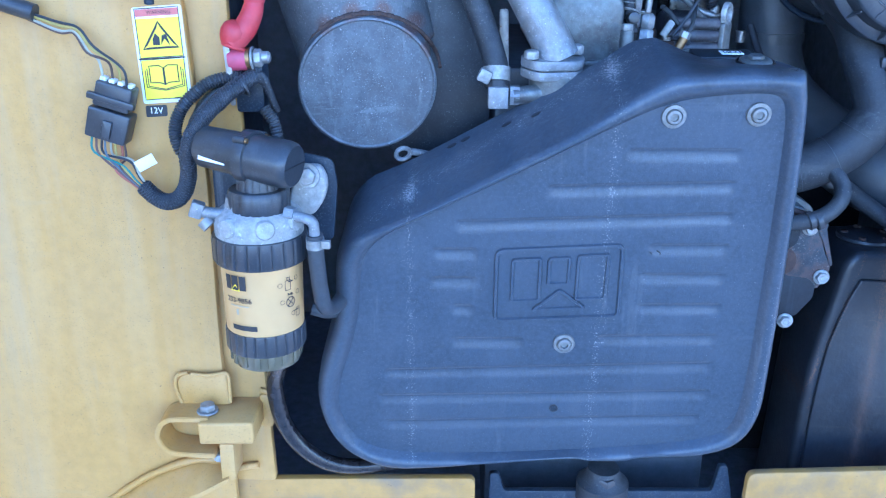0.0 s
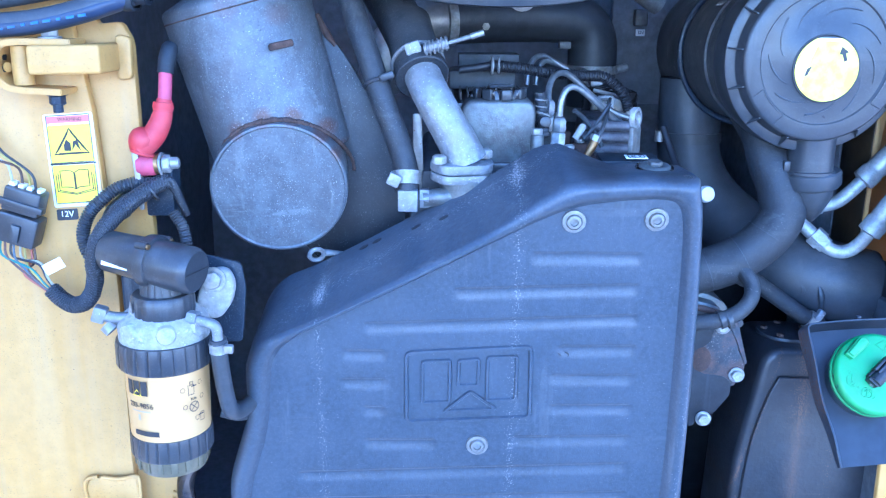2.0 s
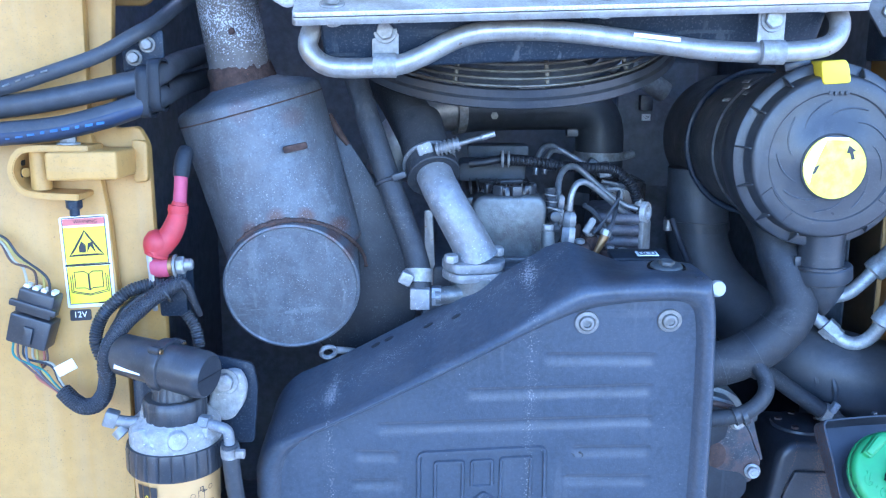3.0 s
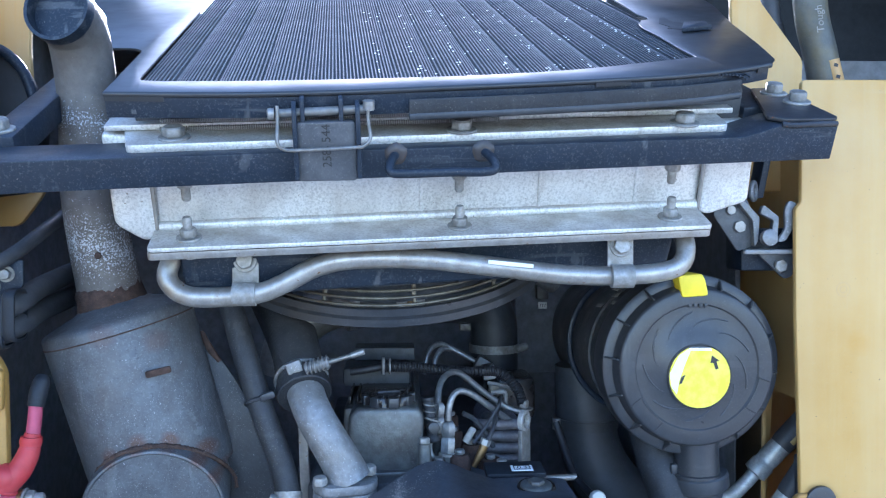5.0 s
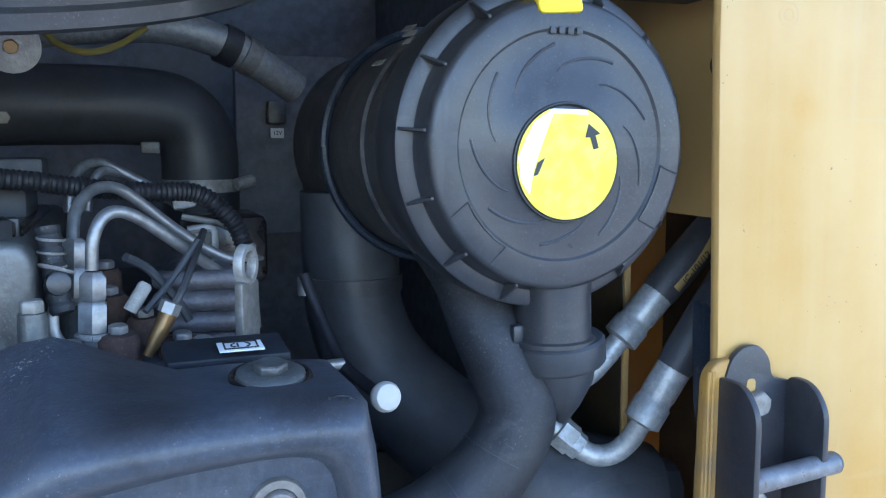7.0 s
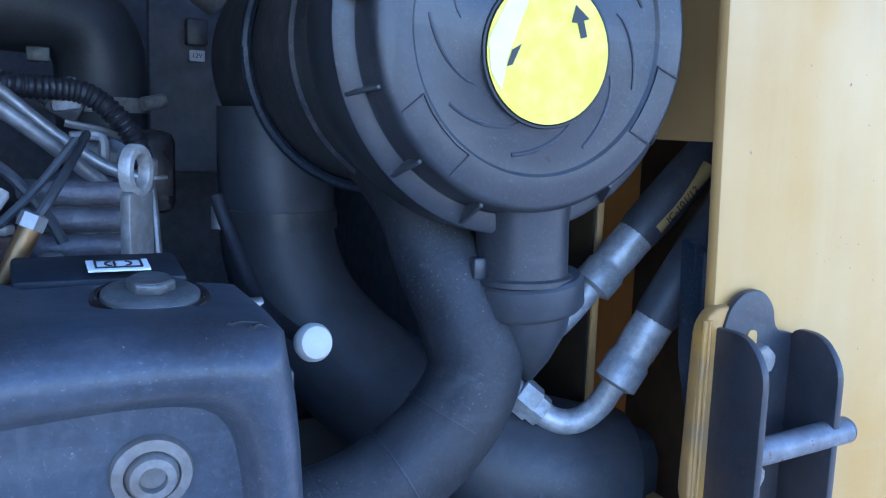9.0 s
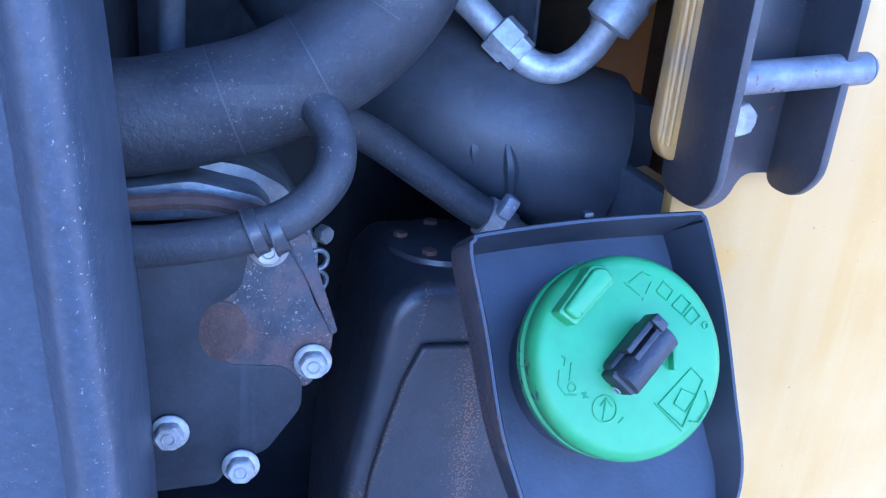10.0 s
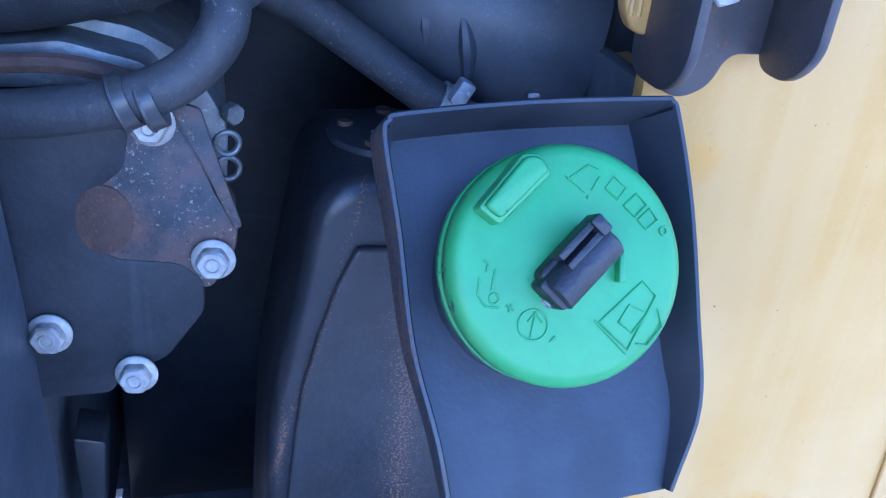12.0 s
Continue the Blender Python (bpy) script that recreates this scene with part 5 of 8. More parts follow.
def ring_mark(s, z, r, w=0.0005, n=16):
    bm = bmesh.new()
    for i in range(n):
        a, b = 2 * math.pi * i / n, 2 * math.pi * (i + 1) / n
        wrap([(s + k * math.cos(c), z + k * math.sin(c)) for k, c in ((r, a), (r, b), (r - w, b), (r - w, a))], bm=bm)
    return bm


def box_mark(s, z, w, h, lw=0.0006, slant=0.0):
    bm = bmesh.new()
    for a0, a1, b0, b1 in ((-w, w, h - lw, h), (-w, w, -h, -h + lw), (-w, -w + lw, -h, h), (w - lw, w, -h, h)):
        wrap([(s + a + slant * b, z + b) for a, b in ((a0, b0), (a1, b0), (a1, b1), (a0, b1))], bm=bm)
    return bm


for s, z in ((0.021, 1.177), (0.041, 1.181), (0.023, 1.158), (0.043, 1.165), (0.036, 1.143)):
    part("pictogram", ring_mark(s, z, 0.0026), INK, fil, "small numbered circle")
part("pictogram", box_mark(0.030, 1.1755, 0.0035, 0.0055), INK, fil, "small line pictogram")
part("pictogram", box_mark(0.0305, 1.1825, 0.0020, 0.0020), INK, fil)
part("pictogram", strip(0.0305, 0.0365, 1.1785, 1.1797, 2), INK, fil)
part("pictogram", ring_mark(0.033, 1.1565, 0.0058, 0.0009, 20), INK, fil, "crossed circle")
part("pictogram", wrap([(0.0290, 1.1600), (0.0296, 1.1606), (0.0370, 1.1530), (0.0364, 1.1524)]), INK, fil)
part("pictogram", wrap([(0.0364, 1.1606), (0.0370, 1.1600), (0.0296, 1.1524), (0.0290, 1.1530)]), INK, fil)
part("pictogram", box_mark(0.043, 1.1425, 0.0030, 0.0050), INK, fil)
part("pictogram", strip(0.0375, 0.0445, 1.1445, 1.1457, 2), INK, fil)
fl_n = lettering("FUEL", 0.0034, Matrix(), INK, fil, "label_word")
for vtx in fl_n.data.vertices:
    a, k = -math.pi / 2 + (vtx.co.x + 0.0385) / 0.0424, 0.0424 + vtx.co.z
    vtx.co = (FX + k * math.cos(a), FY + k * math.sin(a), vtx.co.y + 1.1650)
# fittings and hoses
part("elbow_fitting", tube([(-0.143, 0.795, 1.247), (-0.130, 0.792, 1.245), (-0.122, 0.792, 1.240), (-0.121, 0.793, 1.222)], 0.0054, 14, 5), CAST, fil, "plated elbow fitting")
part("hex", lathe([(0.0085, 0), (0.0085, 0.010), (0, 0.010)], (-0.150, 0.797, 1.248), (1, -0.2, -0.1), 6), CAST, fil)
part("hose", tube([(-0.121, 0.793, 1.228), (-0.121, 0.797, 1.20), (-0.120, 0.806, 1.165), (-0.117, 0.815, 1.140), (-0.109, 0.84, 1.131), (-0.10, 0.88, 1.135)], 0.0085, 16, 6), RUBBER, fil, "black rubber fuel hose")
part("hose_clamp", tube([(-0.121, 0.793, 1.224), (-0.121, 0.794, 1.214)], 0.0094, 16, 1), ZINC, fil, "pale hose clamp")
part("clamp_screw", block((-0.109, 0.786, 1.220), (0.009, 0.007, 0.008), 0.001), ZINC, fil)
part("elbow_fitting", tube([(-0.212, 0.800, 1.246), (-0.226, 0.798, 1.247), (-0.236, 0.797, 1.250)], 0.006, 12, 4), CAST, fil, "plated fitting")
part("fitting_block", block((-0.238, 0.797, 1.251), (0.013, 0.014, 0.016), 0.002, (0, 20, 10)), CAST, fil)
part("fitting_clamp", tube([(-0.232, 0.797, 1.240), (-0.226, 0.796, 1.234)], 0.008, 12, 1), ZINC, fil)
part("drain_hose", tube([(FX + 0.018, FY + 0.02, 1.08), (-0.186, 0.862, 1.03), (-0.188, 0.872, 0.99), (-0.180, 0.876, 0.955), (-0.160, 0.880, 0.922), (-0.130, 0.890, 0.896), (-0.09, 0.91, 0.880), (-0.02, 0.95, 0.870), (0.05, 1.0, 0.87)], 0.0098, 16, 6), OILY, fil, "black hose curving below the bowl")
part("rear_hose", tube([(-0.14, 0.86, 1.117), (-0.12, 0.862, 1.112), (-0.10, 0.868, 1.118), (-0.09, 0.89, 1.13)], 0.007, 12, 5), RUBBER, fil)

# ---- hinges on the door post ----


def clevis(z, tongue_z, lower, label, dx, tongue):
    t = thing("door_hinge", (-0.29, 0.885, z - 0.03), label, "hinge", "door hinges")
    U = [(-0.262, z + 0.022), (-0.318, z + 0.022), (-0.333, z + 0.017), (-0.340, z + 0.005), (-0.340, z - 0.006), (-0.333, z - 0.018), (-0.318, z - 0.024), (-0.275, z - 0.026)]
    path = spline([(x + dx - (0.018 if lower and i == 0 else 0), 0, zz) for i, (x, zz) in enumerate(U)], 4)
    bm = bmesh.new()
    rings = []
    for i, q in enumerate(path):
        d = (path[min(i + 1, len(path) - 1)] - path[max(i - 1, 0)]).normalized()
        n = Vector((-d.z, 0, d.x)) * 0.0032
        rings.append([bm.verts.new(Vector((q.x, yy, q.z)) + k * n) for yy, k in ((0.845, 1), (0.884, 1), (0.884, -1), (0.845, -1))])
    for a, b in zip(rings, rings[1:]):
        for j in range(4):
            bm.faces.new((a[j], a[(j + 1) % 4], b[(j + 1) % 4], b[j]))
    bm.faces.new(rings[0])
    bm.faces.new(rings[-1][::-1])
    bmesh.ops.recalc_face_normals(bm, faces=bm.faces)
    bmesh.ops.bevel(bm, geom=[e for e in bm.edges if abs(e.calc_face_angle(0)) > 0.8], offset=0.001, segments=2, affect="EDGES")
    part("clevis", bm, GRIMESHADEYELLOW, t, "bent yellow steel clevis")
    part("tongue", prism(rounded([(tongue[0], tongue_z - 0.014), (tongue[1], tongue_z - 0.012), (tongue[1], tongue_z + 0.016), (tongue[0], tongue_z + 0.014)], 0.004), -0.028, 0.034, front(0.872), 0.004, 3), GRIMESHADEYELLOW, t, "thick yellow hinge tongue")
    part("weld_pad", prism(rounded([(tongue[1] - 0.004, tongue_z - 0.022), (tongue[1] + 0.012, tongue_z - 0.020), (tongue[1] + 0.013, tongue_z + 0.022), (tongue[1] - 0.004, tongue_z + 0.024)], 0.006), 0, 0.010, front(0.9), 0.003), GRIMESHADEYELLOW, t)
    if not lower:
        part("bushing", tube([(-0.318 + dx, 0.862, z - 0.02), (-0.318 + dx, 0.862, z + 0.018)], 0.010, 16, 1), GRIMESHADEYELLOW, t)
    if lower:
        bolt(t, (-0.268, 0.862, z + 0.025), (0, 0, 1), 0.0095, ZINC, 0.007, 0.0125)
        bolt(t, (-0.258, 0.860, z - 0.030), (0, 0, -1), 0.0085, ZINC, 0.008)
    else:
        bolt(t, (-0.288, 0.862, z + 0.025), (0, 0, 1), 0.0088, ZINC, 0.007, 0.0115)
        bolt(t, (-0.287, 0.862, z - 0.028), (0, 0, -1), 0.0085, BLACK, 0.009, 0.0105, "nut")
        part("stud", lathe([(0.005, 0), (0.005, 0.017), (0, 0.018)], (-0.287, 0.862, z - 0.03), (0, 0, -1), 12), BLACK, t)
    return t


up = clevis(1.489, 1.494, False, "yellow steel door hinge with a black nut", 0.0, (-0.303, -0.232))
low = clevis(0.958, 0.9665, True, "yellow steel door hinge with a plated bolt", 0.016, (-0.274, -0.210))
part("upper_tab", prism(rounded([(-0.304, 0.980), (-0.246, 0.982), (-0.248, 1.025), (-0.272, 1.021), (-0.299, 1.023), (-0.307, 1.012)], 0.005), 0, 0.006, front(0.884), 0.002), GRIMESHADEYELLOW, low)
part("lower_tab", prism(rounded([(-0.255, 0.892), (-0.238, 0.898), (-0.238, 0.946), (-0.255, 0.946)], 0.003), 0, 0.036, front(0.886), 0.002), GRIMESHADEYELLOW, low)
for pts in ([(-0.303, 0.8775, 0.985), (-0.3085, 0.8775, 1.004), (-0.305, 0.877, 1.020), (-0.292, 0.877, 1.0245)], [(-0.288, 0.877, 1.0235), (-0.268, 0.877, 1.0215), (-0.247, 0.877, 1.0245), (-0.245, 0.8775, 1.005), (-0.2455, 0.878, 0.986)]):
    part("weld_bead", tube(pts, 0.0024, 10, 8, wave=lambda s: 1 + 0.08 * math.sin(s * 800) + 0.06 * math.sin(s * 1900)), GRIMESHADEYELLOW, low, "rough weld bead")
part("weld_bead", tube([(-0.204, 0.896, 0.945), (-0.2005, 0.896, 0.966), (-0.203, 0.896, 0.988), (-0.214, 0.896, 0.993)], 0.0036, 10, 8, wave=lambda s: 1 + 0.16 * math.sin(s * 700)), GRIMESHADEYELLOW, low, "rough weld bead")
lip = bmesh.new()
back_ = spline([(-0.410, 0.886, 0.835), (-0.373, 0.884, 0.863), (-0.348, 0.883, 0.879), (-0.301, 0.882, 0.899), (-0.252, 0.882, 0.902)], 5)
fore_ = spline([(-0.385, 0.850, 0.820), (-0.352, 0.848, 0.842), (-0.317, 0.846, 0.865), (-0.282, 0.845, 0.881), (-0.246, 0.846, 0.902)], 5)
rows_ = [[lip.verts.new(p + Vector((0, 0, h))) for p, h in ((a, 0), (b, 0), (b, -0.006), (a, -0.006))] for a, b in zip(back_, fore_)]
for a, b in zip(rows_, rows_[1:]):
    for j in range(4):
        lip.faces.new((a[j], a[(j + 1) % 4], b[(j + 1) % 4], b[j]))
lip.faces.new(rows_[0])
lip.faces.new(rows_[-1][::-1])
part("lip_plate", lip, GRIMESHADEYELLOW, low, "bent yellow lip")
part("weld_bead", tube([(-0.410, 0.884, 0.839), (-0.373, 0.881, 0.867), (-0.348, 0.880, 0.883), (-0.301, 0.879, 0.903), (-0.256, 0.879, 0.906)], 0.0045, 10, 8, wave=lambda s: 1 + 0.12 * math.sin(s * 900)), GRIMESHADEYELLOW, low, "rough weld bead")
part("weld_bead", tube([(-0.250, 0.896, 0.882), (-0.236, 0.895, 0.886), (-0.222, 0.896, 0.888)], 0.0042, 10, 10, wave=lambda s: 1 + 0.07 * math.sin(s * 900)), GRIMESHADEYELLOW, low, "rough weld bead")
for x_, z_ in ((-0.3365, 1.497), (-0.3375, 1.484)):
    part("slot", prism(rounded([(-0.004, -0.0042), (0.004, -0.0042), (0.004, 0.0042), (-0.004, 0.0042)], 0.0030), 0.0, 0.0008, Matrix(((0, 0, 1, x_ + 0.0008), (1, 0, 0, 0.862), (0, 1, 0, z_), (0, 0, 0, 1))), 0), INK, up, "small oval slot")
part("slot_dimple", lathe([(0.0048, 0), (0.0048, 0.0016), (0, 0.0016)], (-0.333, 0.8605, 1.486), (0.9, -0.4, 0), 14), YELLOW, up)

# ---- warning sign and voltage tag ----
sign = thing("warning_sign", (-0.287, 0.884, 1.34), "yellow and white warning sticker with black pictograms", "sticker")
S0 = front(0.8846)
sx = lambda u, z: (-0.3125 + u * 0.0515 - (z - 1.345) * 0.03, z)
part("backing", prism(rounded([sx(0, 1.343), sx(1, 1.347), sx(1, 1.445), sx(0, 1.441)], 0.003), 0, 0.0006, S0, 0), PAPER, sign)
part("panel", prism([sx(0.07, 1.3475), sx(0.93, 1.351), sx(0.93, 1.391), sx(0.07, 1.388)], 0.0004, 0.0010, S0, 0), SIGNYELLOW, sign)
part("panel", prism([sx(0.07, 1.3905), sx(0.93, 1.3935), sx(0.93, 1.433), sx(0.07, 1.4298)], 0.0004, 0.0010, S0, 0), SIGNYELLOW, sign)
part("header", prism([sx(0.07, 1.4318), sx(0.93, 1.435), sx(0.93, 1.442), sx(0.07, 1.4388)], 0.0004, 0.0010, S0, 0), REDINK, sign)
lettering("WARNING", 0.0052, front(0.8834) @ pose(-0.2875, 1.4369, 0.0, 0, 0, 3), INK, sign, depth=0.0001)


def outline(poly, w, m, c):
    """A closed line of width w along an outline."""
    return ring_loft([p for a, b in zip(poly, poly[1:] + poly[:1]) for p in (Vector(a).lerp(Vector(b), t / 6) for t in range(6))], [(0, c), (w, c)], m, False)


part("pictogram", outline([sx(0.5, 1.4285), sx(0.14, 1.399), sx(0.88, 1.402)], 0.0022, S0, 0.0014), INK, sign, "triangle outline")
part("pictogram", prism([sx(0.36, 1.404), sx(0.50, 1.404), sx(0.50, 1.412), sx(0.42, 1.416), sx(0.36, 1.410)], 0.001, 0.0014, S0, 0), INK, sign)
part("pictogram", prism([sx(0.52, 1.404), sx(0.60, 1.411), sx(0.70, 1.404), sx(0.64, 1.416), sx(0.55, 1.414)], 0.001, 0.0014, S0, 0), INK, sign)
for k_ in (-1, 1):
    page = [(0.5, 1.3625 + 0.0008), (0.5 + k_ * 0.09, 1.3655 + k_ * 0.0003), (0.5 + k_ * 0.30, 1.3660 + k_ * 0.0010), (0.5 + k_ * 0.30, 1.3840 + k_ * 0.0010), (0.5 + k_ * 0.09, 1.3845 + k_ * 0.0003), (0.5, 1.3815)]
    part("pictogram", outline([sx(u, z) for u, z in page], 0.0011, S0, 0.0014), INK, sign, "open book outline")
    for step in (0.045, 0.085):
        u_, z_ = 0.5 + k_ * (0.30 + step), k_ * 0.0012
        part("pictogram", prism([sx(u_, 1.3835 + z_ - step * 0.05), sx(u_ + 0.016, 1.3835 + z_ - step * 0.05), sx(u_ + 0.016, 1.3640 + z_ - step * 0.03), sx(u_, 1.3640 + z_ - step * 0.03)], 0.001, 0.0014, S0, 0), INK, sign, "page line")
        part("pictogram", prism([sx(0.5, 1.3600 - step * 0.03), sx(u_, 1.3640 + z_ - step * 0.03), sx(u_, 1.3648 + z_ - step * 0.03), sx(0.5, 1.3609 - step * 0.03)][::k_], 0.001, 0.0014, S0, 0), INK, sign, "page line")
for z0, z1 in ((1.3470, 1.3890), (1.3900, 1.4400)):
    part("border", outline([sx(0.055, z0), sx(0.945, z0 + 0.0035), sx(0.945, z1 + 0.0035), sx(0.055, z1)], 0.0009, S0, 0.0013), INK, sign, "thin black border")
part("divider", prism([sx(0.03, 1.3885), sx(0.97, 1.3918), sx(0.97, 1.3932), sx(0.03, 1.3899)], 0.0004, 0.0012, S0, 0), INK, sign)
part("print_bar", prism([sx(0.66, 1.3492), sx(0.9, 1.350), sx(0.9, 1.3515), sx(0.66, 1.3507)], 0.001, 0.0013, S0, 0), INK, sign)
nudge(sign, 0.001, 0.0, -0.0045)
volt = thing("voltage_tag", (-0.297, 0.884, 1.33), "small black voltage tag with white digits", "sticker")
part("tag", prism(rounded([(-0.3085, 1.329), (-0.286, 1.3305), (-0.286, 1.3425), (-0.3085, 1.341)], 0.002), 0, 0.0008, S0, 0), INK, volt)
lettering("12V", 0.0092, front(0.8834) @ pose(-0.2973, 1.3362, 0.0, 0, 0, 2), PAPER, volt, depth=0.0001)

nudge(volt, -0.0015, 0.0, -0.0045)

# ---- battery cable ----
bat = thing("battery_cable", (-0.20, 0.885, 1.38), "battery cable with a red rubber boot on a stud", "cable")
part("cable", tube([(-0.182, 0.894, 1.511), (-0.183, 0.891, 1.507), (-0.185, 0.886, 1.496), (-0.186, 0.882, 1.483)], [0.0070, 0.0086, 0.0090, 0.0085], 16, 6), COVERBLACK, bat, "black cable sleeve")
part("cable", tube([(-0.186, 0.883, 1.488), (-0.187, 0.878, 1.462), (-0.189, 0.875, 1.445)], 0.0068, 14, 5), PINK, bat, "faded red cable")
part("boot", tube([(-0.187, 0.876, 1.458), (-0.190, 0.873, 1.440), (-0.197, 0.869, 1.424), (-0.206, 0.866, 1.414), (-0.212, 0.865, 1.408)], [0.0076, 0.0105, 0.0118, 0.0124, 0.0122], 20, 5), RED, bat, "red rubber boot")
part("boot_bulb", lathe([(0.0, -0.0135), (0.006, -0.0125), (0.0108, -0.009), (0.0134, -0.003), (0.0140, 0.003), (0.0126, 0.009), (0.008, 0.0135), (0.0, 0.0155)], (-0.2095, 0.8655, 1.4155), (0.35, -0.1, 0.8), 24), RED, bat)
part("boot_collar", lathe([(0.0, -0.004), (0.0098, -0.004), (0.0108, 0.0), (0.0100, 0.005), (0.0, 0.006)], (-0.1885, 0.8748, 1.4500), (0.1, 0.05, 1), 20), RED, bat)
part("boot_lip", torus((-0.2105, 0.866, 1.4045), (0.25, 0.1, 0.8), 0.0105, 0.0022, 24, 8), RED, bat)
part("insulator", lathe([(0.011, 0), (0.012, 0.003), (0.012, 0.016), (0.011, 0.018)], (-0.217, 0.872, 1.391), (1, 0, 0.05), 20), PINK, bat)
part("copper_lug", lathe([(0.0, 0.0), (0.0108, 0.0), (0.0108, 0.0055), (0.0, 0.006)], (-0.2005, 0.872, 1.392), (1, 0, 0.05), 20), BRASS, bat, "tarnished copper lug")
part("stud", lathe([(0.0062, 0), (0.0062, 0.028), (0.004, 0.030), (0, 0.030)], (-0.205, 0.872, 1.392), (1, 0, 0.05), 14), STEEL, bat)
bolt(bat, (-0.194, 0.872, 1.392), (1, 0, 0.05), 0.0098, ZINC, 0.008, 0.0122, "nut")
part("strap", prism(rounded([(-0.217, 1.345), (-0.212, 1.345), (-0.214, 1.405), (-0.221, 1.405)], 0.002), 0, 0.003, front(0.866), 0.001), STEEL, bat, "steel stud bracket")
part("mounting_block", block((-0.2, 0.893, 1.36), (0.03, 0.03, 0.05), 0.003), BLACK, bat)

nudge(bat, 0.003, 0.0, -0.003)

# ---- harness: plug, wires and sleeves ----
plug = thing("wiring_plug", (-0.335, 0.885, 1.30), "black two-part wiring plug with coloured wires", "connector")
pm = pose(-0.338, 0.866, 1.334, 0, 17, 0)
part("plug_body", prism(rounded([(-0.021, -0.030), (0.021, -0.030), (0.022, 0.002), (-0.022, 0.002)], 0.003), -0.012, 0.012, pm @ pose(0, 0, 0, 90, 0, 0), 0.002), PLASTIC, plug)
part("plug_cap", prism(rounded([(-0.019, 0.004), (0.019, 0.004), (0.019, 0.030), (-0.019, 0.030)], 0.003), -0.011, 0.011, pm @ pose(0, 0, 0, 90, 0, 0), 0.002), PLASTIC, plug)
part("lock_bar", prism(rounded([(-0.025, 0.010), (0.024, 0.010), (0.024, 0.017), (-0.025, 0.017)], 0.002), 0.008, 0.014, pm @ pose(0, 0, 0, 90, 0, 0), 0.001), PLASTIC, plug)
part("latch_tab", prism(rounded([(-0.004, -0.026), (0.006, -0.026), (0.006, -0.008), (-0.004, -0.008)], 0.001), 0.011, 0.015, pm @ pose(0, 0, 0, 90, 0, 0), 0.001), PLASTIC, plug)
for i, u in enumerate((-0.014, -0.005, 0.004, 0.013)):
    part("seal_plug", block(pm @ Vector((u, 0, 0.0315)), (0.006, 0.012, 0.004), 0.001, (0, 17, 0)), PAPER, plug)
rw = random.Random(7)
for i in range(4):
    a = pm @ Vector((-0.014 + 0.0085 * i, rw.uniform(-0.006, 0.006), 0.030))
    k = rw.uniform(-0.006, 0.006)
    part("wire", tube([a, a + Vector((-0.002, -0.002, 0.02)), (-0.348 + k, 0.862 + k, 1.400 + k), (-0.362 + k, 0.864, 1.418 + k), (-0.385, 0.866, 1.424 + 2 * k), (-0.43, 0.868, 1.438 + k), (-0.50, 0.87, 1.46 + k)], 0.0014, 8, 5), WIRES[(5, 6, 0, 7)[i]], plug)
for i in range(8):
    a = pm @ Vector((-0.015 + 0.0043 * i, rw.uniform(-0.006, 0.006), -0.029))
    k = rw.uniform(-0.005, 0.005)
    part("wire", tube([a, a + Vector((0.001, -0.002, -0.018)), (-0.330 + 1.6 * k, 0.858 + k, 1.279 + k), (-0.318 + k, 0.856, 1.264 + k), (-0.306 + k * 0.5, 0.856, 1.251 + k * 0.5)], 0.0013, 8, 5), WIRES[(i * 3 + 1) % 8], plug)
part("tape_flag", block((-0.305, 0.853, 1.283), (0.02, 0.001, 0.012), 0.0002, (0, -25, 20)), PAPER, plug, "scrap of white tape")
part("sleeve", tube([(-0.50, 0.87, 1.462), (-0.45, 0.868, 1.446), (-0.405, 0.867, 1.432)], 0.009, 14, 6), PLASTIC, plug, "black sleeve")
def braid(pts, r, strands=7, pitch=0.022, sub=10):
    """Two sets of flat strands that wind both ways round a sleeve."""
    bm, path, run, side, frames = bmesh.new(), spline(pts, sub), 0.0, None, []
    for i, q in enumerate(path):
        d = (path[min(i + 1, len(path) - 1)] - path[max(i - 1, 0)]).normalized()
        side = d.orthogonal().normalized() if side is None else (side - d * side.dot(d)).normalized()
        run += (q - path[i - 1]).length if i else 0.0
        frames.append((q, side.copy(), d.cross(side), run))
    for way in (-1, 1):
        for k in range(strands):
            line_ = []
            for q, e1, e2, s in frames:
                a = way * 2 * math.pi * s / pitch + 2 * math.pi * k / strands
                h = r * (1.03 + 0.03 * math.sin(strands * a * way))
                line_.append([bm.verts.new(q + (e1 * math.cos(a + w) + e2 * math.sin(a + w)) * (h + lift)) for w, lift in ((-0.13, 0.0), (0.0, 0.0006), (0.13, 0.0))])
            for a, b in zip(line_, line_[1:]):
                for j in (0, 1):
                    bm.faces.new((a[j], a[j + 1], b[j + 1], b[j]))
    return bm


STRAND = surface("grey_black_strand", (0.045, 0.048, 0.056), 0.4, vary=0.3, bump=0.0)
loom = thing("wire_loom", (-0.25, 0.86, 1.25), "black braided wire loom curving to the battery stud", "cable")
bpath = [(-0.311, 0.855, 1.257), (-0.298, 0.851, 1.247), (-0.284, 0.846, 1.243), (-0.268, 0.842, 1.250), (-0.256, 0.836, 1.272), (-0.250, 0.825, 1.305), (-0.238, 0.825, 1.330), (-0.222, 0.838, 1.348), (-0.205, 0.855, 1.362), (-0.185, 0.872, 1.373)]
bs_ = part("braided_sleeve", tube(bpath, 0.0082, 14, 12), BRAID, loom)
tagged(part("braid", braid(bpath, 0.0082), STRAND, bs_), kind="stuff")
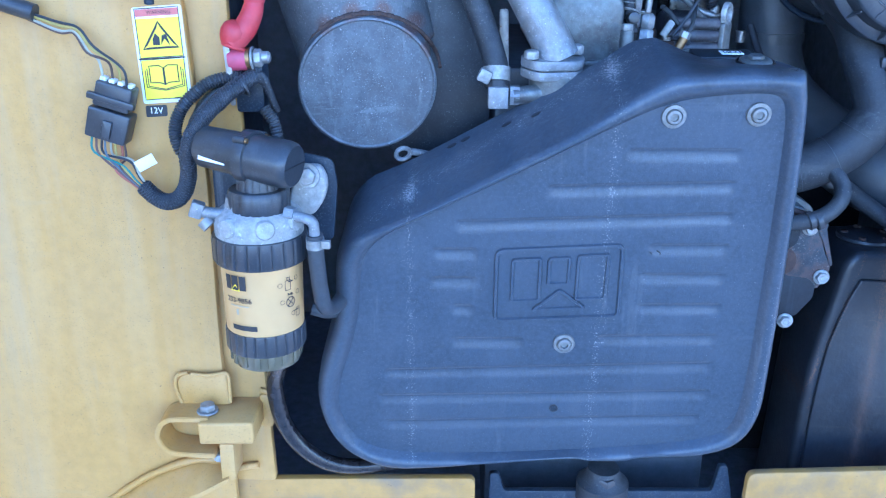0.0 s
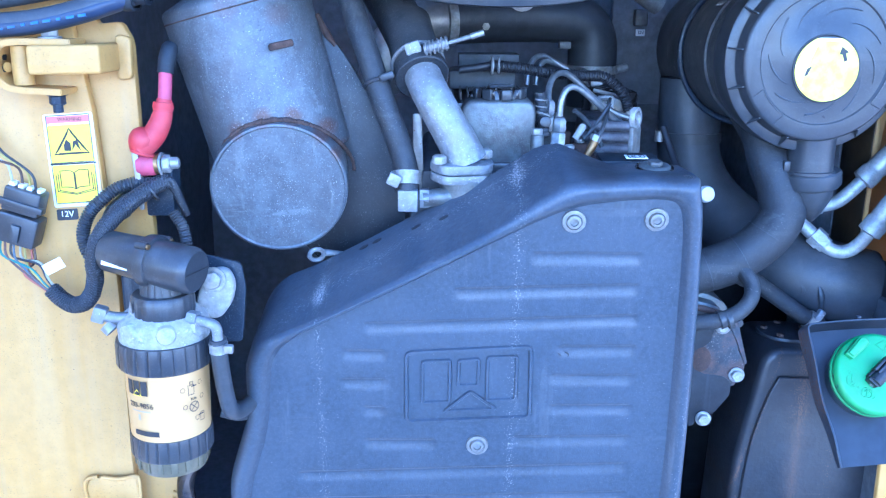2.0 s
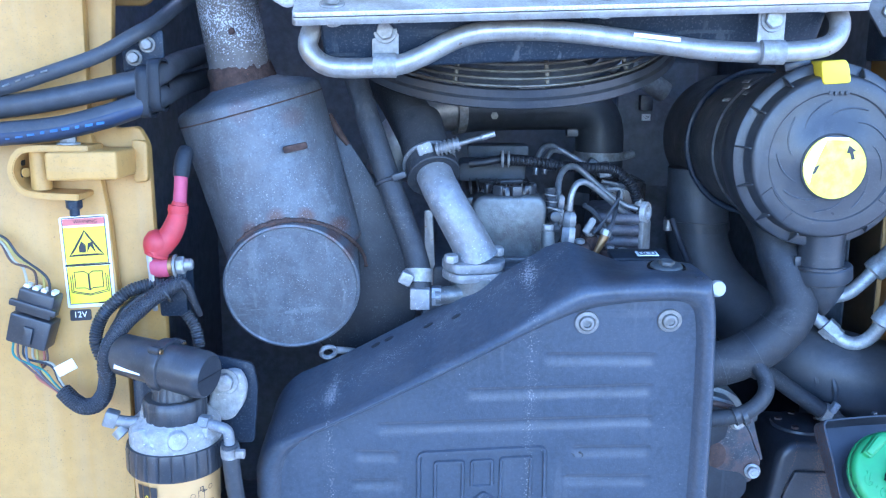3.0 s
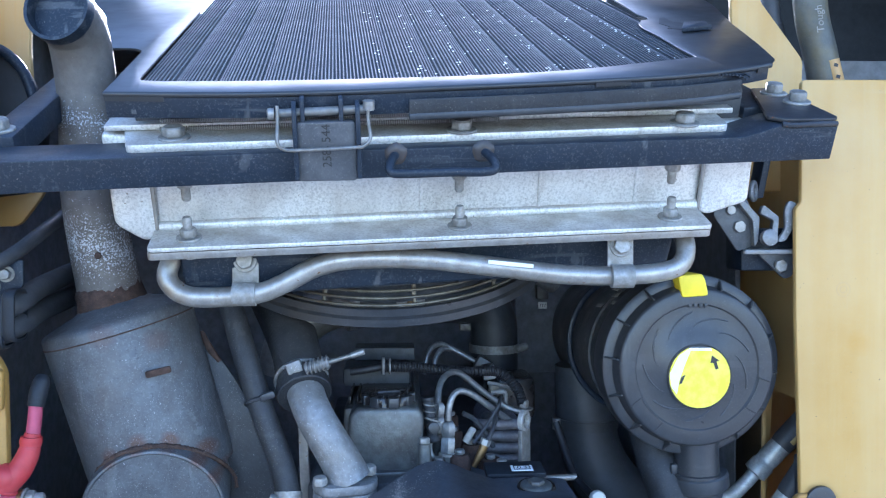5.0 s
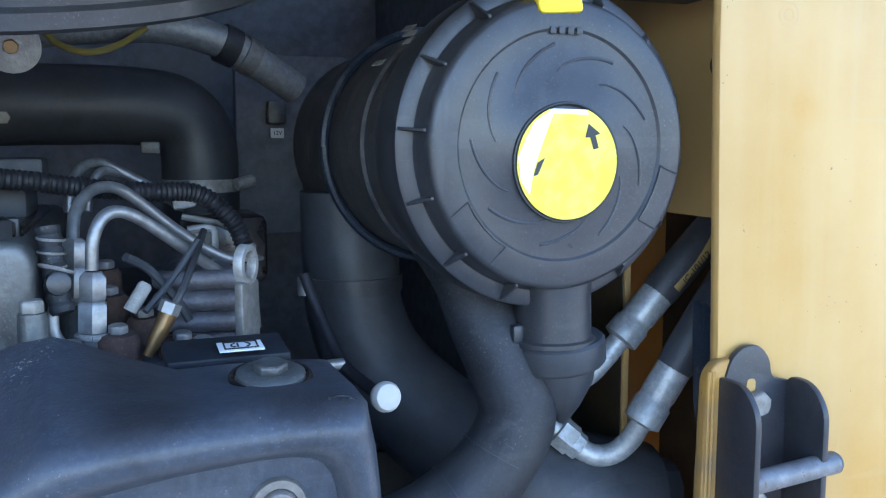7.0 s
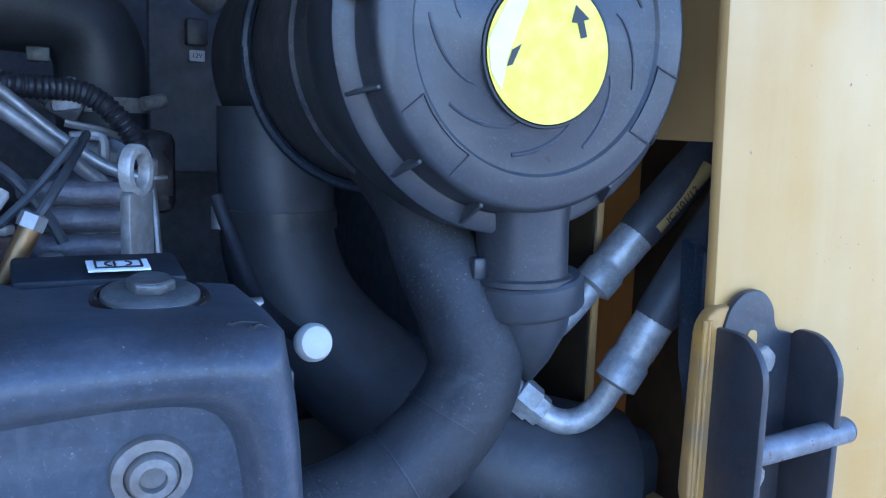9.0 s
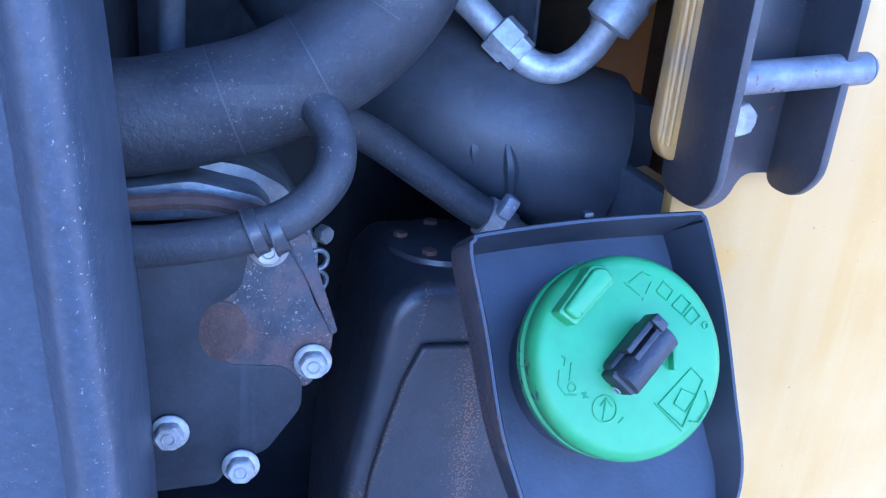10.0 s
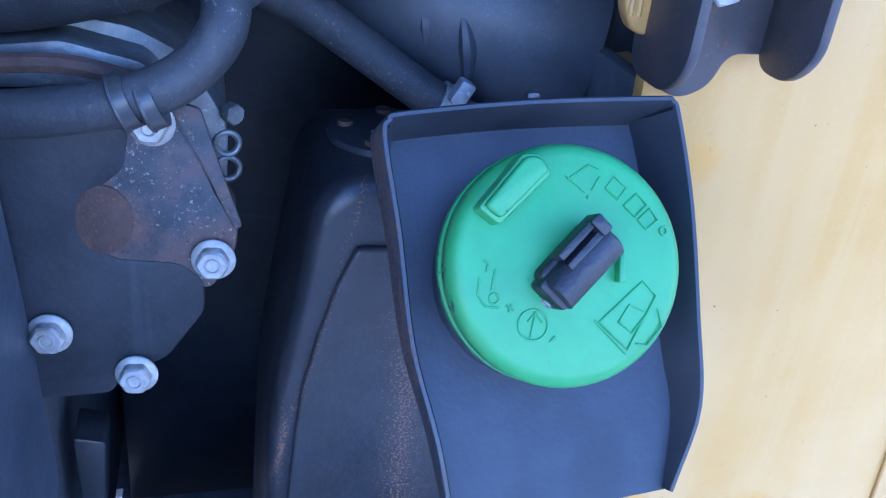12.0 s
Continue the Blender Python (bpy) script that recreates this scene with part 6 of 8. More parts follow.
part("corrugated_sleeve", tube([(-0.254, 0.850, 1.287), (-0.266, 0.850, 1.298), (-0.270, 0.851, 1.318), (-0.262, 0.852, 1.340), (-0.247, 0.856, 1.356), (-0.232, 0.862, 1.366), (-0.212, 0.868, 1.370), (-0.195, 0.872, 1.368)], 0.0065, 12, 24, wave=lambda s: 1 + 0.11 * math.sin(s * 2100)), PLASTIC, loom)
part("corrugated_sleeve", tube([(-0.180, 0.865, 1.34), (-0.170, 0.862, 1.325), (-0.166, 0.86, 1.305)], 0.006, 12, 24, wave=lambda s: 1 + 0.11 * math.sin(s * 2100)), PLASTIC, loom)
for k_ in range(4):
    part("spliced_wire", tube([(-0.205 + 0.002 * k_, 0.862 + 0.003 * k_, 1.362), (-0.190 + 0.003 * k_, 0.866, 1.368 + 0.002 * k_), (-0.180 + 0.002 * k_, 0.872, 1.366 - 0.005 * k_), (-0.176 + 0.002 * k_, 0.880, 1.352 - 0.006 * k_)], 0.0038, 10, 4), BRAID, loom)
part("tie", torus((-0.200, 0.862, 1.362), (0.8, 0.5, 0.6), 0.0105, 0.0018, 20, 6), PLASTIC, loom)
part("clip_block", block((-0.240, 0.876, 1.338), (0.018, 0.016, 0.02), 0.004, (0, -20, 0)), PLASTIC, loom)
part("inner_sleeve", tube([(-0.262, 0.862, 1.300), (-0.252, 0.862, 1.325), (-0.240, 0.866, 1.345), (-0.222, 0.870, 1.358), (-0.200, 0.876, 1.360)], 0.006, 12, 8, wave=lambda s: 1 + 0.06 * math.sin(s * 2400)), BRAID, loom)

# ---- hydraulic hoses past the post ----
HOSES = (("steering_hose", [(-0.60, 0.855, 1.505), (-0.45, 0.855, 1.545), (-0.348, 0.855, 1.569), (-0.300, 0.857, 1.584), (-0.251, 0.862, 1.602), (-0.222, 0.872, 1.620), (-0.206, 0.895, 1.634), (-0.200, 0.95, 1.655), (-0.20, 1.10, 1.70)], 0.0074, None, "thin black hydraulic hose with white print"),
         ("return_hose", [(-0.62, 0.86, 1.52), (-0.45, 0.86, 1.540), (-0.350, 0.860, 1.551), (-0.294, 0.862, 1.560), (-0.239, 0.866, 1.572), (-0.210, 0.872, 1.579), (-0.199, 0.890, 1.586), (-0.202, 0.95, 1.596), (-0.21, 1.10, 1.61)], 0.0114, None, "thick black hydraulic hose"),
         ("pressure_hose", [(-0.62, 0.852, 1.505), (-0.45, 0.852, 1.515), (-0.348, 0.852, 1.525), (-0.293, 0.854, 1.531), (-0.245, 0.858, 1.543), (-0.212, 0.866, 1.555), (-0.201, 0.888, 1.562), (-0.204, 0.95, 1.570), (-0.21, 1.10, 1.58)], 0.0118, BANDBLUE, "black hydraulic hose with a blue printed band"))
for name, pts, r, ink, label in HOSES:
    h = thing(name, pts[2], label, "hose", "hoses past the door post")
    part("hose", tube(pts, r, 18, 6), RUBBER, h)
    if ink:
        part("printed_band", tube([q + Vector((0, -0.0040, -0.0023)) for q in spline(pts, 6)[6:32]], 0.0083, 16, 1), ink, h, "blue printed band")
        for i in range(9):
            q = Vector((-0.338 + i * 0.0115, 0.8408, 1.5215 + i * 0.0019))
            part("print_bar", block(q, (0.0075 if i % 3 else 0.004, 0.001, 0.0028), 0.0002, (-25, -9, 4)), BLUEINK, h)
    elif r < 0.012:
        for x, z, w in ((-0.347, 1.5698, 0.005), (-0.338, 1.5725, 0.008), (-0.326, 1.577, 0.006), (-0.314, 1.581, 0.009), (-0.300, 1.5858, 0.007)):
            part("print_bar", block((x, 0.8475, z), (w, 0.001, 0.0018), 0.0002, (-15, -17, 0)), CHALK, h)
hc = thing("hose_clamp_plate", (-0.20, 0.885, 1.56), "black hose clamp strap with two plated bolts", "clamp")
for cx, cz, hh_ in ((-0.209, 1.567, 0.0255), (-0.197, 1.5735, 0.0255)):
    oval = rounded([(-0.0165, -hh_), (0.0165, -hh_), (0.0165, hh_), (-0.0165, hh_)], 0.012, 8)
    cm_ = Matrix(((0, 0, 1, cx), (1, 0, 0, 0.872), (0, 1, 0, cz), (0, 0, 0, 1)))
    st_ = part("strap", ring_loft(oval, [(0.0025, -0.0055), (0.0, -0.0055), (-0.0008, -0.0045), (-0.0008, 0.0045), (0.0, 0.0055), (0.0025, 0.0055)], cm_, False), COVERBLACK, hc, "black hose strap")
    part("liner_rim", ring_loft(oval, [(0.0034, -0.0066), (0.0004, -0.0066), (0.0004, -0.0056), (0.0034, -0.0056)], cm_, False), DIRTY_RUBBER, st_, "dusty rubber liner edge")
part("plate", prism(rounded([(-0.238, 1.585), (-0.196, 1.600), (-0.196, 1.628), (-0.238, 1.612)], 0.004), 0, 0.005, front(0.893), 0.001), BLACK, hc)
bolt(hc, (-0.226, 0.888, 1.600), (0.2, -1, 0), 0.0058, WASHER, 0.010, 0.0082)
bolt(hc, (-0.212, 0.888, 1.613), (0.2, -1, 0), 0.0058, WASHER, 0.010, 0.0082)

# ---- engine ----
eng = thing("engine", (0.16, 1.2, 0.67), "small diesel engine with a cast valve cover", "engine")
part("block", prism(rounded([(0.06, 0.70), (0.36, 0.70), (0.36, 1.34), (0.06, 1.34)], 0.02), -0.55, 0, front(1.00), 0.01), DARK, eng, "grimy dark engine block")
part("cylinder_head", prism(rounded([(0.075, 1.335), (0.345, 1.335), (0.345, 1.366), (0.075, 1.366)], 0.006), -0.50, 0, front(0.985), 0.004), DARK, eng)
vc = part("valve_cover", prism(rounded([(0.118, 1.364), (0.206, 1.364), (0.209, 1.434), (0.202, 1.4455), (0.130, 1.4455), (0.120, 1.435)], 0.009), -0.34, 0, front(1.015), 0.009, 4), CASTDARK, eng, "cast aluminium valve cover, oil-stained")
part("cover_flange", prism(rounded([(0.118, 1.362), (0.216, 1.364), (0.216, 1.373), (0.118, 1.371)], 0.003), -0.35, 0.006, front(1.012), 0.002), CASTDARK, vc)
part("cover_step", prism(rounded([(0.110, 1.37), (0.134, 1.37), (0.134, 1.4385), (0.113, 1.4385)], 0.005), -0.34, -0.02, front(1.03), 0.004), CASTDARK, vc)
for i in range(5):
    part("cover_rib", block((0.120 + 0.009 * i, 1.165, 1.4455), (0.0028, 0.21, 0.010), 0.0012), OILY, vc)
part("cover_top", block((0.165, 1.17, 1.4445), (0.070, 0.24, 0.010), 0.004), OILY, vc)
part("breather", block((0.150, 1.19, 1.458), (0.090, 0.08, 0.026), 0.006), DARK, vc, "dark grey breather box")
part("breather_lid", block((0.160, 1.225, 1.481), (0.084, 0.05, 0.018), 0.003), DARK, vc)
oc = part("oil_cap", lathe([(0.0, 1.438), (0.028, 1.438), (0.0305, 1.440), (0.0305, 1.4475), (0.029, 1.4495), (0.020, 1.450), (0.019, 1.4512), (0.0, 1.4512)], (0.167, 1.045, 0.0065), (0, 0, 1), 72, wobble=lambda a, h: 1.0 if (math.sin(a * 8) > -0.35 or h > 1.4504 or h < 1.4385) else 0.90), OILY, eng, "black notched oil filler cap")
for i in range(8):
    a = radians(45 * i + 12)
    part("cap_lug", prism(rounded([(-0.0035, -0.0072), (0.0035, -0.0060), (0.0035, 0.0060), (-0.0035, 0.0072)], 0.0015), 1.438, 1.4500, pose(0.167 + 0.0285 * math.cos(a), 1.045 + 0.0285 * math.sin(a), 0.0065, 0, 0, 45 * i + 12), 0.0012), PLASTIC, oc)
part("cap_grip", block((0.167, 1.045, 1.4590), (0.030, 0.007, 0.004), 0.002, (0, 0, 20)), PLASTIC, oc)
part("cap_mark", block((0.158, 1.10, 1.451), (0.010, 0.008, 0.0006), 0.0001, (0, 0, 10)), PAPER, eng, "small white mark")
boss = part("bolt_boss", lathe([(0.010, 1.36), (0.0088, 1.372), (0.0078, 1.404), (0.0074, 1.408), (0, 1.408)], (0.2085, 0.993, 0), (0, 0, 1), 20), CASTDARK, eng)
bolt(boss, (0.2085, 0.993, 1.408), (0, 0, 1), 0.0068, ZINC, 0.007)
part("support_strip", prism(rounded([(0.066, 1.34), (0.078, 1.34), (0.074, 1.43), (0.064, 1.43)], 0.003), 0, 0.004, front(1.0), 0.001), STEEL, eng)
# thermostat housing and coolant elbow
elb = thing("coolant_elbow", (0.12, 0.94, 1.33), "cast aluminium coolant elbow with a bolted flange", "pipe fitting")
part("elbow_pipe", tube([(0.070, 0.975, 1.490), (0.079, 0.955, 1.470), (0.089, 0.942, 1.452), (0.104, 0.938, 1.426), (0.117, 0.938, 1.403), (0.124, 0.939, 1.385)], [0.0205, 0.0205, 0.0205, 0.021, 0.022, 0.025], 28, 6), CAST, elb)
fm = basis((0.121, 0.938, 1.372), (0.05, -0.1, 1)) @ pose(0, 0, 0, 0, 0, 112)
fo = rounded([(-0.030, -0.021), (0.022, -0.024), (0.037, -0.006), (0.033, 0.020), (-0.024, 0.024), (-0.037, 0.008)], 0.012)
part("upper_flange", prism(fo, 0.003, 0.014, fm, 0.002), CAST, elb)
part("lower_flange", prism([(x * 0.98, y * 0.98) for x, y in fo], -0.008, 0.0022, fm, 0.002), CAST, elb)
part("housing", lathe([(0.0, 1.30), (0.026, 1.30), (0.028, 1.365), (0, 1.365)], (0.124, 0.945, 0), (0.0, 0, 1), 28), CASTDARK, elb)
bolt(elb, (0.096, 0.916, 1.386), (0, -0.1, 1), 0.0082, ZINC, 0.008)
bolt(elb, (0.147, 0.946, 1.388), (0, -0.1, 1), 0.0080, ZINC, 0.009)
bolt(elb, (0.149, 0.922, 1.357), (0.5, -1, 0), 0.0078, STEEL, 0.008)
part("side_port", tube([(0.118, 0.935, 1.348), (0.092, 0.927, 1.346), (0.078, 0.925, 1.345)], 0.010, 16, 3), CASTDARK, elb)
part("hex_adapter", lathe([(0.0115, 0), (0.0115, 0.010), (0, 0.010)], (0.085, 0.926, 1.3455), (-1, 0, 0), 6), CAST, elb)
part("adapter_block", block((0.062, 0.924, 1.344), (0.022, 0.022, 0.024), 0.002), CAST, elb, "square brass-grey elbow block")
part("coupling", tube([(0.056, 1.025, 1.530), (0.066, 0.990, 1.500), (0.0745, 0.962, 1.478)], 0.0275, 30, 5), DIRTY_RUBBER, elb, "rubber coupling")
cax = (Vector((0.0745, 0.962, 1.478)) - Vector((0.066, 0.990, 1.500))).normalized()
cl = part("toothed_clamp", lathe([(0.0285, -0.007), (0.0298, -0.006), (0.0298, 0.006), (0.0285, 0.007), (0.021, 0.004)], (0.0745, 0.962, 1.478), cax, 120, wobble=lambda a, h: 1.0 + 0.018 * (math.sin(a * 40) > 0)), DIRTY_RUBBER, elb, "toothed hose clamp")
part("clamp_band", torus((0.070, 0.976, 1.489), cax, 0.0285, 0.0025, 40, 8), CAST, cl)
part("clamp_lug", block((0.066, 0.948, 1.506), (0.018, 0.010, 0.014), 0.003, (0, -20, 0)), CAST, cl)
part("clamp_spring", tube([(0.078, 0.945, 1.505), (0.104, 0.943, 1.512)], 0.0054, 14, 30, wave=lambda s: 1 + 0.2 * math.sin(s * 1250)), CAST, cl, "clamp screw with a coil spring")
part("clamp_screw", tube([(0.104, 0.943, 1.512), (0.138, 0.941, 1.522)], 0.0026, 10, 1), WASHER, cl)
part("clamp_end", tube([(0.128, 0.941, 1.519), (0.142, 0.941, 1.5235)], 0.0034, 10, 1), STEEL, cl)
part("spring_helix", tube([(0.078 + 0.026 * i / 60, 0.945 + 0.0074 * math.cos(i * 0.63), 1.505 + 0.007 * i / 60 + 0.0074 * math.sin(i * 0.63)) for i in range(61)], 0.0012, 6, 1), CAST, cl)
rp = thing("radiator_hose", (0.02, 1.05, 1.5), "dusty rubber radiator hose rising behind the muffler", "hose")
part("hose", tube([(0.072, 0.968, 1.484), (0.062, 1.00, 1.510), (0.040, 1.05, 1.545), (0.010, 1.10, 1.59), (-0.02, 1.13, 1.66), (-0.03, 1.15, 1.74)], 0.0265, 24, 6), DIRTY_RUBBER, rp)
hh = thing("heater_hose", (0.06, 0.94, 1.36), "black rubber heater hose with a worm clamp", "hose")
part("hose", tube([(0.060, 0.930, 1.352), (0.060, 0.936, 1.372), (0.050, 0.945, 1.405), (0.036, 0.952, 1.440), (0.018, 0.965, 1.490), (-0.002, 0.985, 1.545), (-0.02, 1.02, 1.60), (-0.03, 1.06, 1.70)], 0.0135, 18, 6), DIRTY_RUBBER, hh)
part("worm_clamp", tube([(0.060, 0.930, 1.360), (0.060, 0.934, 1.374)], 0.0152, 24, 2), ZINC, hh, "plated worm clamp")
part("clamp_housing", block((0.047, 0.918, 1.367), (0.014, 0.012, 0.014), 0.002, (0, 25, 0)), ZINC, hh)
part("tie", torus((0.026, 0.959, 1.468), (-0.3, 0.3, 0.9), 0.0148, 0.0025, 24, 6), PLASTIC, hh, "black cable tie")
part("tie_head", block((0.038, 0.944, 1.476), (0.016, 0.01, 0.008), 0.002, (0, -20, 0)), PLASTIC, hh)
bp = thing("muffler_bracket", (0.0, 1.0, 1.33), "dark steel muffler bracket plate", "bracket")
SHIELD = surface("smoked_shield_steel", (0.02, 0.023, 0.029), 0.45, metal=0.2, vary=0.25, grain=40, bump=0.12, film=(0.032, 0.032, 0.035), film_amount=0.5, film_scale=14, spots=(0.26, 0.26, 0.27), spot_amount=0.02, spot_scale=260, scuff=(0.08, 0.078, 0.075), scuff_amount=0.3, speck=0.5, speck_tone=(0.22, 0.22, 0.22))
part("plate", prism(rounded([(-0.045, 1.541), (-0.006, 1.484), (0.013, 1.451), (0.034, 1.418), (0.047, 1.372), (0.056, 1.313), (0.045, 1.262), (-0.05, 1.255), (-0.09, 1.30), (-0.09, 1.541)], 0.006), 0, 0.004, front(1.0), 0.001), SHIELD, bp)
part("edge_flange", tube([(-0.045, 0.996, 1.540), (-0.034, 0.994, 1.520), (-0.024, 0.996, 1.506)], [0.0030, 0.0042, 0.0026], 10, 5), RUSTY, bp, "rusted edge")

# injection pump, injector lines
def line_of(pts, r, mat=ZINC, label=""):
    return part("fuel_line", tube(pts, r, 12, 6), mat, eng, label)


LINE = surface("dull_steel_line", (0.30, 0.305, 0.31), 0.40, metal=0.65, vary=0.2, grain=150, bump=0.08, film=(0.16, 0.15, 0.14), film_amount=0.5, film_scale=40)
line_of([(0.2385, 1.034, 1.425), (0.240, 1.034, 1.443), (0.246, 1.038, 1.456), (0.256, 1.044, 1.459), (0.270, 1.052, 1.452), (0.295, 1.068, 1.432), (0.318, 1.085, 1.413), (0.336, 1.10, 1.402)], 0.0040, LINE, "bent steel injector line")
line_of([(0.2275, 1.060, 1.440), (0.229, 1.070, 1.456), (0.236, 1.085, 1.468), (0.248, 1.10, 1.472), (0.262, 1.11, 1.466), (0.290, 1.12, 1.442), (0.318, 1.125, 1.422), (0.340, 1.125, 1.414)], 0.0040, LINE, "bent steel injector line")
line_of([(0.216, 1.24, 1.445), (0.219, 1.245, 1.468), (0.228, 1.255, 1.482), (0.241, 1.265, 1.485), (0.256, 1.27, 1.478), (0.285, 1.27, 1.462), (0.306, 1.265, 1.452)], 0.0040, LINE, "bent steel injector line")
line_of([(0.230, 1.25, 1.445), (0.233, 1.255, 1.466), (0.243, 1.262, 1.478), (0.256, 1.27, 1.476)], 0.0038, LINE)
part("line_clamp", block((0.302, 1.255, 1.456), (0.024, 0.018, 0.020), 0.004, (0, 30, 0)), CASTDARK, eng)
for x, y, z, r in ((0.2380, 1.034, 1.400, 0.0092), (0.2275, 1.060, 1.418, 0.0085)):
    n = part("injector_nut", lathe([(r * 0.8, -0.014), (r, -0.013), (r, 0.004), (r * 0.8, 0.006), (r * 0.95, 0.008), (r * 0.95, 0.020), (r * 0.6, 0.024), (0, 0.024)], (x, y, z), (0.05, 0, 1), 6), LINE, eng, "plated union nut")
    part("seal_washer", torus((x - 0.0005, y, z - 0.0155), (0.05, 0, 1), r * 0.95, 0.0022, 20, 8), CHALK, n, "pale sealing washer")
    part("injector_body", lathe([(r * 1.1, -0.045), (r * 1.1, -0.014), (0, -0.014)], (x, y, z), (0.05, 0, 1), 14), CASTDARK, n)
part("rubber_elbow", tube([(0.215, 1.04, 1.452), (0.217, 1.038, 1.432), (0.219, 1.034, 1.412), (0.222, 1.03, 1.40)], 0.007, 12, 8, wave=lambda s: 1 + 0.1 * math.sin(s * 900)), DIRTY_RUBBER, eng, "braided leak-off hose")
part("banjo_plug", lathe([(0.0, -0.010), (0.0065, -0.010), (0.0075, 0.0), (0.0068, 0.006), (0.0045, 0.007), (0.0, 0.006)], (0.220, 1.026, 1.419), (0.15, -0.9, 0.1), 18), PLASTIC, eng, "black plastic plug")
for z in (1.428, 1.436, 1.444):
    part("wire_clip", torus((0.2165, 1.039, z), (0.1, 0, 1), 0.0078, 0.0009, 16, 6), ZINC, eng)
part("spring_clip", torus((0.219, 1.031, 1.427), (0.3, 0.2, 1), 0.0098, 0.0012, 18, 6), ZINC, eng)
part("leak_tube", tube([(0.217, 1.035, 1.408), (0.216, 1.032, 1.39), (0.222, 1.03, 1.380), (0.232, 1.03, 1.378)], 0.0035, 10, 5), STEEL, eng)
for x, y, z, s in ((0.252, 1.03, 1.381, 0.026), (0.226, 1.02, 1.375, 0.022), (0.29, 1.04, 1.372, 0.03), (0.268, 1.06, 1.385, 0.022), (0.247, 1.075, 1.398, 0.024), (0.245, 1.10, 1.412, 0.02), (0.300, 1.01, 1.374, 0.022)):
    q = part("rusty_boss", lathe([(s * 0.55, -0.03), (s * 0.5, 0.002), (s * 0.4, 0.005), (0, 0.005)], (x, y, z), (0, -0.1, 1), 16), RUSTY, eng, "rust-brown cast boss")
    bolt(q, (x, y, z + 0.005), (0, -0.1, 1), 0.0062, STEEL, 0.005)
part("brass_banjo", tube([(0.268, 1.022, 1.372), (0.276, 1.024, 1.386), (0.282, 1.026, 1.398)], [0.0030, 0.0052, 0.0056], 10, 3), BRASS, eng, "brass sender")
part("sender_nut", lathe([(0.0066, -0.004), (0.0066, 0.003), (0.004, 0.004), (0.0, 0.004)], (0.2825, 1.0262, 1.4005), (0.35, 0.1, 0.8), 6), STEEL, eng)
part("sender_wire", tube([(0.282, 1.026, 1.398), (0.290, 1.03, 1.410), (0.300, 1.06, 1.425), (0.31, 1.1, 1.44)], 0.0025, 8, 5), RUBBER, eng)
part("solenoid", lathe([(0.0045, -0.009), (0.0045, 0.009), (0.003, 0.011), (0, 0.011)], (0.264, 1.04, 1.405), (0.5, 0.1, 0.8), 14), CHALK, eng, "pale plastic sender")
part("solenoid_cable", tube([(0.258, 1.05, 1.43), (0.272, 1.06, 1.42), (0.288, 1.06, 1.40), (0.296, 1.06, 1.385)], 0.003, 8, 5), RUBBER, eng)
PUMPCAST = surface("stained_pump_casting", (0.155, 0.150, 0.165), 0.55, metal=0.35, vary=0.3, grain=90, bump=0.3, bump_scale=400, film=(0.06, 0.05, 0.05), film_amount=0.6, film_scale=30, scuff=(0.28, 0.27, 0.28), scuff_amount=0.3)
pump = part("injection_pump", prism(rounded([(0.282, 1.33), (0.336, 1.33), (0.336, 1.404), (0.330, 1.414), (0.290, 1.414), (0.284, 1.404)], 0.005), -0.12, 0, front(1.088), 0.004), PUMPCAST, eng, "ribbed cast injection pump")
for i in range(4):
    part("pump_rib", tube([(0.280, 1.086, 1.366 + 0.0145 * i), (0.284, 1.079, 1.366 + 0.0145 * i), (0.330, 1.079, 1.365 + 0.0145 * i), (0.335, 1.086, 1.365 + 0.0145 * i)], 0.0066, 12, 2), PUMPCAST, pump)
part("pump_lead", tube([(0.268, 1.030, 1.398), (0.285, 1.045, 1.415), (0.303, 1.06, 1.438)], 0.0022, 8, 4), RUBBER, pump)
LEM = pose(0.330, 1.032, 0, 0, 0, 52)
LEF = LEM @ front(0.0)
eye_plate = part("lifting_eye", prism(rounded([(-0.0105, 1.352), (0.0105, 1.352), (0.0105, 1.414), (-0.0105, 1.414)], 0.003), -0.003, 0.003, LEF, 0.001), WASHER, eng, "plated lifting eye")
part("eye_ring", ring_loft([(0.0112 * math.cos(a), 1.424 + 0.0135 * math.sin(a)) for a in (2 * math.pi * k / 32 for k in range(32))], [(0.0, -0.003), (0.0, 0.002), (0.0008, 0.003), (0.0042, 0.003), (0.0050, 0.002), (0.0050, -0.003)], LEF, False), ZINC, eye_plate)
bolt(eng, (0.346, 1.15, 1.412), (0, 0, 1), 0.0075, ZINC, 0.010, 0.013)
part("throttle_bracket", tube([(0.302, 1.14, 1.437), (0.318, 1.14, 1.438), (0.321, 1.14, 1.430), (0.320, 1.14, 1.400)], 0.0032, 8, 3), ZINC, eng)
part("throttle_rod", tube([(0.300, 1.17, 1.445), (0.330, 1.17, 1.438), (0.346, 1.16, 1.425), (0.350, 1.15, 1.40), (0.352, 1.14, 1.36)], 0.0026, 8, 6), STEEL, eng)
part("stop_lever", tube([(0.345, 1.13, 1.409), (0.338, 1.12, 1.402), (0.326, 1.12, 1.404)], 0.004, 8, 3), ZINC, eng)
part("rear_cover", block((0.34, 1.27, 1.41), (0.07, 0.08, 0.06), 0.008), OILY, eng)
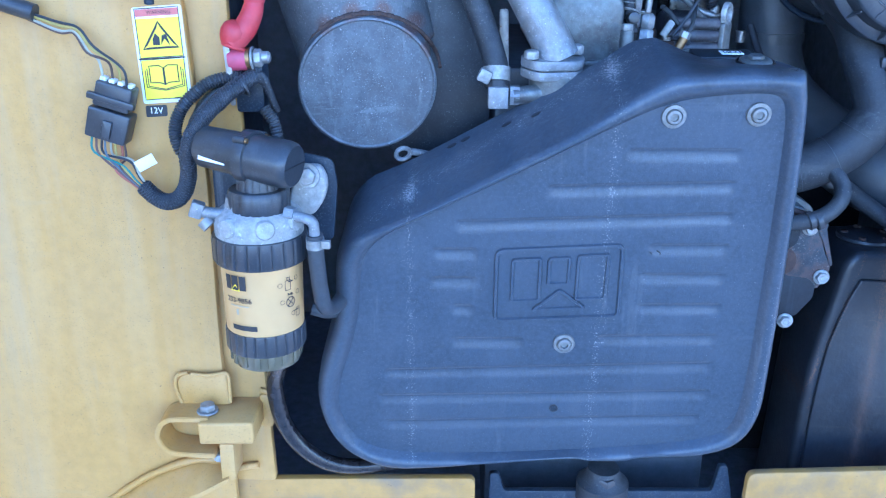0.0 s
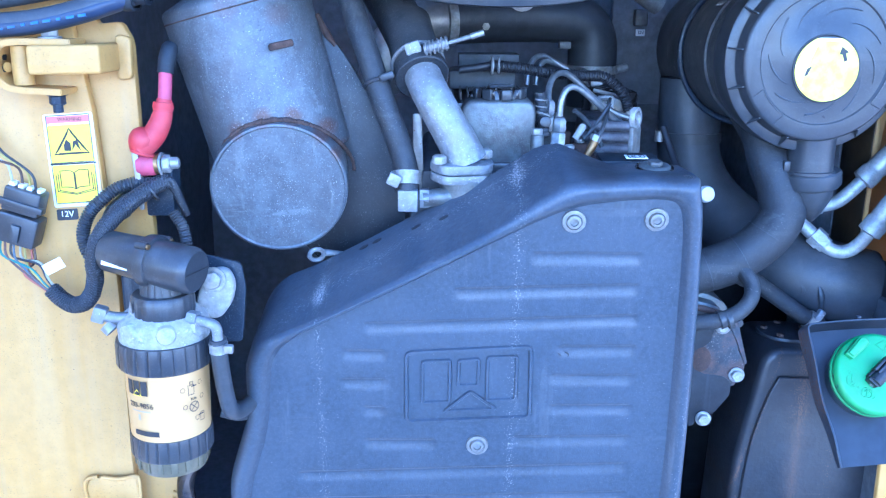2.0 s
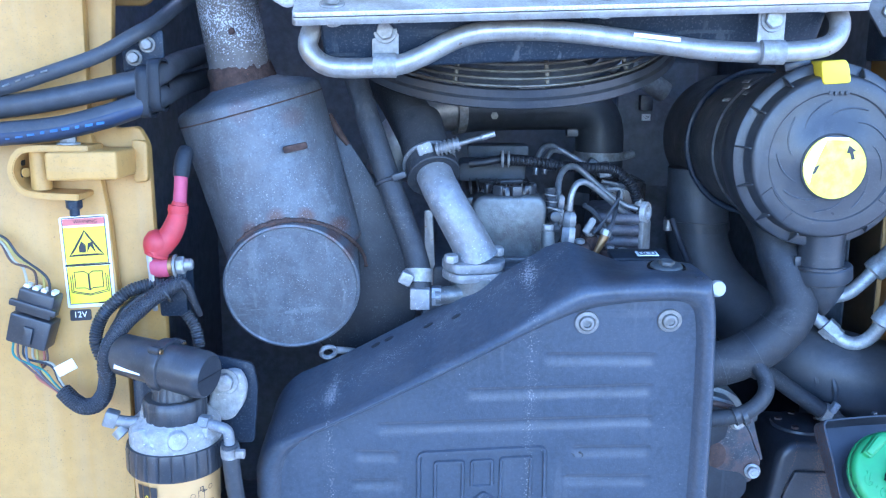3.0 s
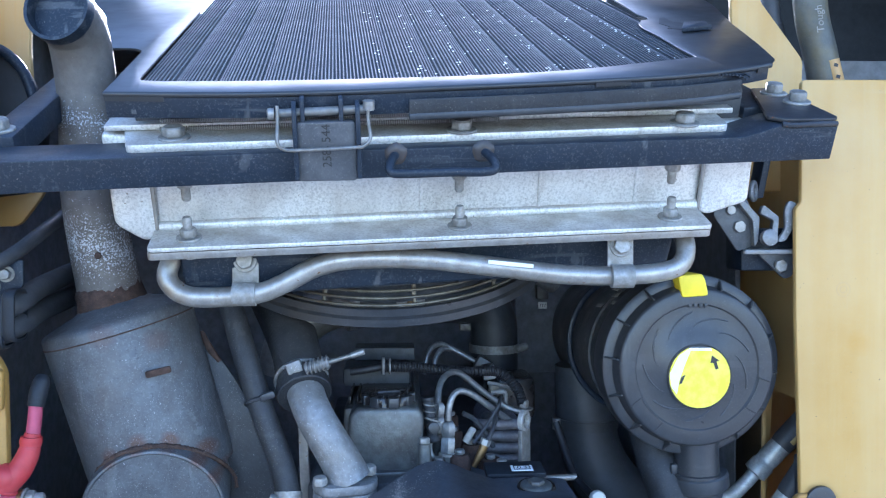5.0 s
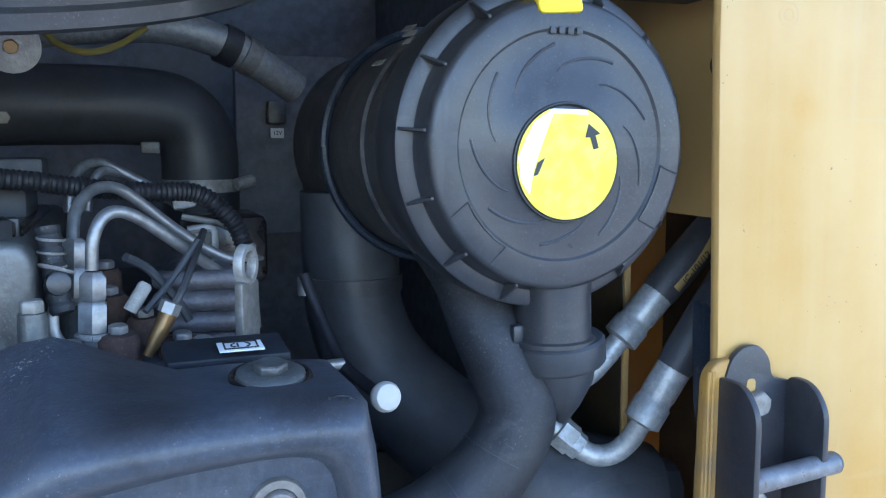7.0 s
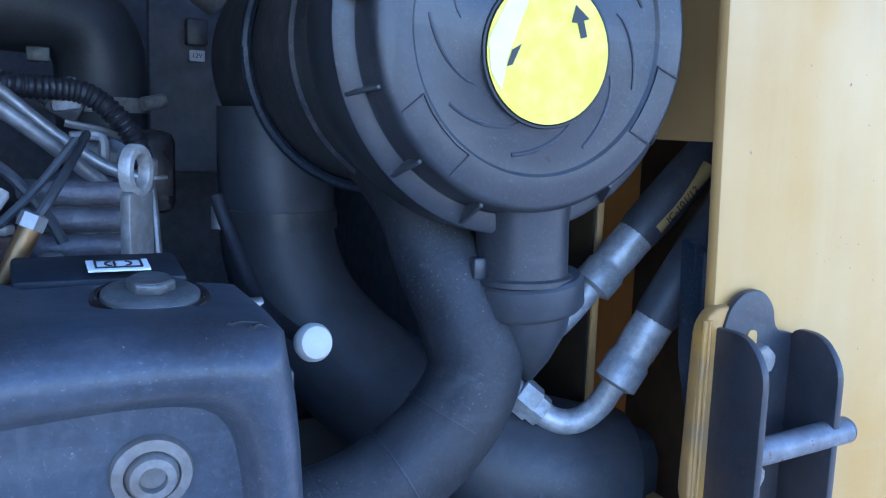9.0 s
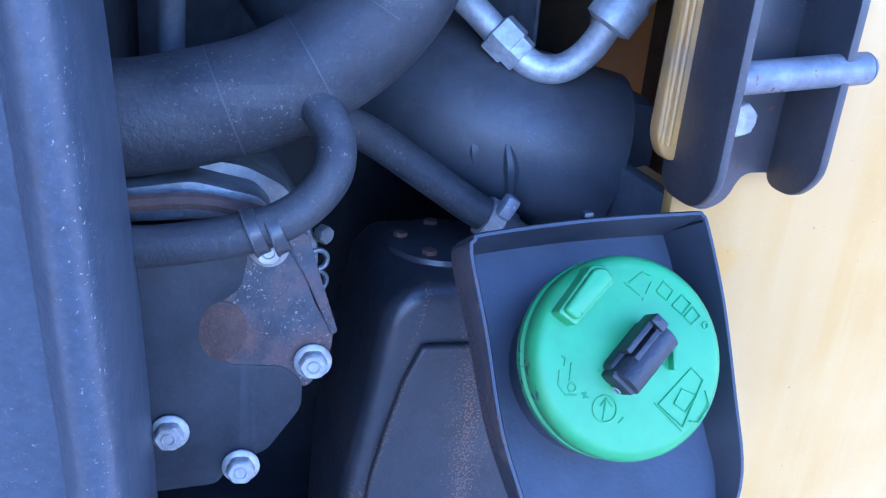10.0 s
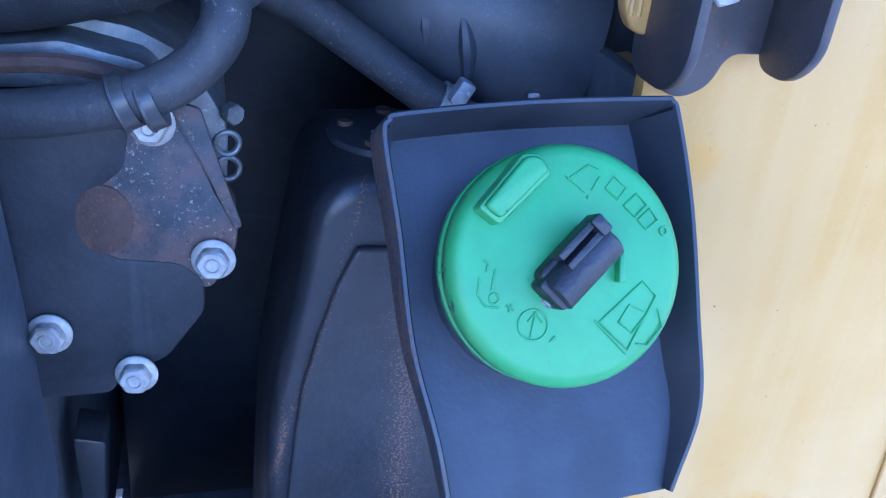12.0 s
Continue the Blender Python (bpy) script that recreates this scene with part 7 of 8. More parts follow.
# corrugated loom across the engine
part("loom_pipe", tube([(0.118, 1.10, 1.474), (0.140, 1.10, 1.477), (0.158, 1.105, 1.480)], 0.0050, 14, 3), LOCKBLACK, eng)
part("corrugated_loom", tube([(0.158, 1.105, 1.480), (0.197, 1.12, 1.476), (0.235, 1.13, 1.470), (0.277, 1.14, 1.466), (0.312, 1.15, 1.463), (0.336, 1.15, 1.442), (0.345, 1.15, 1.42)], 0.0068, 14, 40, wave=lambda s: 1 + 0.09 * math.sin(s * 1700)), LOCKBLACK, eng, "black corrugated wire loom")
part("loom_clip", torus((0.168, 1.108, 1.4795), (1, 0, 0), 0.0092, 0.0016, 20, 6), ZINC, eng)
part("loom_clip", torus((0.160, 1.106, 1.480), (1, 0, 0), 0.0095, 0.0022, 20, 6), ZINC, eng)
part("relay_block", block((0.300, 1.16, 1.462), (0.018, 0.02, 0.02), 0.003, (0, -10, 0)), CAST, eng)

# ---- intake pipe at the back ----
itk = thing("intake_duct", (0.20, 1.42, 1.44), "black rubber intake duct with plated band clamps", "duct")
part("duct", tube([(0.100, 1.362, 1.534), (0.15, 1.376, 1.537), (0.20, 1.39, 1.538), (0.27, 1.40, 1.538), (0.312, 1.406, 1.531), (0.332, 1.41, 1.506), (0.335, 1.41, 1.465), (0.335, 1.41, 1.40)], 0.0385, 28, 6), RUBBER, itk)
part("inlet_tube", tube([(0.108, 1.365, 1.534), (0.078, 1.36, 1.532), (0.042, 1.352, 1.516), (0.010, 1.345, 1.482), (-0.005, 1.345, 1.43)], 0.0345, 28, 6), STEEL, itk, "dull steel inlet tube")
part("band_clamp", tube([(0.096, 1.361, 1.534), (0.109, 1.365, 1.535)], 0.0405, 36, 1), ZINC, itk, "plated band clamp")
part("clamp_bolt", tube([(0.094, 1.328, 1.571), (0.112, 1.332, 1.572)], 0.0060, 10, 1), ZINC, itk)
part("band_clamp", tube([(0.335, 1.41, 1.452), (0.335, 1.41, 1.465)], 0.0405, 36, 1), ZINC, itk, "plated band clamp")
part("clamp_bolt", tube([(0.366, 1.372, 1.460), (0.384, 1.380, 1.464)], 0.0062, 10, 1), ZINC, itk)
part("hex_plug", lathe([(0.006, 0), (0.006, 0.006), (0, 0.006)], (0.161, 1.345, 1.524), (0, -1, 0), 6), ZINC, itk)
part("wall_clip", block((0.285, 1.375, 1.497), (0.018, 0.02, 0.012), 0.002), CASTDARK, itk)
chp = thing("charge_pipe", (0.3, 1.42, 1.60), "polished steel pipe below the fan ring", "pipe")
part("pipe", tube([(0.10, 1.40, 1.588), (0.16, 1.40, 1.604), (0.22, 1.40, 1.613), (0.30, 1.40, 1.617), (0.352, 1.405, 1.607), (0.386, 1.412, 1.592), (0.44, 1.43, 1.56)], 0.017, 20, 6), FERRULE, chp)
part("rubber_band", tube([(0.358, 1.406, 1.6045), (0.374, 1.410, 1.598)], 0.0205, 24, 1), RUBBER, chp)
part("band_clamp", tube([(0.380, 1.411, 1.595), (0.394, 1.415, 1.588)], 0.0195, 24, 1), ZINC, chp)
part("wire_loop", tube([(0.195, 1.37, 1.604), (0.212, 1.36, 1.590), (0.236, 1.355, 1.585), (0.262, 1.36, 1.594), (0.285, 1.38, 1.612)], 0.0032, 8, 6), WIRES[0], chp)
rl = thing("relay_tag", (0.44, 1.50, 1.50), "small grey relay with a white tag on the firewall", "relay")
part("relay", block((0.437, 1.547, 1.539), (0.022, 0.02, 0.028), 0.003), CASTDARK, rl)
part("tag", block((0.437, 1.541, 1.514), (0.016, 0.004, 0.012), 0.001), PAPER, rl, "white tag")
lettering("12V", 0.0068, front(1.5388) @ pose(0.437, 1.514, 0.0), INK, rl, depth=0.0001)
part("backing_plate", block((0.46, 1.569, 1.50), (0.14, 0.02, 0.22), 0.003), FIREWALL, rl)
part("bracket_arm", block((0.50, 1.712, 1.46), (0.03, 0.27, 0.03), 0.003), FIREWALL, rl)

# ---- air cleaner ----
AC = Vector((0.515, 0.954, 1.494))
AS = 1.095
AD = Vector((-0.035, 1.0, 0.0)).normalized()
air = thing("air_cleaner", (0.49, 1.10, 1.40), "black plastic air cleaner canister with a round cover", "air cleaner")
part("canister", lathe([(r * AS, h) for r, h in [(0.0, 0.06), (0.085, 0.06), (0.0865, 0.075), (0.0865, 0.090), (0.084, 0.092), (0.084, 0.120), (0.0862, 0.122), (0.0862, 0.130), (0.0835, 0.132), (0.083, 0.20), (0.0815, 0.36), (0.075, 0.375), (0.0, 0.375)]], AC, AD, 64), CANISTER, air)
part("cover", lathe([(r * AS, h) for r, h in [(0.0, 0.0005), (0.0345, 0.0005), (0.0365, 0.0022), (0.0640, 0.0022), (0.0655, 0.0006), (0.0785, 0.0004), (0.0808, 0.0016), (0.0822, 0.0045), (0.0832, 0.0165), (0.0848, 0.0192), (0.0922, 0.0196), (0.0943, 0.0212), (0.0950, 0.0245), (0.0950, 0.052), (0.0935, 0.062), (0.090, 0.064)]], AC, AD, 96), PLASTIC, air, "black moulded cover")
am = basis(AC, AD)
for i in range(14):
    a = radians(360 / 14 * i + 6)
    mm = am @ Matrix.Rotation(a, 4, "Z") @ Matrix(((1, 0, 0, 0), (0, 0, 1, 0), (0, 1, 0, 0), (0, 0, 0, 1)))
    part("rim_gusset", prism([(0.0815 * AS, 0.0050), (0.0838 * AS, 0.0050), (0.0935 * AS, 0.0185), (0.0935 * AS, 0.0215), (0.0815 * AS, 0.0215)], -0.0010, 0.0010, mm, 0.0003), PLASTIC, air)
for i in range(9):
    a0 = radians(40 * i + 4)
    pts, thick = [], []
    for k in range(11):
        a = a0 + radians(4.0 * k)
        r = 0.046 + 0.0165 * (k / 10) ** 0.8
        pts.append(am @ Vector((r * math.cos(a), r * math.sin(a), 0.0025)))
        thick.append(0.0007 + 0.0005 * min(1.0, k / 5))
    part("swirl_rib", tube(pts, thick, 8, 1), PLASTIC, air)
for a0 in (205, 318):
    m_ = am @ Matrix.Rotation(radians(a0), 4, "Z")
    part("panel_line", tube([m_ @ Vector((r_ * AS * math.cos(radians(t_)), r_ * AS * math.sin(radians(t_)), h_)) for r_, t_, h_ in ((0.079, -13, 0.0002), (0.0665, -15, 0.0002), (0.0665, -8, 0.0002), (0.0665, 0, 0.0002), (0.0665, 8, 0.0002), (0.0665, 15, 0.0002), (0.079, 13, 0.0002))], 0.0007, 6, 1), PLASTIC, air, "moulded panel outline")
for k_ in range(4):
    part("raised_bar", block((AC.x - 0.009 + 0.006 * k_, AC.y - 0.0002, AC.z + 0.0700), (0.004, 0.0008, 0.0045), 0.0002), PLASTIC, air)
st = part("sticker", prism([(0.0352 * math.cos(a), min(0.0325, 0.0352 * math.sin(a))) for a in (2 * math.pi * k / 64 for k in range(64))], -0.0022, -0.0016, basis(AC + Vector((0.0015, 0, -0.010)), AD), 0), STICKY, air, "peeling round yellow sticker")
# Ink-black ring drawn for the shadow along the sticker's edge.
part("sticker_recess", torus(AC + Vector((0.0015, -0.0006, -0.010)), AD, 0.0364, 0.0011, 48, 6), INK, air)
SF = Matrix(((1, 0, 0.035, 0), (0.035, 0, -1, 0), (0, 1, 0, 0), (0, 0, 0, 1)))
SF.translation = (0, AC.y - 0.0024 - 0.035 * AC.x, 0)
sc = AC + Vector((0.0015, 0, -0.010))
part("peeled_patch", prism([(sc.x - 0.0345, sc.z + 0.004), (sc.x - 0.0325, sc.z - 0.011), (sc.x - 0.0265, sc.z - 0.019), (sc.x - 0.024, sc.z - 0.004), (sc.x - 0.019, sc.z + 0.010), (sc.x - 0.011, sc.z + 0.030), (sc.x + 0.014, sc.z + 0.0295), (sc.x + 0.012, sc.z + 0.0325), (sc.x - 0.011, sc.z + 0.0329), (sc.x - 0.024, sc.z + 0.0245)], 0, 0.0003, SF, 0), PAPER, st, "white peeled patch")
part("sticker_arrow", prism([(sc.x + 0.014, sc.z + 0.024), (sc.x + 0.012, sc.z + 0.0155), (sc.x + 0.0155, sc.z + 0.0155), (sc.x + 0.018, sc.z + 0.008), (sc.x + 0.0215, sc.z + 0.009), (sc.x + 0.0190, sc.z + 0.0168), (sc.x + 0.0225, sc.z + 0.0178)], 0, 0.0004, SF, 0), INK, st, "black arrow")
part("sticker_mark", prism([(sc.x - 0.024, sc.z - 0.008), (sc.x - 0.021, sc.z - 0.007), (sc.x - 0.0165, sc.z + 0.003), (sc.x - 0.0215, sc.z + 0.0)], 0, 0.0004, SF, 0), INK, st)
part("lock_tab", prism(rounded([(0.4960, 1.573), (0.5265, 1.575), (0.523, 1.592), (0.519, 1.600), (0.491, 1.598), (0.493, 1.586)], 0.004), -0.03, 0.0185, front(0.970), 0.003), TABYELLOW, air, "bright yellow locking tab")
part("lock_base", block((0.478, 0.995, 1.594), (0.03, 0.03, 0.010), 0.002, (0, -14, 0)), PLASTIC, air)
for i, (dx, dz) in enumerate(((0.0, 0.0), (0.006, 0.008), (0.012, 0.015), (-0.004, -0.01))):
    part("stamp_mark", block((0.437 + dx, 1.02 + 0.02 * i, 1.562 + dz * 0.9), (0.006, 0.012, 0.0006), 0.0001, (0, -42, 20)), CHALK, air)
part("mount_band", torus(AC + AD * 0.22, AD, 0.095, 0.004, 56, 8), BLACK, air)
part("mount_bracket", block((0.60, 1.16, 1.50), (0.12, 0.05, 0.10), 0.004), BLACK, air)
for h_ in (0.098, 0.112):
    for a in range(110, 251, 28):
        mm = am @ Matrix.Rotation(radians(a + h_ * 200), 4, "Z")
        part("moulded_bar", block(mm @ Vector((0.0842 * AS, 0, h_)), (0.0016, 0.016, 0.0035), 0.0004, tuple(math.degrees(e) for e in mm.to_euler())), CANISTER, air)
# dust valve below the cover
neck = part("dust_port", lathe([(0.0270, 0.0), (0.0255, 0.012), (0.0255, 0.042), (0.0285, 0.043), (0.0285, 0.046), (0.0, 0.046)], (0.524, 0.985, 1.410), (0.03, 0, -1), 32), PLASTIC, air)
part("port_tab", block((0.497, 0.982, 1.372), (0.008, 0.008, 0.012), 0.002), PLASTIC, neck)
part("dust_valve", lathe([(0.0305, 0.044), (0.0325, 0.046), (0.0325, 0.060), (0.030, 0.063), (0.0250, 0.065), (0.0228, 0.076), (0.0125, 0.094), (0.003, 0.106), (0.0, 0.107)], (0.524, 0.985, 1.410), (0.12, 0.06, -1), 32), RUBBER, air, "rubber dust valve with a pointed lip")

nudge(air, 0.0, 0.0, 0.005)

# ---- large hoses below it ----
dk = thing("intake_hose", (0.47, 1.22, 1.20), "wide black rubber intake hose with a band clamp", "hose")
part("hose", tube([(0.445, 1.22, 1.46), (0.446, 1.22, 1.40), (0.450, 1.22, 1.35), (0.470, 1.21, 1.30), (0.510, 1.17, 1.255), (0.560, 1.11, 1.222), (0.610, 1.085, 1.205), (0.655, 1.078, 1.195)], [0.043, 0.043, 0.043, 0.045, 0.048, 0.053, 0.056, 0.056], 32, 8), RUBBER, dk)
part("band", tube([(0.446, 1.22, 1.372), (0.446, 1.22, 1.386)], 0.0455, 36, 1), PLASTIC, dk, "black band clamp")
part("band_screw", tube([(0.400, 1.20, 1.373), (0.400, 1.20, 1.388)], 0.006, 10, 1), STEEL, dk)
for k, (x, y, z) in enumerate(((0.545, 1.075, 1.215), (0.563, 1.055, 1.207), (0.582, 1.043, 1.200))):
    part("fold", tube([(x - 0.004, y, z + 0.020), (x, y - 0.006, z), (x + 0.004, y, z - 0.026)], [0.002, 0.005, 0.002], 8, 6), RUBBER, dk)
part("end_face", block((0.648, 1.062, 1.170), (0.072, 0.05, 0.15), 0.022), RUBBER, dk)
bh = thing("coolant_hose", (0.40, 0.99, 1.21), "thick black rubber coolant hose curving upward", "hose")
part("hose", tube([(0.330, 0.985, 1.240), (0.370, 0.985, 1.241), (0.400, 0.985, 1.246), (0.440, 0.985, 1.258), (0.478, 0.987, 1.282), (0.501, 0.990, 1.315), (0.498, 0.997, 1.346), (0.488, 1.012, 1.377), (0.484, 1.045, 1.41), (0.48, 1.11, 1.44)], [0.0265, 0.0265, 0.0265, 0.0265, 0.0265, 0.0265, 0.026, 0.025, 0.024, 0.024], 28, 8), DIRTY_RUBBER, bh)
for c0, c1 in (((0.4150, 0.985, 1.2495), (0.4158, 0.985, 1.2498)), ((0.4555, 0.9855, 1.2665), (0.4562, 0.9855, 1.2669)), ((0.487, 0.988, 1.2945), (0.4873, 0.988, 1.295))):
    part("wrap_line", tube([c0, c1], 0.0268, 28, 1), RUBBER, bh)

# ---- hydraulic hose ends through the inner wall ----


def hose_end(path, ferrule, nut, label):
    t = thing("hydraulic_hose", path[-1], label, "hose", "hydraulic hoses through the wall")
    f0, f1 = Vector(ferrule[0]), Vector(ferrule[1])
    d = (f1 - f0).normalized()
    part("hose", tube([f0 - d * 0.12 + Vector((0.02, 0.02, 0.0)), f0 - d * 0.05 + Vector((0.002, 0.002, 0.0)), f0, f0 + d * 0.01], [0.0155, 0.0155, 0.0150, 0.0118], 20, 6), RUBBER, t)
    part("ferrule", lathe([(0.0118, 0.0), (0.0138, 0.001), (0.0138, 0.030), (0.0132, 0.032), (0.0132, 0.036), (0.0148, 0.038), (0.0148, (f1 - f0).length - 0.002), (0.010, (f1 - f0).length)], f0, d, 32), FERRULE, t, "crimped zinc ferrule")
    part("bent_tube", tube(path, 0.0086, 18, 8), FERRULE, t, "bent zinc-plated tube")
    n0 = Vector(nut[0])
    part("nut", lathe([(0.0125, 0), (0.0132, 0.001), (0.0132, 0.014), (0.012, 0.015)], n0, Vector(nut[1]) - n0, 6), FERRULE, t)
    part("nut", lathe([(0.0105, -0.008), (0.0112, -0.007), (0.0112, 0.0)], n0, Vector(nut[1]) - n0, 6), FERRULE, t)
    return t


ha = hose_end([(0.630, 1.066, 1.348), (0.614, 1.067, 1.330), (0.600, 1.069, 1.317), (0.583, 1.073, 1.312), (0.565, 1.08, 1.316)], [(0.664, 1.063, 1.385), (0.627, 1.067, 1.344)], [(0.580, 1.073, 1.313), (0.564, 1.08, 1.318)], "hydraulic hose with a crimped zinc end fitting")
hose_end([(0.632, 1.035, 1.290), (0.623, 1.041, 1.270), (0.611, 1.048, 1.258), (0.597, 1.056, 1.257), (0.582, 1.065, 1.268), (0.565, 1.075, 1.284), (0.550, 1.085, 1.298)], [(0.658, 1.030, 1.333), (0.629, 1.036, 1.284)], [(0.585, 1.063, 1.266), (0.572, 1.071, 1.278)], "hydraulic hose with a crimped zinc end fitting, below")
fa = Vector((0.664, 1.063, 1.385))
fd = (fa - Vector((0.627, 1.067, 1.344))).normalized()
fn = Vector((-0.25, -0.85, -0.45))
fn = (fn - fd * fn.dot(fd)).normalized()
part("print_band", tube([fa + fd * s + fn * 0.0104 for s in (0.004, 0.03, 0.062)], 0.0056, 14, 1), HOSETAN, ha, "faded tan printed band")
tl_ = Matrix((fd, fn.cross(fd), fn)).transposed().to_4x4()
tl_.translation = fa + fd * 0.028 + fn * 0.0161
lettering("IC-101/12", 0.0078, tl_, INK, ha)
solo("wall_opening_plate", prism(rounded([(0.960, 1.262), (0.984, 1.270), (0.997, 1.312), (1.002, 1.388), (0.984, 1.386), (0.974, 1.375), (0.960, 1.373)], 0.006), 0.648, 0.652, Matrix(((0, 0, 1, 0), (1, 0, 0, 0), (0, 1, 0, 0), (0, 0, 0, 1))), 0.001), BLACK, "black plate beside the hose opening", "plate", kind="structure")

# Added plate, coloured dark for the shade inside the opening.
solo("liner_opening", block((0.722, 1.055, 1.32), (0.008, 0.17, 0.30), 0.002), SHADEDYELLOW, "added dark plate for the shade behind the hose opening", "liner", kind="structure")

# ---- hinge bracket on the box post ----
PINSTEEL = surface("rust_spotted_pin", (0.17, 0.175, 0.185), 0.45, metal=0.4, vary=0.25, grain=120, bump=0.2, spots=RUST, spot_amount=0.12, spot_scale=110, film=(0.10, 0.08, 0.07), film_amount=0.4, film_scale=40)
hbk = thing("hinge_bracket", (0.655, 0.925, 1.21), "black channel hinge bracket with a rusty pin", "bracket")
part("pad", prism(rounded([(0.618, 1.240), (0.624, 1.228), (0.645, 1.228), (0.645, 1.352), (0.627, 1.350), (0.620, 1.340)], 0.006), -0.004, 0.006, front(0.936), 0.002, 3), SILLPAINT, hbk, "rust-stained yellow welded pad")
bp_ = [(0.630, 1.230), (0.636, 1.209), (0.650, 1.201), (0.664, 1.207), (0.670, 1.222), (0.692, 1.222), (0.692, 1.332), (0.672, 1.336), (0.670, 1.350), (0.661, 1.360), (0.647, 1.360), (0.637, 1.351), (0.632, 1.334)]
for x_ in (0.6215, 0.6250):
    part("weld_ridge", tube([(x_, 0.9305, 1.236), (x_ - 0.0005, 0.9300, 1.29), (x_, 0.9305, 1.344)], 0.0016, 8, 6), SILLPAINT, hbk)
part("back_plate", prism(rounded(bp_, 0.007), 0.003, 0.009, front(0.937), 0.0015), BLACK_RUSTY, hbk)
YZ = lambda x: Matrix(((0, 0, 1, x), (-1, 0, 0, 0), (0, 1, 0, 0), (0, 0, 0, 1)))
for x, z0, z1, lab in ((0.6295, 1.211, 1.340, "worn black flange"), (0.6845, 1.216, 1.337, "worn black flange")):
    part("flange", prism(rounded([(-0.940 if x < 0.65 else -0.930, z0), (-0.906, z0), (-0.892, z0 + 0.014), (-0.892, z1 - 0.016), (-0.906, z1), (-0.940 if x < 0.65 else -0.930, z1)], 0.014), 0, 0.005, YZ(x), 0.0012), BLACK_RUSTY, hbk, lab)
part("pin", tube([(0.631, 0.901, 1.275), (0.70, 0.897, 1.283)], 0.0076, 20, 1), PINSTEEL, hbk, "rusty steel pin")
part("pin_chamfer", lathe([(0.0076, 0), (0.006, 0.0025), (0, 0.0028)], (0.70, 0.897, 1.283), (1, 0, 0.1), 20), PINSTEEL, hbk)
for z in (1.321, 1.252):
    part("slot", prism(rounded([(0.6505, z - 0.006), (0.6575, z - 0.006), (0.6575, z + 0.016), (0.6505, z + 0.016)], 0.0034), 0.0085, 0.0096, front(0.937), 0), YELLOW, hbk)
    bolt(hbk, (0.656, 0.9265, z), (0, -1, 0), 0.0092, ZINC, 0.008)

nudge(hbk, 0.0, 0.014, 0.005)

# ---- latch striker on the inner wall ----
stk = thing("latch_striker", (0.60, 0.99, 1.60), "worn steel latch striker with bolts", "latch")
part("side_plate", prism(rounded([(0.540, 1.672), (0.562, 1.700), (0.580, 1.690), (0.590, 1.668), (0.590, 1.636), (0.570, 1.628)], 0.005), 0, 0.005, front(0.985), 0.001), LATCHPAINT, stk)
part("front_edge", prism(rounded([(0.570, 1.690), (0.592, 1.668), (0.590, 1.640), (0.586, 1.634), (0.584, 1.664), (0.566, 1.686)], 0.003), 0, 0.014, front(0.985), 0.001), CAST, stk)
part("shelf", prism(rounded([(0.566, 0.955), (0.640, 0.965), (0.645, 1.04), (0.60, 1.04)], 0.008), 1.626, 1.631, Matrix(), 0.001), CAST, stk)
part("lower_plate", prism(rounded([(0.592, 1.626), (0.640, 1.628), (0.634, 1.600), (0.624, 1.596)], 0.005), 0, 0.005, front(0.982), 0.001), LATCHPAINT, stk)
part("lever", prism(rounded([(0.608, 1.640), (0.618, 1.655), (0.617, 1.676), (0.622, 1.687), (0.632, 1.683), (0.629, 1.658), (0.618, 1.640)], 0.004), 0, 0.006, front(0.968), 0.002), CAST, stk, "plated release lever")
part("spring_plate", prism(rounded([(0.590, 1.672), (0.606, 1.664), (0.602, 1.645), (0.610, 1.640), (0.612, 1.668), (0.594, 1.682)], 0.003), 0, 0.01, front(0.975), 0.001), CAST, stk)
part("cam", lathe([(0.009, 0), (0.0095, 0.002), (0.0095, 0.008), (0.007, 0.009), (0, 0.009)], (0.599, 0.968, 1.644), (0.1, -1, 0.1), 20), CAST, stk)
part("ring", torus((0.590, 0.985, 1.698), (0.8, -0.6, 0.0), 0.010, 0.0028, 24, 8), CAST, stk)
bolt(stk, (0.571, 0.980, 1.657), (0, -1, 0), 0.0075, STEEL, 0.005)
bolt(stk, (0.561, 0.980, 1.676), (0, -1, 0), 0.006, STEEL, 0.004)
bolt(stk, (0.618, 0.977, 1.612), (0, -1, 0), 0.0078, ZINC, 0.006)
part("hanger_strap", prism(rounded([(0.596, 1.69), (0.604, 1.69), (0.618, 1.76), (0.610, 1.76)], 0.002), -0.03, 0, front(0.99), 0.001), BLACK, stk)
part("side_bracket", block((0.625, 1.02, 1.63), (0.09, 0.05, 0.05), 0.004), BLACK, stk)

# ---- dipstick behind the guard ----
dip = thing("dipstick", (0.40, 1.03, 1.29), "dipstick with a white plastic knob", "dipstick")
part("knob", lathe([(0.0, -0.006), (0.006, -0.005), (0.0088, -0.002), (0.0100, 0.002), (0.0098, 0.005), (0.0082, 0.0078), (0.005, 0.0088), (0.0, 0.009)], (0.4075, 0.988, 1.336), (0.15, -0.95, 0.2), 24), WHITECAP, dip, "dirty white knob")
part("rod", tube([(0.4075, 0.992, 1.336), (0.403, 1.015, 1.337), (0.395, 1.05, 1.345), (0.388, 1.08, 1.37), (0.38, 1.10, 1.40)], 0.0045, 12, 5), LOCKBLACK, dip)
part("cross_arm", tube([(0.350, 1.04, 1.345), (0.395, 1.045, 1.345)], 0.004, 10, 1), STEEL, dip)
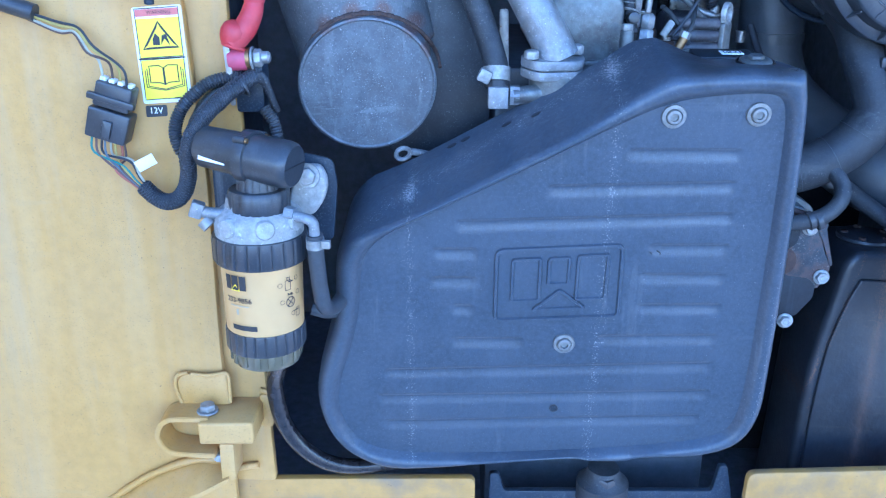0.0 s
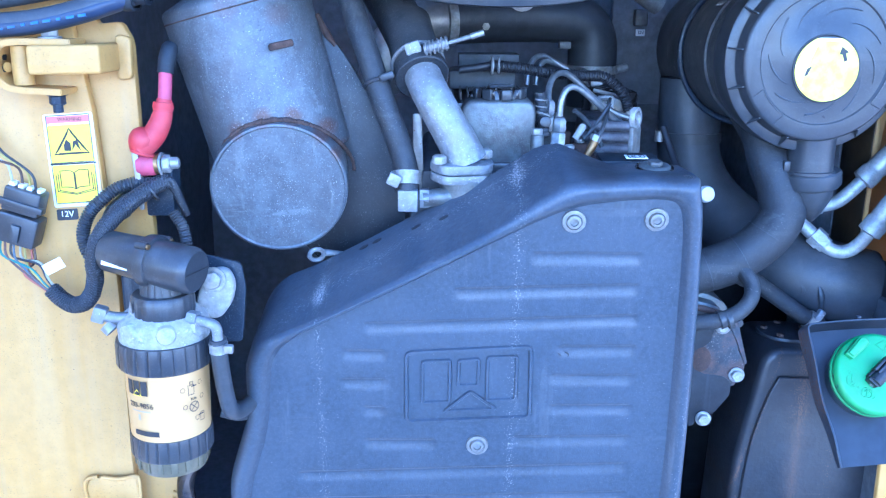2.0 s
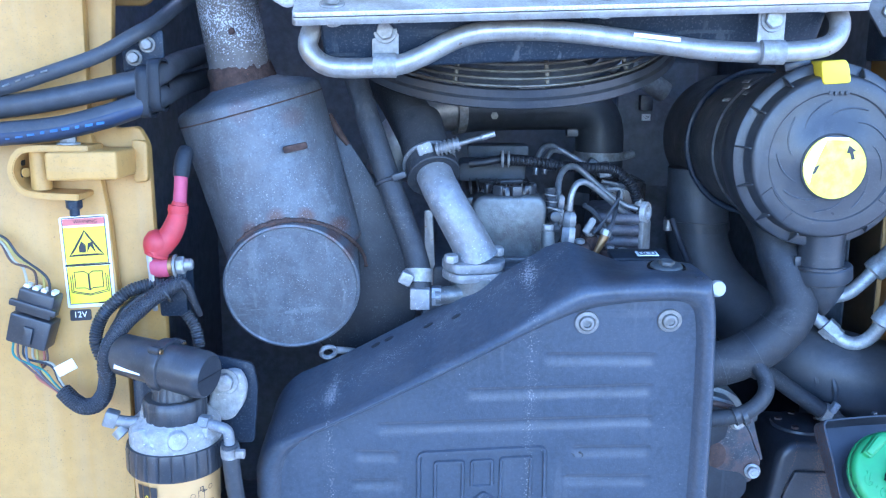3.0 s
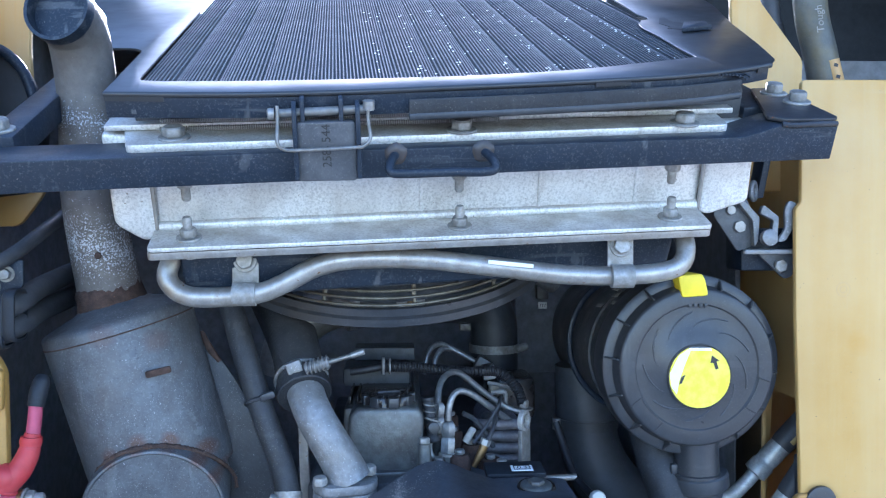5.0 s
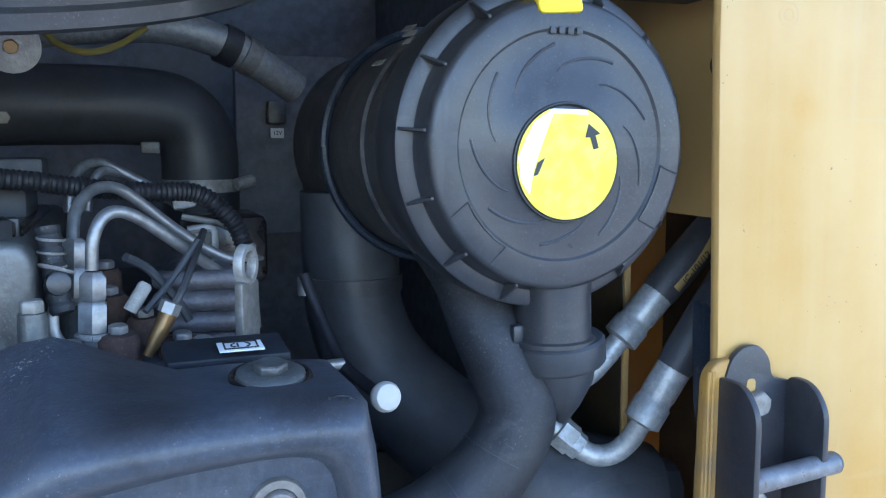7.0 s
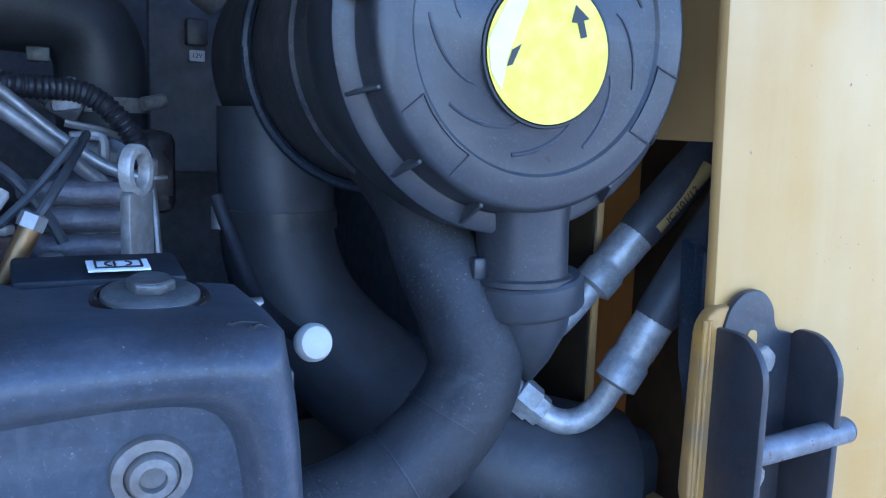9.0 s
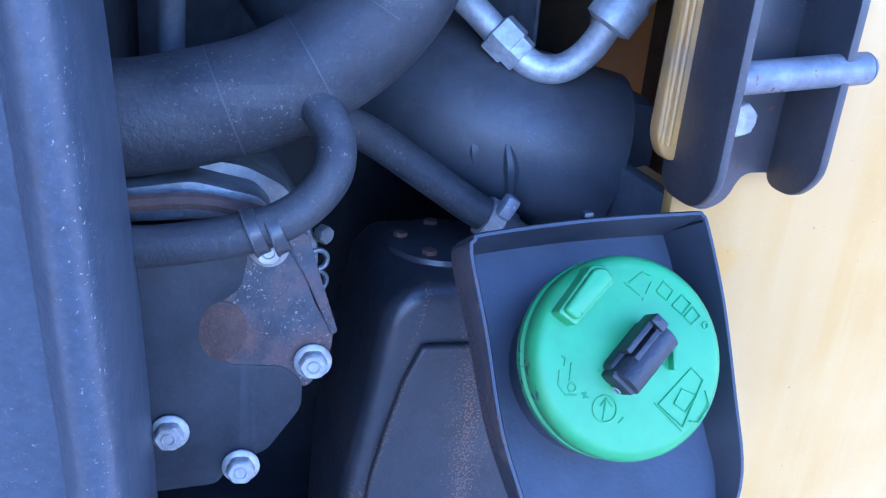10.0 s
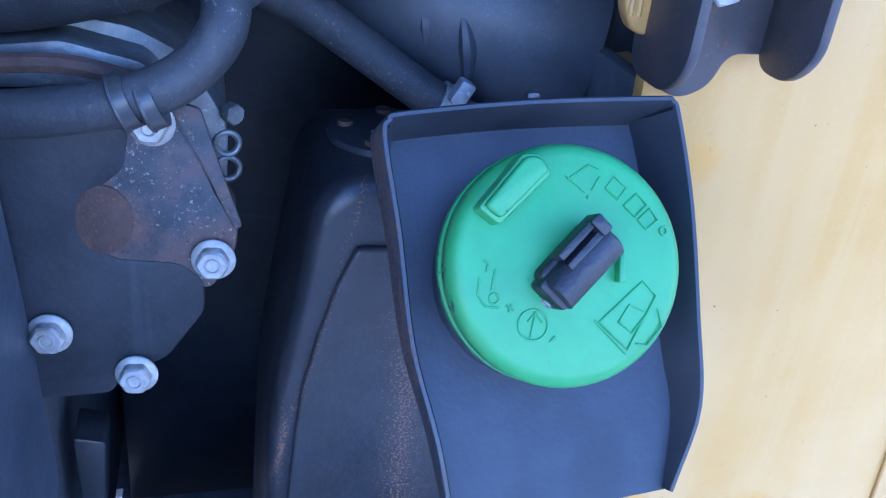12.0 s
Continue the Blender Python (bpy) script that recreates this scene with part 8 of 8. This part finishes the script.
part("tube_clip", block((0.392, 1.03, 1.305), (0.03, 0.03, 0.018), 0.003), CASTDARK, dip)
bolt(dip, (0.398, 1.012, 1.302), (0.3, -1, 0.3), 0.0068, CASTDARK, 0.005)
part("guide_tube", tube([(0.392, 1.03, 1.31), (0.390, 1.04, 1.25), (0.385, 1.06, 1.18)], 0.007, 10, 5), DARK, dip)

nudge(dip, 0.002, 0.006, 0.004)

# ---- front plate of the engine beside the guard ----
fp = thing("timing_cover", (0.42, 0.96, 1.05), "black timing cover with a rust-stained bracket", "cover")
part("cover_plate", prism(rounded([(0.330, 1.190), (0.405, 1.190), (0.424, 1.183), (0.421, 1.166), (0.405, 1.153), (0.404, 1.138), (0.414, 1.126), (0.440, 1.123), (0.450, 1.114), (0.450, 1.098), (0.433, 1.074), (0.414, 1.066), (0.408, 1.056), (0.330, 1.054)], 0.004), -0.06, 0, front(0.948), 0.002), COVERBLACK, fp)
part("rust_bracket", prism(rounded([(0.405, 1.186), (0.436, 1.194), (0.447, 1.180), (0.457, 1.152), (0.465, 1.142), (0.464, 1.128), (0.453, 1.108), (0.430, 1.116), (0.402, 1.130)], 0.005), -0.03, -0.001, front(0.948), 0.002), RUSTMIX, fp, "rusted grey bracket")
part("rust_patch", prism(rounded([(0.402, 1.155), (0.4085, 1.160), (0.416, 1.159), (0.422, 1.152), (0.4235, 1.142), (0.420, 1.132), (0.412, 1.127), (0.403, 1.131), (0.3995, 1.142)], 0.006), -0.002, 0.0002, front(0.948), 0.001), RUSTY, fp, "round rusted boss")
for x, z in ((0.4324, 1.187), (0.4543, 1.1256), (0.386, 1.0917), (0.4195, 1.068)):
    fb = part("flange_bolt", lathe([(0.0092, 0.0), (0.0094, 0.0012), (0.0086, 0.0022), (0.0068, 0.0026), (0.0066, 0.0068), (0.0056, 0.0078), (0.0, 0.0074)], (x, 0.9465, z), (-0.1, -1, 0.05), 24, wobble=lambda a, h: 1.0 if h < 0.0024 else 1 + 0.05 * math.cos(a * 6)), ZINC, fp, "dirty flanged bolt")
    part("head_mark", torus((x - 0.0007, 0.9389, z + 0.0003), (-0.1, -1, 0.05), 0.0030, 0.0006, 16, 6), STEEL, fb)
part("upper_casting", prism(rounded([(0.345, 1.196), (0.380, 1.222), (0.425, 1.214), (0.445, 1.203), (0.462, 1.172), (0.461, 1.130), (0.440, 1.150), (0.345, 1.15)], 0.006), -0.09, 0, front(0.985), 0.006), CASTDARK, fp, "grimy cast housing")
part("gasket_edge", tube([(0.36, 0.955, 1.205), (0.40, 0.952, 1.208), (0.43, 0.955, 1.200)], 0.004, 8, 5), RUSTY, fp)
part("housing_face", prism(rounded([(0.345, 1.208), (0.40, 1.214), (0.430, 1.206), (0.438, 1.196), (0.345, 1.194)], 0.004), -0.03, 0, front(0.962), 0.003), CASTDARK, fp)
for z in (1.163, 1.151):
    part("eyelet", torus((0.4615, 0.985, z), (0.2, -1, 0.1), 0.0052, 0.0015, 20, 8), CASTDARK, fp)
bolt(fp, (0.462, 0.985, 1.178), (0.6, -0.8, 0), 0.005, CASTDARK, 0.006)
part("edge_strip", prism(rounded([(0.438, 1.196), (0.451, 1.192), (0.456, 1.174), (0.4665, 1.140), (0.4635, 1.138), (0.450, 1.170), (0.441, 1.186)], 0.002), 0.001, 0.004, front(0.952), 0.0008), RUSTMIX, fp, "bare grey edge strip")
lp = thing("vent_hose", (0.41, 0.935, 1.19), "black rubber vent hose looping past the guard", "hose")
part("hose", tube([(0.33, 0.950, 1.190), (0.376, 0.938, 1.1925), (0.404, 0.933, 1.1965), (0.428, 0.931, 1.202), (0.447, 0.934, 1.211), (0.460, 0.940, 1.226), (0.460, 0.952, 1.243), (0.446, 0.968, 1.256), (0.428, 0.985, 1.256), (0.405, 1.00, 1.25)], 0.0092, 18, 8), DIRTY_RUBBER, lp)
for x0, x1 in ((0.4225, 0.4275), (0.4315, 0.4365)):
    part("tie_band", tube([(x0, 0.931, 1.2000), (x1, 0.931, 1.2022)], 0.0108, 20, 1), PLASTIC, lp)
    part("tie_bead", torus((x0, 0.931, 1.2000), (1, 0, 0.4), 0.0106, 0.0008, 20, 6), PLASTIC, lp)
part("tee_fitting", tube([(0.44, 1.0, 1.235), (0.462, 1.005, 1.232), (0.475, 1.01, 1.225)], 0.009, 14, 3), PLASTIC, lp)
part("tag", block((0.428, 0.972, 1.262), (0.008, 0.004, 0.007), 0.001, (0, 20, 0)), PAPER, lp, "white tag")
part("small_hose", tube([(0.385, 0.99, 1.245), (0.41, 0.98, 1.238), (0.435, 0.985, 1.228)], 0.0085, 12, 5), RUBBER, lp)

nudge(fp, 0.0, 0.006, 0.003)
nudge(lp, 0.0, 0.006, 0.003)

# ---- fuel tank, filler tray and cap ----
tank = thing("fuel_tank", (0.57, 1.10, 0.70), "black moulded fuel tank, streaked with dirt", "tank")
TM = surface("moulded_tank", (0.017, 0.019, 0.024), 0.40, vary=0.25, bump=0.22, bump_scale=160, film=(0.032, 0.03, 0.031), film_amount=0.5, film_scale=16, streak=0.3, spots=(0.15, 0.088, 0.056), spot_amount=0.0, spot_scale=680,
             bands=((1, 0, 0, 0.556, 0.024, 0.19), (0.972, 0, -0.235, 0.2445, 0.005, 0.16), (1, 0, 0, 0.488, 0.004, 0.12), (1, 0, 0, 0.600, 0.02, 0.10)), scuff=(0.06, 0.048, 0.04), scuff_amount=0.35)
part("body", prism(rounded([(0.470, 0.68), (0.655, 0.68), (0.655, 1.06), (0.630, 1.135), (0.545, 1.142), (0.516, 1.142), (0.503, 1.128), (0.492, 1.06), (0.481, 0.99), (0.478, 0.90)], 0.016), -0.115, 0, front(1.000), 0.016, 4), TM, tank)
part("front_bulge", prism(rounded([(0.489, 0.68), (0.650, 0.68), (0.648, 1.10), (0.580, 1.106), (0.5235, 1.108), (0.514, 1.086), (0.506, 1.058), (0.498, 1.023), (0.495, 0.996), (0.492, 0.957), (0.490, 0.90)], 0.003), 0, 0.006, front(1.000), 0.005, 3), TM, tank, "raised front panel with a worn crease")
fl = part("sender_flange", lathe([(0.0, 0.0), (0.036, 0.0), (0.037, 0.002), (0.036, 0.005), (0.016, 0.006), (0.0, 0.006)], (0.552, 1.062, 1.141), (0, 0, 1), 32), BLACK_RUSTY, tank, "round sender flange")
for a in range(0, 360, 72):
    part("screw", lathe([(0.0045, 0), (0.0045, 0.003), (0, 0.0035)], (0.552 + 0.027 * math.cos(radians(a + 20)), 1.062 + 0.027 * math.sin(radians(a + 20)), 1.146), (0, 0, 1), 12), RUSTY, fl)
fh = thing("filler_hose", (0.575, 1.02, 1.16), "black filler vent hose with a worm clamp", "hose")
part("hose", tube([(0.475, 1.01, 1.225), (0.500, 1.02, 1.211), (0.530, 1.025, 1.190), (0.560, 1.022, 1.170), (0.585, 1.018, 1.156)], 0.0105, 16, 6), DIRTY_RUBBER, fh)
part("worm_clamp", tube([(0.568, 1.020, 1.165), (0.577, 1.019, 1.160)], 0.0125, 22, 1), ZINC, fh, "plated worm clamp")
part("clamp_screw", block((0.578, 1.008, 1.174), (0.009, 0.009, 0.014), 0.002, (0, 30, 0)), CAST, fh)
part("elbow", tube([(0.580, 1.019, 1.158), (0.592, 1.017, 1.150), (0.600, 1.016, 1.140)], 0.0095, 12, 4), CASTDARK, fh)

nudge(fh, 0.0, 0.018, 0.006)

ta = Vector((0.9974, 0.003, 0.0727)).normalized()
tc = Vector((-0.0339, -0.865, 0.5007)).normalized()
tb_ = tc.cross(ta)
TR = Matrix((ta, tb_, tc)).transposed().to_4x4()
TR.translation = (0.578, 0.8785, 1.1432)
TRAY = surface("tray_plastic", (0.022, 0.024, 0.03), 0.40, vary=0.15, bump=0.08, bump_scale=400, film=(0.04, 0.042, 0.05), film_amount=0.6, film_scale=18, blot=(0.013, 0.013, 0.015), blots=((0.602, 1.083, 0.016, 0.6), (0.570, 1.072, 0.012, 0.5), (0.545, 1.062, 0.014, 0.5), (0.592, 1.10, 0.010, 0.5)), spot_amount=-0.12, spot_scale=520, bands=((1, 0, 0.12, 0.6575, 0.010, 0.29),), spots=(0.1, 0.055, 0.035))
tray = thing("fuel_filler", TR @ Vector((0, 0, -0.03)), "black plastic fuel filler tray with a green cap", "fuel filler")
left = [(-0.0570, 0.0770), (-0.0545, 0.035), (-0.0535, -0.008), (-0.0475, -0.045), (-0.0440, -0.081)]
right = [(0.0625, 0.0775), (0.0650, 0.035), (0.0630, -0.010), (0.0600, -0.045), (0.0455, -0.0780)]


def floor_c(b):
    return -0.026 + 0.018 * max(0.0, (0.06 - b) / 0.14)


fbm = bmesh.new()
ls, rs = [Vector((a, b, floor_c(b))) for a, b in left], [Vector((a, b, floor_c(b))) for a, b in right]
lo_l, lo_r = [fbm.verts.new(TR @ p) for p in ls], [fbm.verts.new(TR @ p) for p in rs]
un_l, un_r = [fbm.verts.new(TR @ (p - Vector((0, 0, 0.003)))) for p in ls], [fbm.verts.new(TR @ (p - Vector((0, 0, 0.003)))) for p in rs]
for i in range(4):
    fbm.faces.new((lo_l[i], lo_r[i], lo_r[i + 1], lo_l[i + 1]))
    fbm.faces.new((un_l[i], un_l[i + 1], un_r[i + 1], un_r[i]))
fbm.faces.new((lo_l[4], lo_r[4], un_r[4], un_l[4]))
fbm.faces.new((lo_l[0], un_l[0], un_r[0], lo_r[0]))
part("floor_panel", fbm, TRAY, tray)


def rim_wall(pts, tops, th=0.0028):
    """An upright wall along the tray's edge; pts: (a, b), tops: its height along it."""
    bm = bmesh.new()
    rows = []
    p = [Vector(q) for q in pts]
    for i, q in enumerate(p):
        d = (p[min(i + 1, len(p) - 1)] - p[max(i - 1, 0)]).normalized()
        n = Vector((-d.y, d.x)) * th / 2
        draft = 8.0 - 6.5 * max(0.0, (-0.03 - q.y) / 0.048) if q.x > 0.04 and q.y < 0.075 else 5.0 if q.y > 0.07 else 2.0
        rows.append([bm.verts.new(TR @ Vector((*(q + k * n), c))) for k, c in ((1, floor_c(q.y) - 0.003), (1, tops[i] - 0.001), (0.5, tops[i]), (-0.5, tops[i]), (-1, tops[i] - 0.001), (-draft, floor_c(q.y) - 0.003))])
    for a, b in zip(rows, rows[1:]):
        for j in range(6):
            bm.faces.new((a[j], a[(j + 1) % 6], b[(j + 1) % 6], b[j]))
    bm.faces.new(rows[0][::-1])
    bm.faces.new(rows[-1])
    return bm


rimpath = [(v.x, v.y) for v in spline([(-0.0440, -0.081, 0), (-0.0475, -0.045, 0), (-0.0535, -0.008, 0), (-0.0545, 0.035, 0), (-0.0565, 0.070, 0), (-0.054, 0.0765, 0), (-0.048, 0.0785, 0), (0.0, 0.080, 0), (0.055, 0.0785, 0), (0.0612, 0.077, 0), (0.0632, 0.071, 0), (0.0650, 0.035, 0), (0.0630, -0.010, 0), (0.0600, -0.045, 0), (0.0455, -0.0780, 0)], 5)]
tops = [0.0 if b > -0.05 else 0.0 - 0.004 * ((-0.05 - b) / 0.033) for a, b in rimpath]
part("rim", rim_wall(rimpath, tops), TRAY, tray)
part("drain_boss", block(TR @ Vector((0.004, 0.083, -0.006)), (0.006, 0.006, 0.006), 0.002), TRAY, tray)
part("neck", lathe([(0.0, -0.03), (0.040, -0.03), (0.040, 0.006), (0, 0.006)], TR @ Vector((0.0, 0.012, -0.008)), tc, 32), PLASTIC, tray, "black filler neck")
CAPC = TR @ Vector((0.0040, 0.0165, 0.0))
cap = part("cap", lathe([(r * 1.05, h) for r, h in [(0.0, -0.006), (0.0425, -0.006), (0.0435, -0.003), (0.0435, 0.0015), (0.0422, 0.0028), (0.0422, 0.0045), (0.0433, 0.006), (0.0433, 0.012), (0.0425, 0.0155), (0.0405, 0.0178), (0.038, 0.0185), (0.0, 0.0185)]], CAPC, tc, 72), GREEN, tray, "green plastic fuel cap")
CM = TR @ Matrix.Translation((0.0025, 0.0165, 0.0187))
part("finger_tab", prism(rounded([(-0.0335, 0.0235), (-0.0262, 0.0165), (-0.0048, 0.0335), (-0.0085, 0.0405), (-0.0150, 0.0415)], 0.002), -0.008, 0.0085, CM, 0.002, 2), GREEN, cap, "green finger tab")
part("tab_crest", prism(rounded([(-0.0315, 0.0240), (-0.0262, 0.0187), (-0.0068, 0.0345), (-0.0098, 0.0393), (-0.0150, 0.0398)], 0.002), 0.004, 0.0118, CM, 0.0028, 3), GREEN, cap)
part("finger_tab", prism(rounded([(0.018, -0.008), (0.021, -0.008), (0.0215, 0.002), (0.0195, 0.002)], 0.001), -0.002, 0.004, CM, 0.001), GREEN, cap)
part("lock_base", prism(rounded([(-0.0155, -0.0080), (0.0160, -0.0080), (0.0160, 0.0100), (-0.0155, 0.0100)], 0.004), -0.002, 0.009, CM @ pose(0.002, 0.0, 0, 0, 0, 40) @ Matrix.Scale(0.88, 4), 0.002, 3), LOCKBLACK, cap, "black lock housing")
LM = CM @ pose(0.002, 0.0, 0, 0, 0, 40) @ Matrix.Scale(0.88, 4)
part("lock_barrel", tube([LM @ Vector((-0.0165, -0.001, 0.0085)), LM @ Vector((-0.0155, -0.001, 0.0085)), LM @ Vector((0.0160, -0.001, 0.0095)), LM @ Vector((0.0170, -0.001, 0.0095))], [0.0062, 0.0075, 0.0075, 0.0058], 24, 1), LOCKBLACK, cap, "rounded lock barrel")
for b_ in (0.0045, 0.0098):
    part("lock_rail", prism(rounded([(-0.006, b_ - 0.0016), (0.0165, b_ - 0.0016), (0.0165, b_ + 0.0016), (-0.006, b_ + 0.0016)], 0.001), 0.006, 0.0175, LM, 0.0008), LOCKBLACK, cap)
part("lock_stop", prism(rounded([(0.0125, 0.003), (0.0180, 0.003), (0.0180, 0.0115), (0.0125, 0.0115)], 0.0015), 0.006, 0.0195, LM, 0.001), LOCKBLACK, cap)
part("lock_face", prism(rounded([(-0.0190, -0.0075), (-0.0140, -0.0075), (-0.0140, 0.0075), (-0.0190, 0.0075)], 0.0025), -0.001, 0.0125, LM, 0.0015), LOCKBLACK, cap)
part("keyhole", torus(CM @ Vector((-0.0118, -0.0125, 0.007)), CM.to_3x3() @ Vector((-0.74, -0.67, 0.1)), 0.0018, 0.0004, 14, 6), STEEL, cap)


def mark(poly, w=0.00045):
    closed = [Vector(p) for p in poly]
    pts = [CM @ Vector((p.x, p.y, 0.0)) for p in closed]
    return tube(pts, w, 6, 1)


def circle(cx, cy, r, n=20):
    return [(cx + r * math.cos(2 * math.pi * i / n), cy + r * math.sin(2 * math.pi * i / n)) for i in range(n + 1)]


for poly in (circle(-0.015, -0.020, 0.0056), [(-0.0165, -0.0245), (-0.0135, -0.0155)], [(-0.0168, -0.0185), (-0.0135, -0.0155), (-0.0115, -0.0195)], [(-0.0243, -0.0120), (-0.0217, -0.0140)], [(-0.0237, -0.0143), (-0.0223, -0.0117)], [(-0.0095, -0.027), (-0.007, -0.025)],
             circle(-0.0285, -0.009, 0.0018, 10), [(-0.0292, -0.006), (-0.027, 0.0015)], [(-0.033, -0.001), (-0.0345, -0.007), (-0.032, -0.0115), (-0.027, -0.0125)], [(-0.0305, 0.0005), (-0.0295, 0.0035), (-0.031, 0.005)],
             [(0.0104, -0.0218), (0.0291, -0.0086), (0.0337, -0.0146), (0.0203, -0.0331), (0.0104, -0.0218)], [(0.018, -0.0226), (0.023, -0.0167), (0.0296, -0.0206), (0.0227, -0.027), (0.018, -0.0226)], [(0.0341, -0.0194), (0.0351, -0.026), (0.0283, -0.0324), (0.024, -0.0312)], [(0.0086, -0.0209), (0.0195, -0.0345)],
             [(0.0036, 0.0313), (0.0125, 0.0362), (0.0157, 0.0345)], [(0.0029, 0.0329), (0.0097, 0.0262)], [(0.0162, 0.0313), (0.0125, 0.0266)], [(0.0110, 0.0248), (0.0103, 0.0239)],
             [(0.0180, 0.0270), (0.0220, 0.0310), (0.0262, 0.0265), (0.0222, 0.0225), (0.0180, 0.0270)], [(0.0245, 0.0200), (0.0300, 0.0240), (0.0335, 0.0195), (0.0285, 0.0155), (0.0245, 0.0200)], [(0.0295, 0.0142), (0.0345, 0.0180), (0.0372, 0.0135), (0.0325, 0.0105), (0.0295, 0.0142)], circle(0.0393, 0.0093, 0.0014, 10)):
    part("moulded_mark", mark(poly), GREEN, cap)
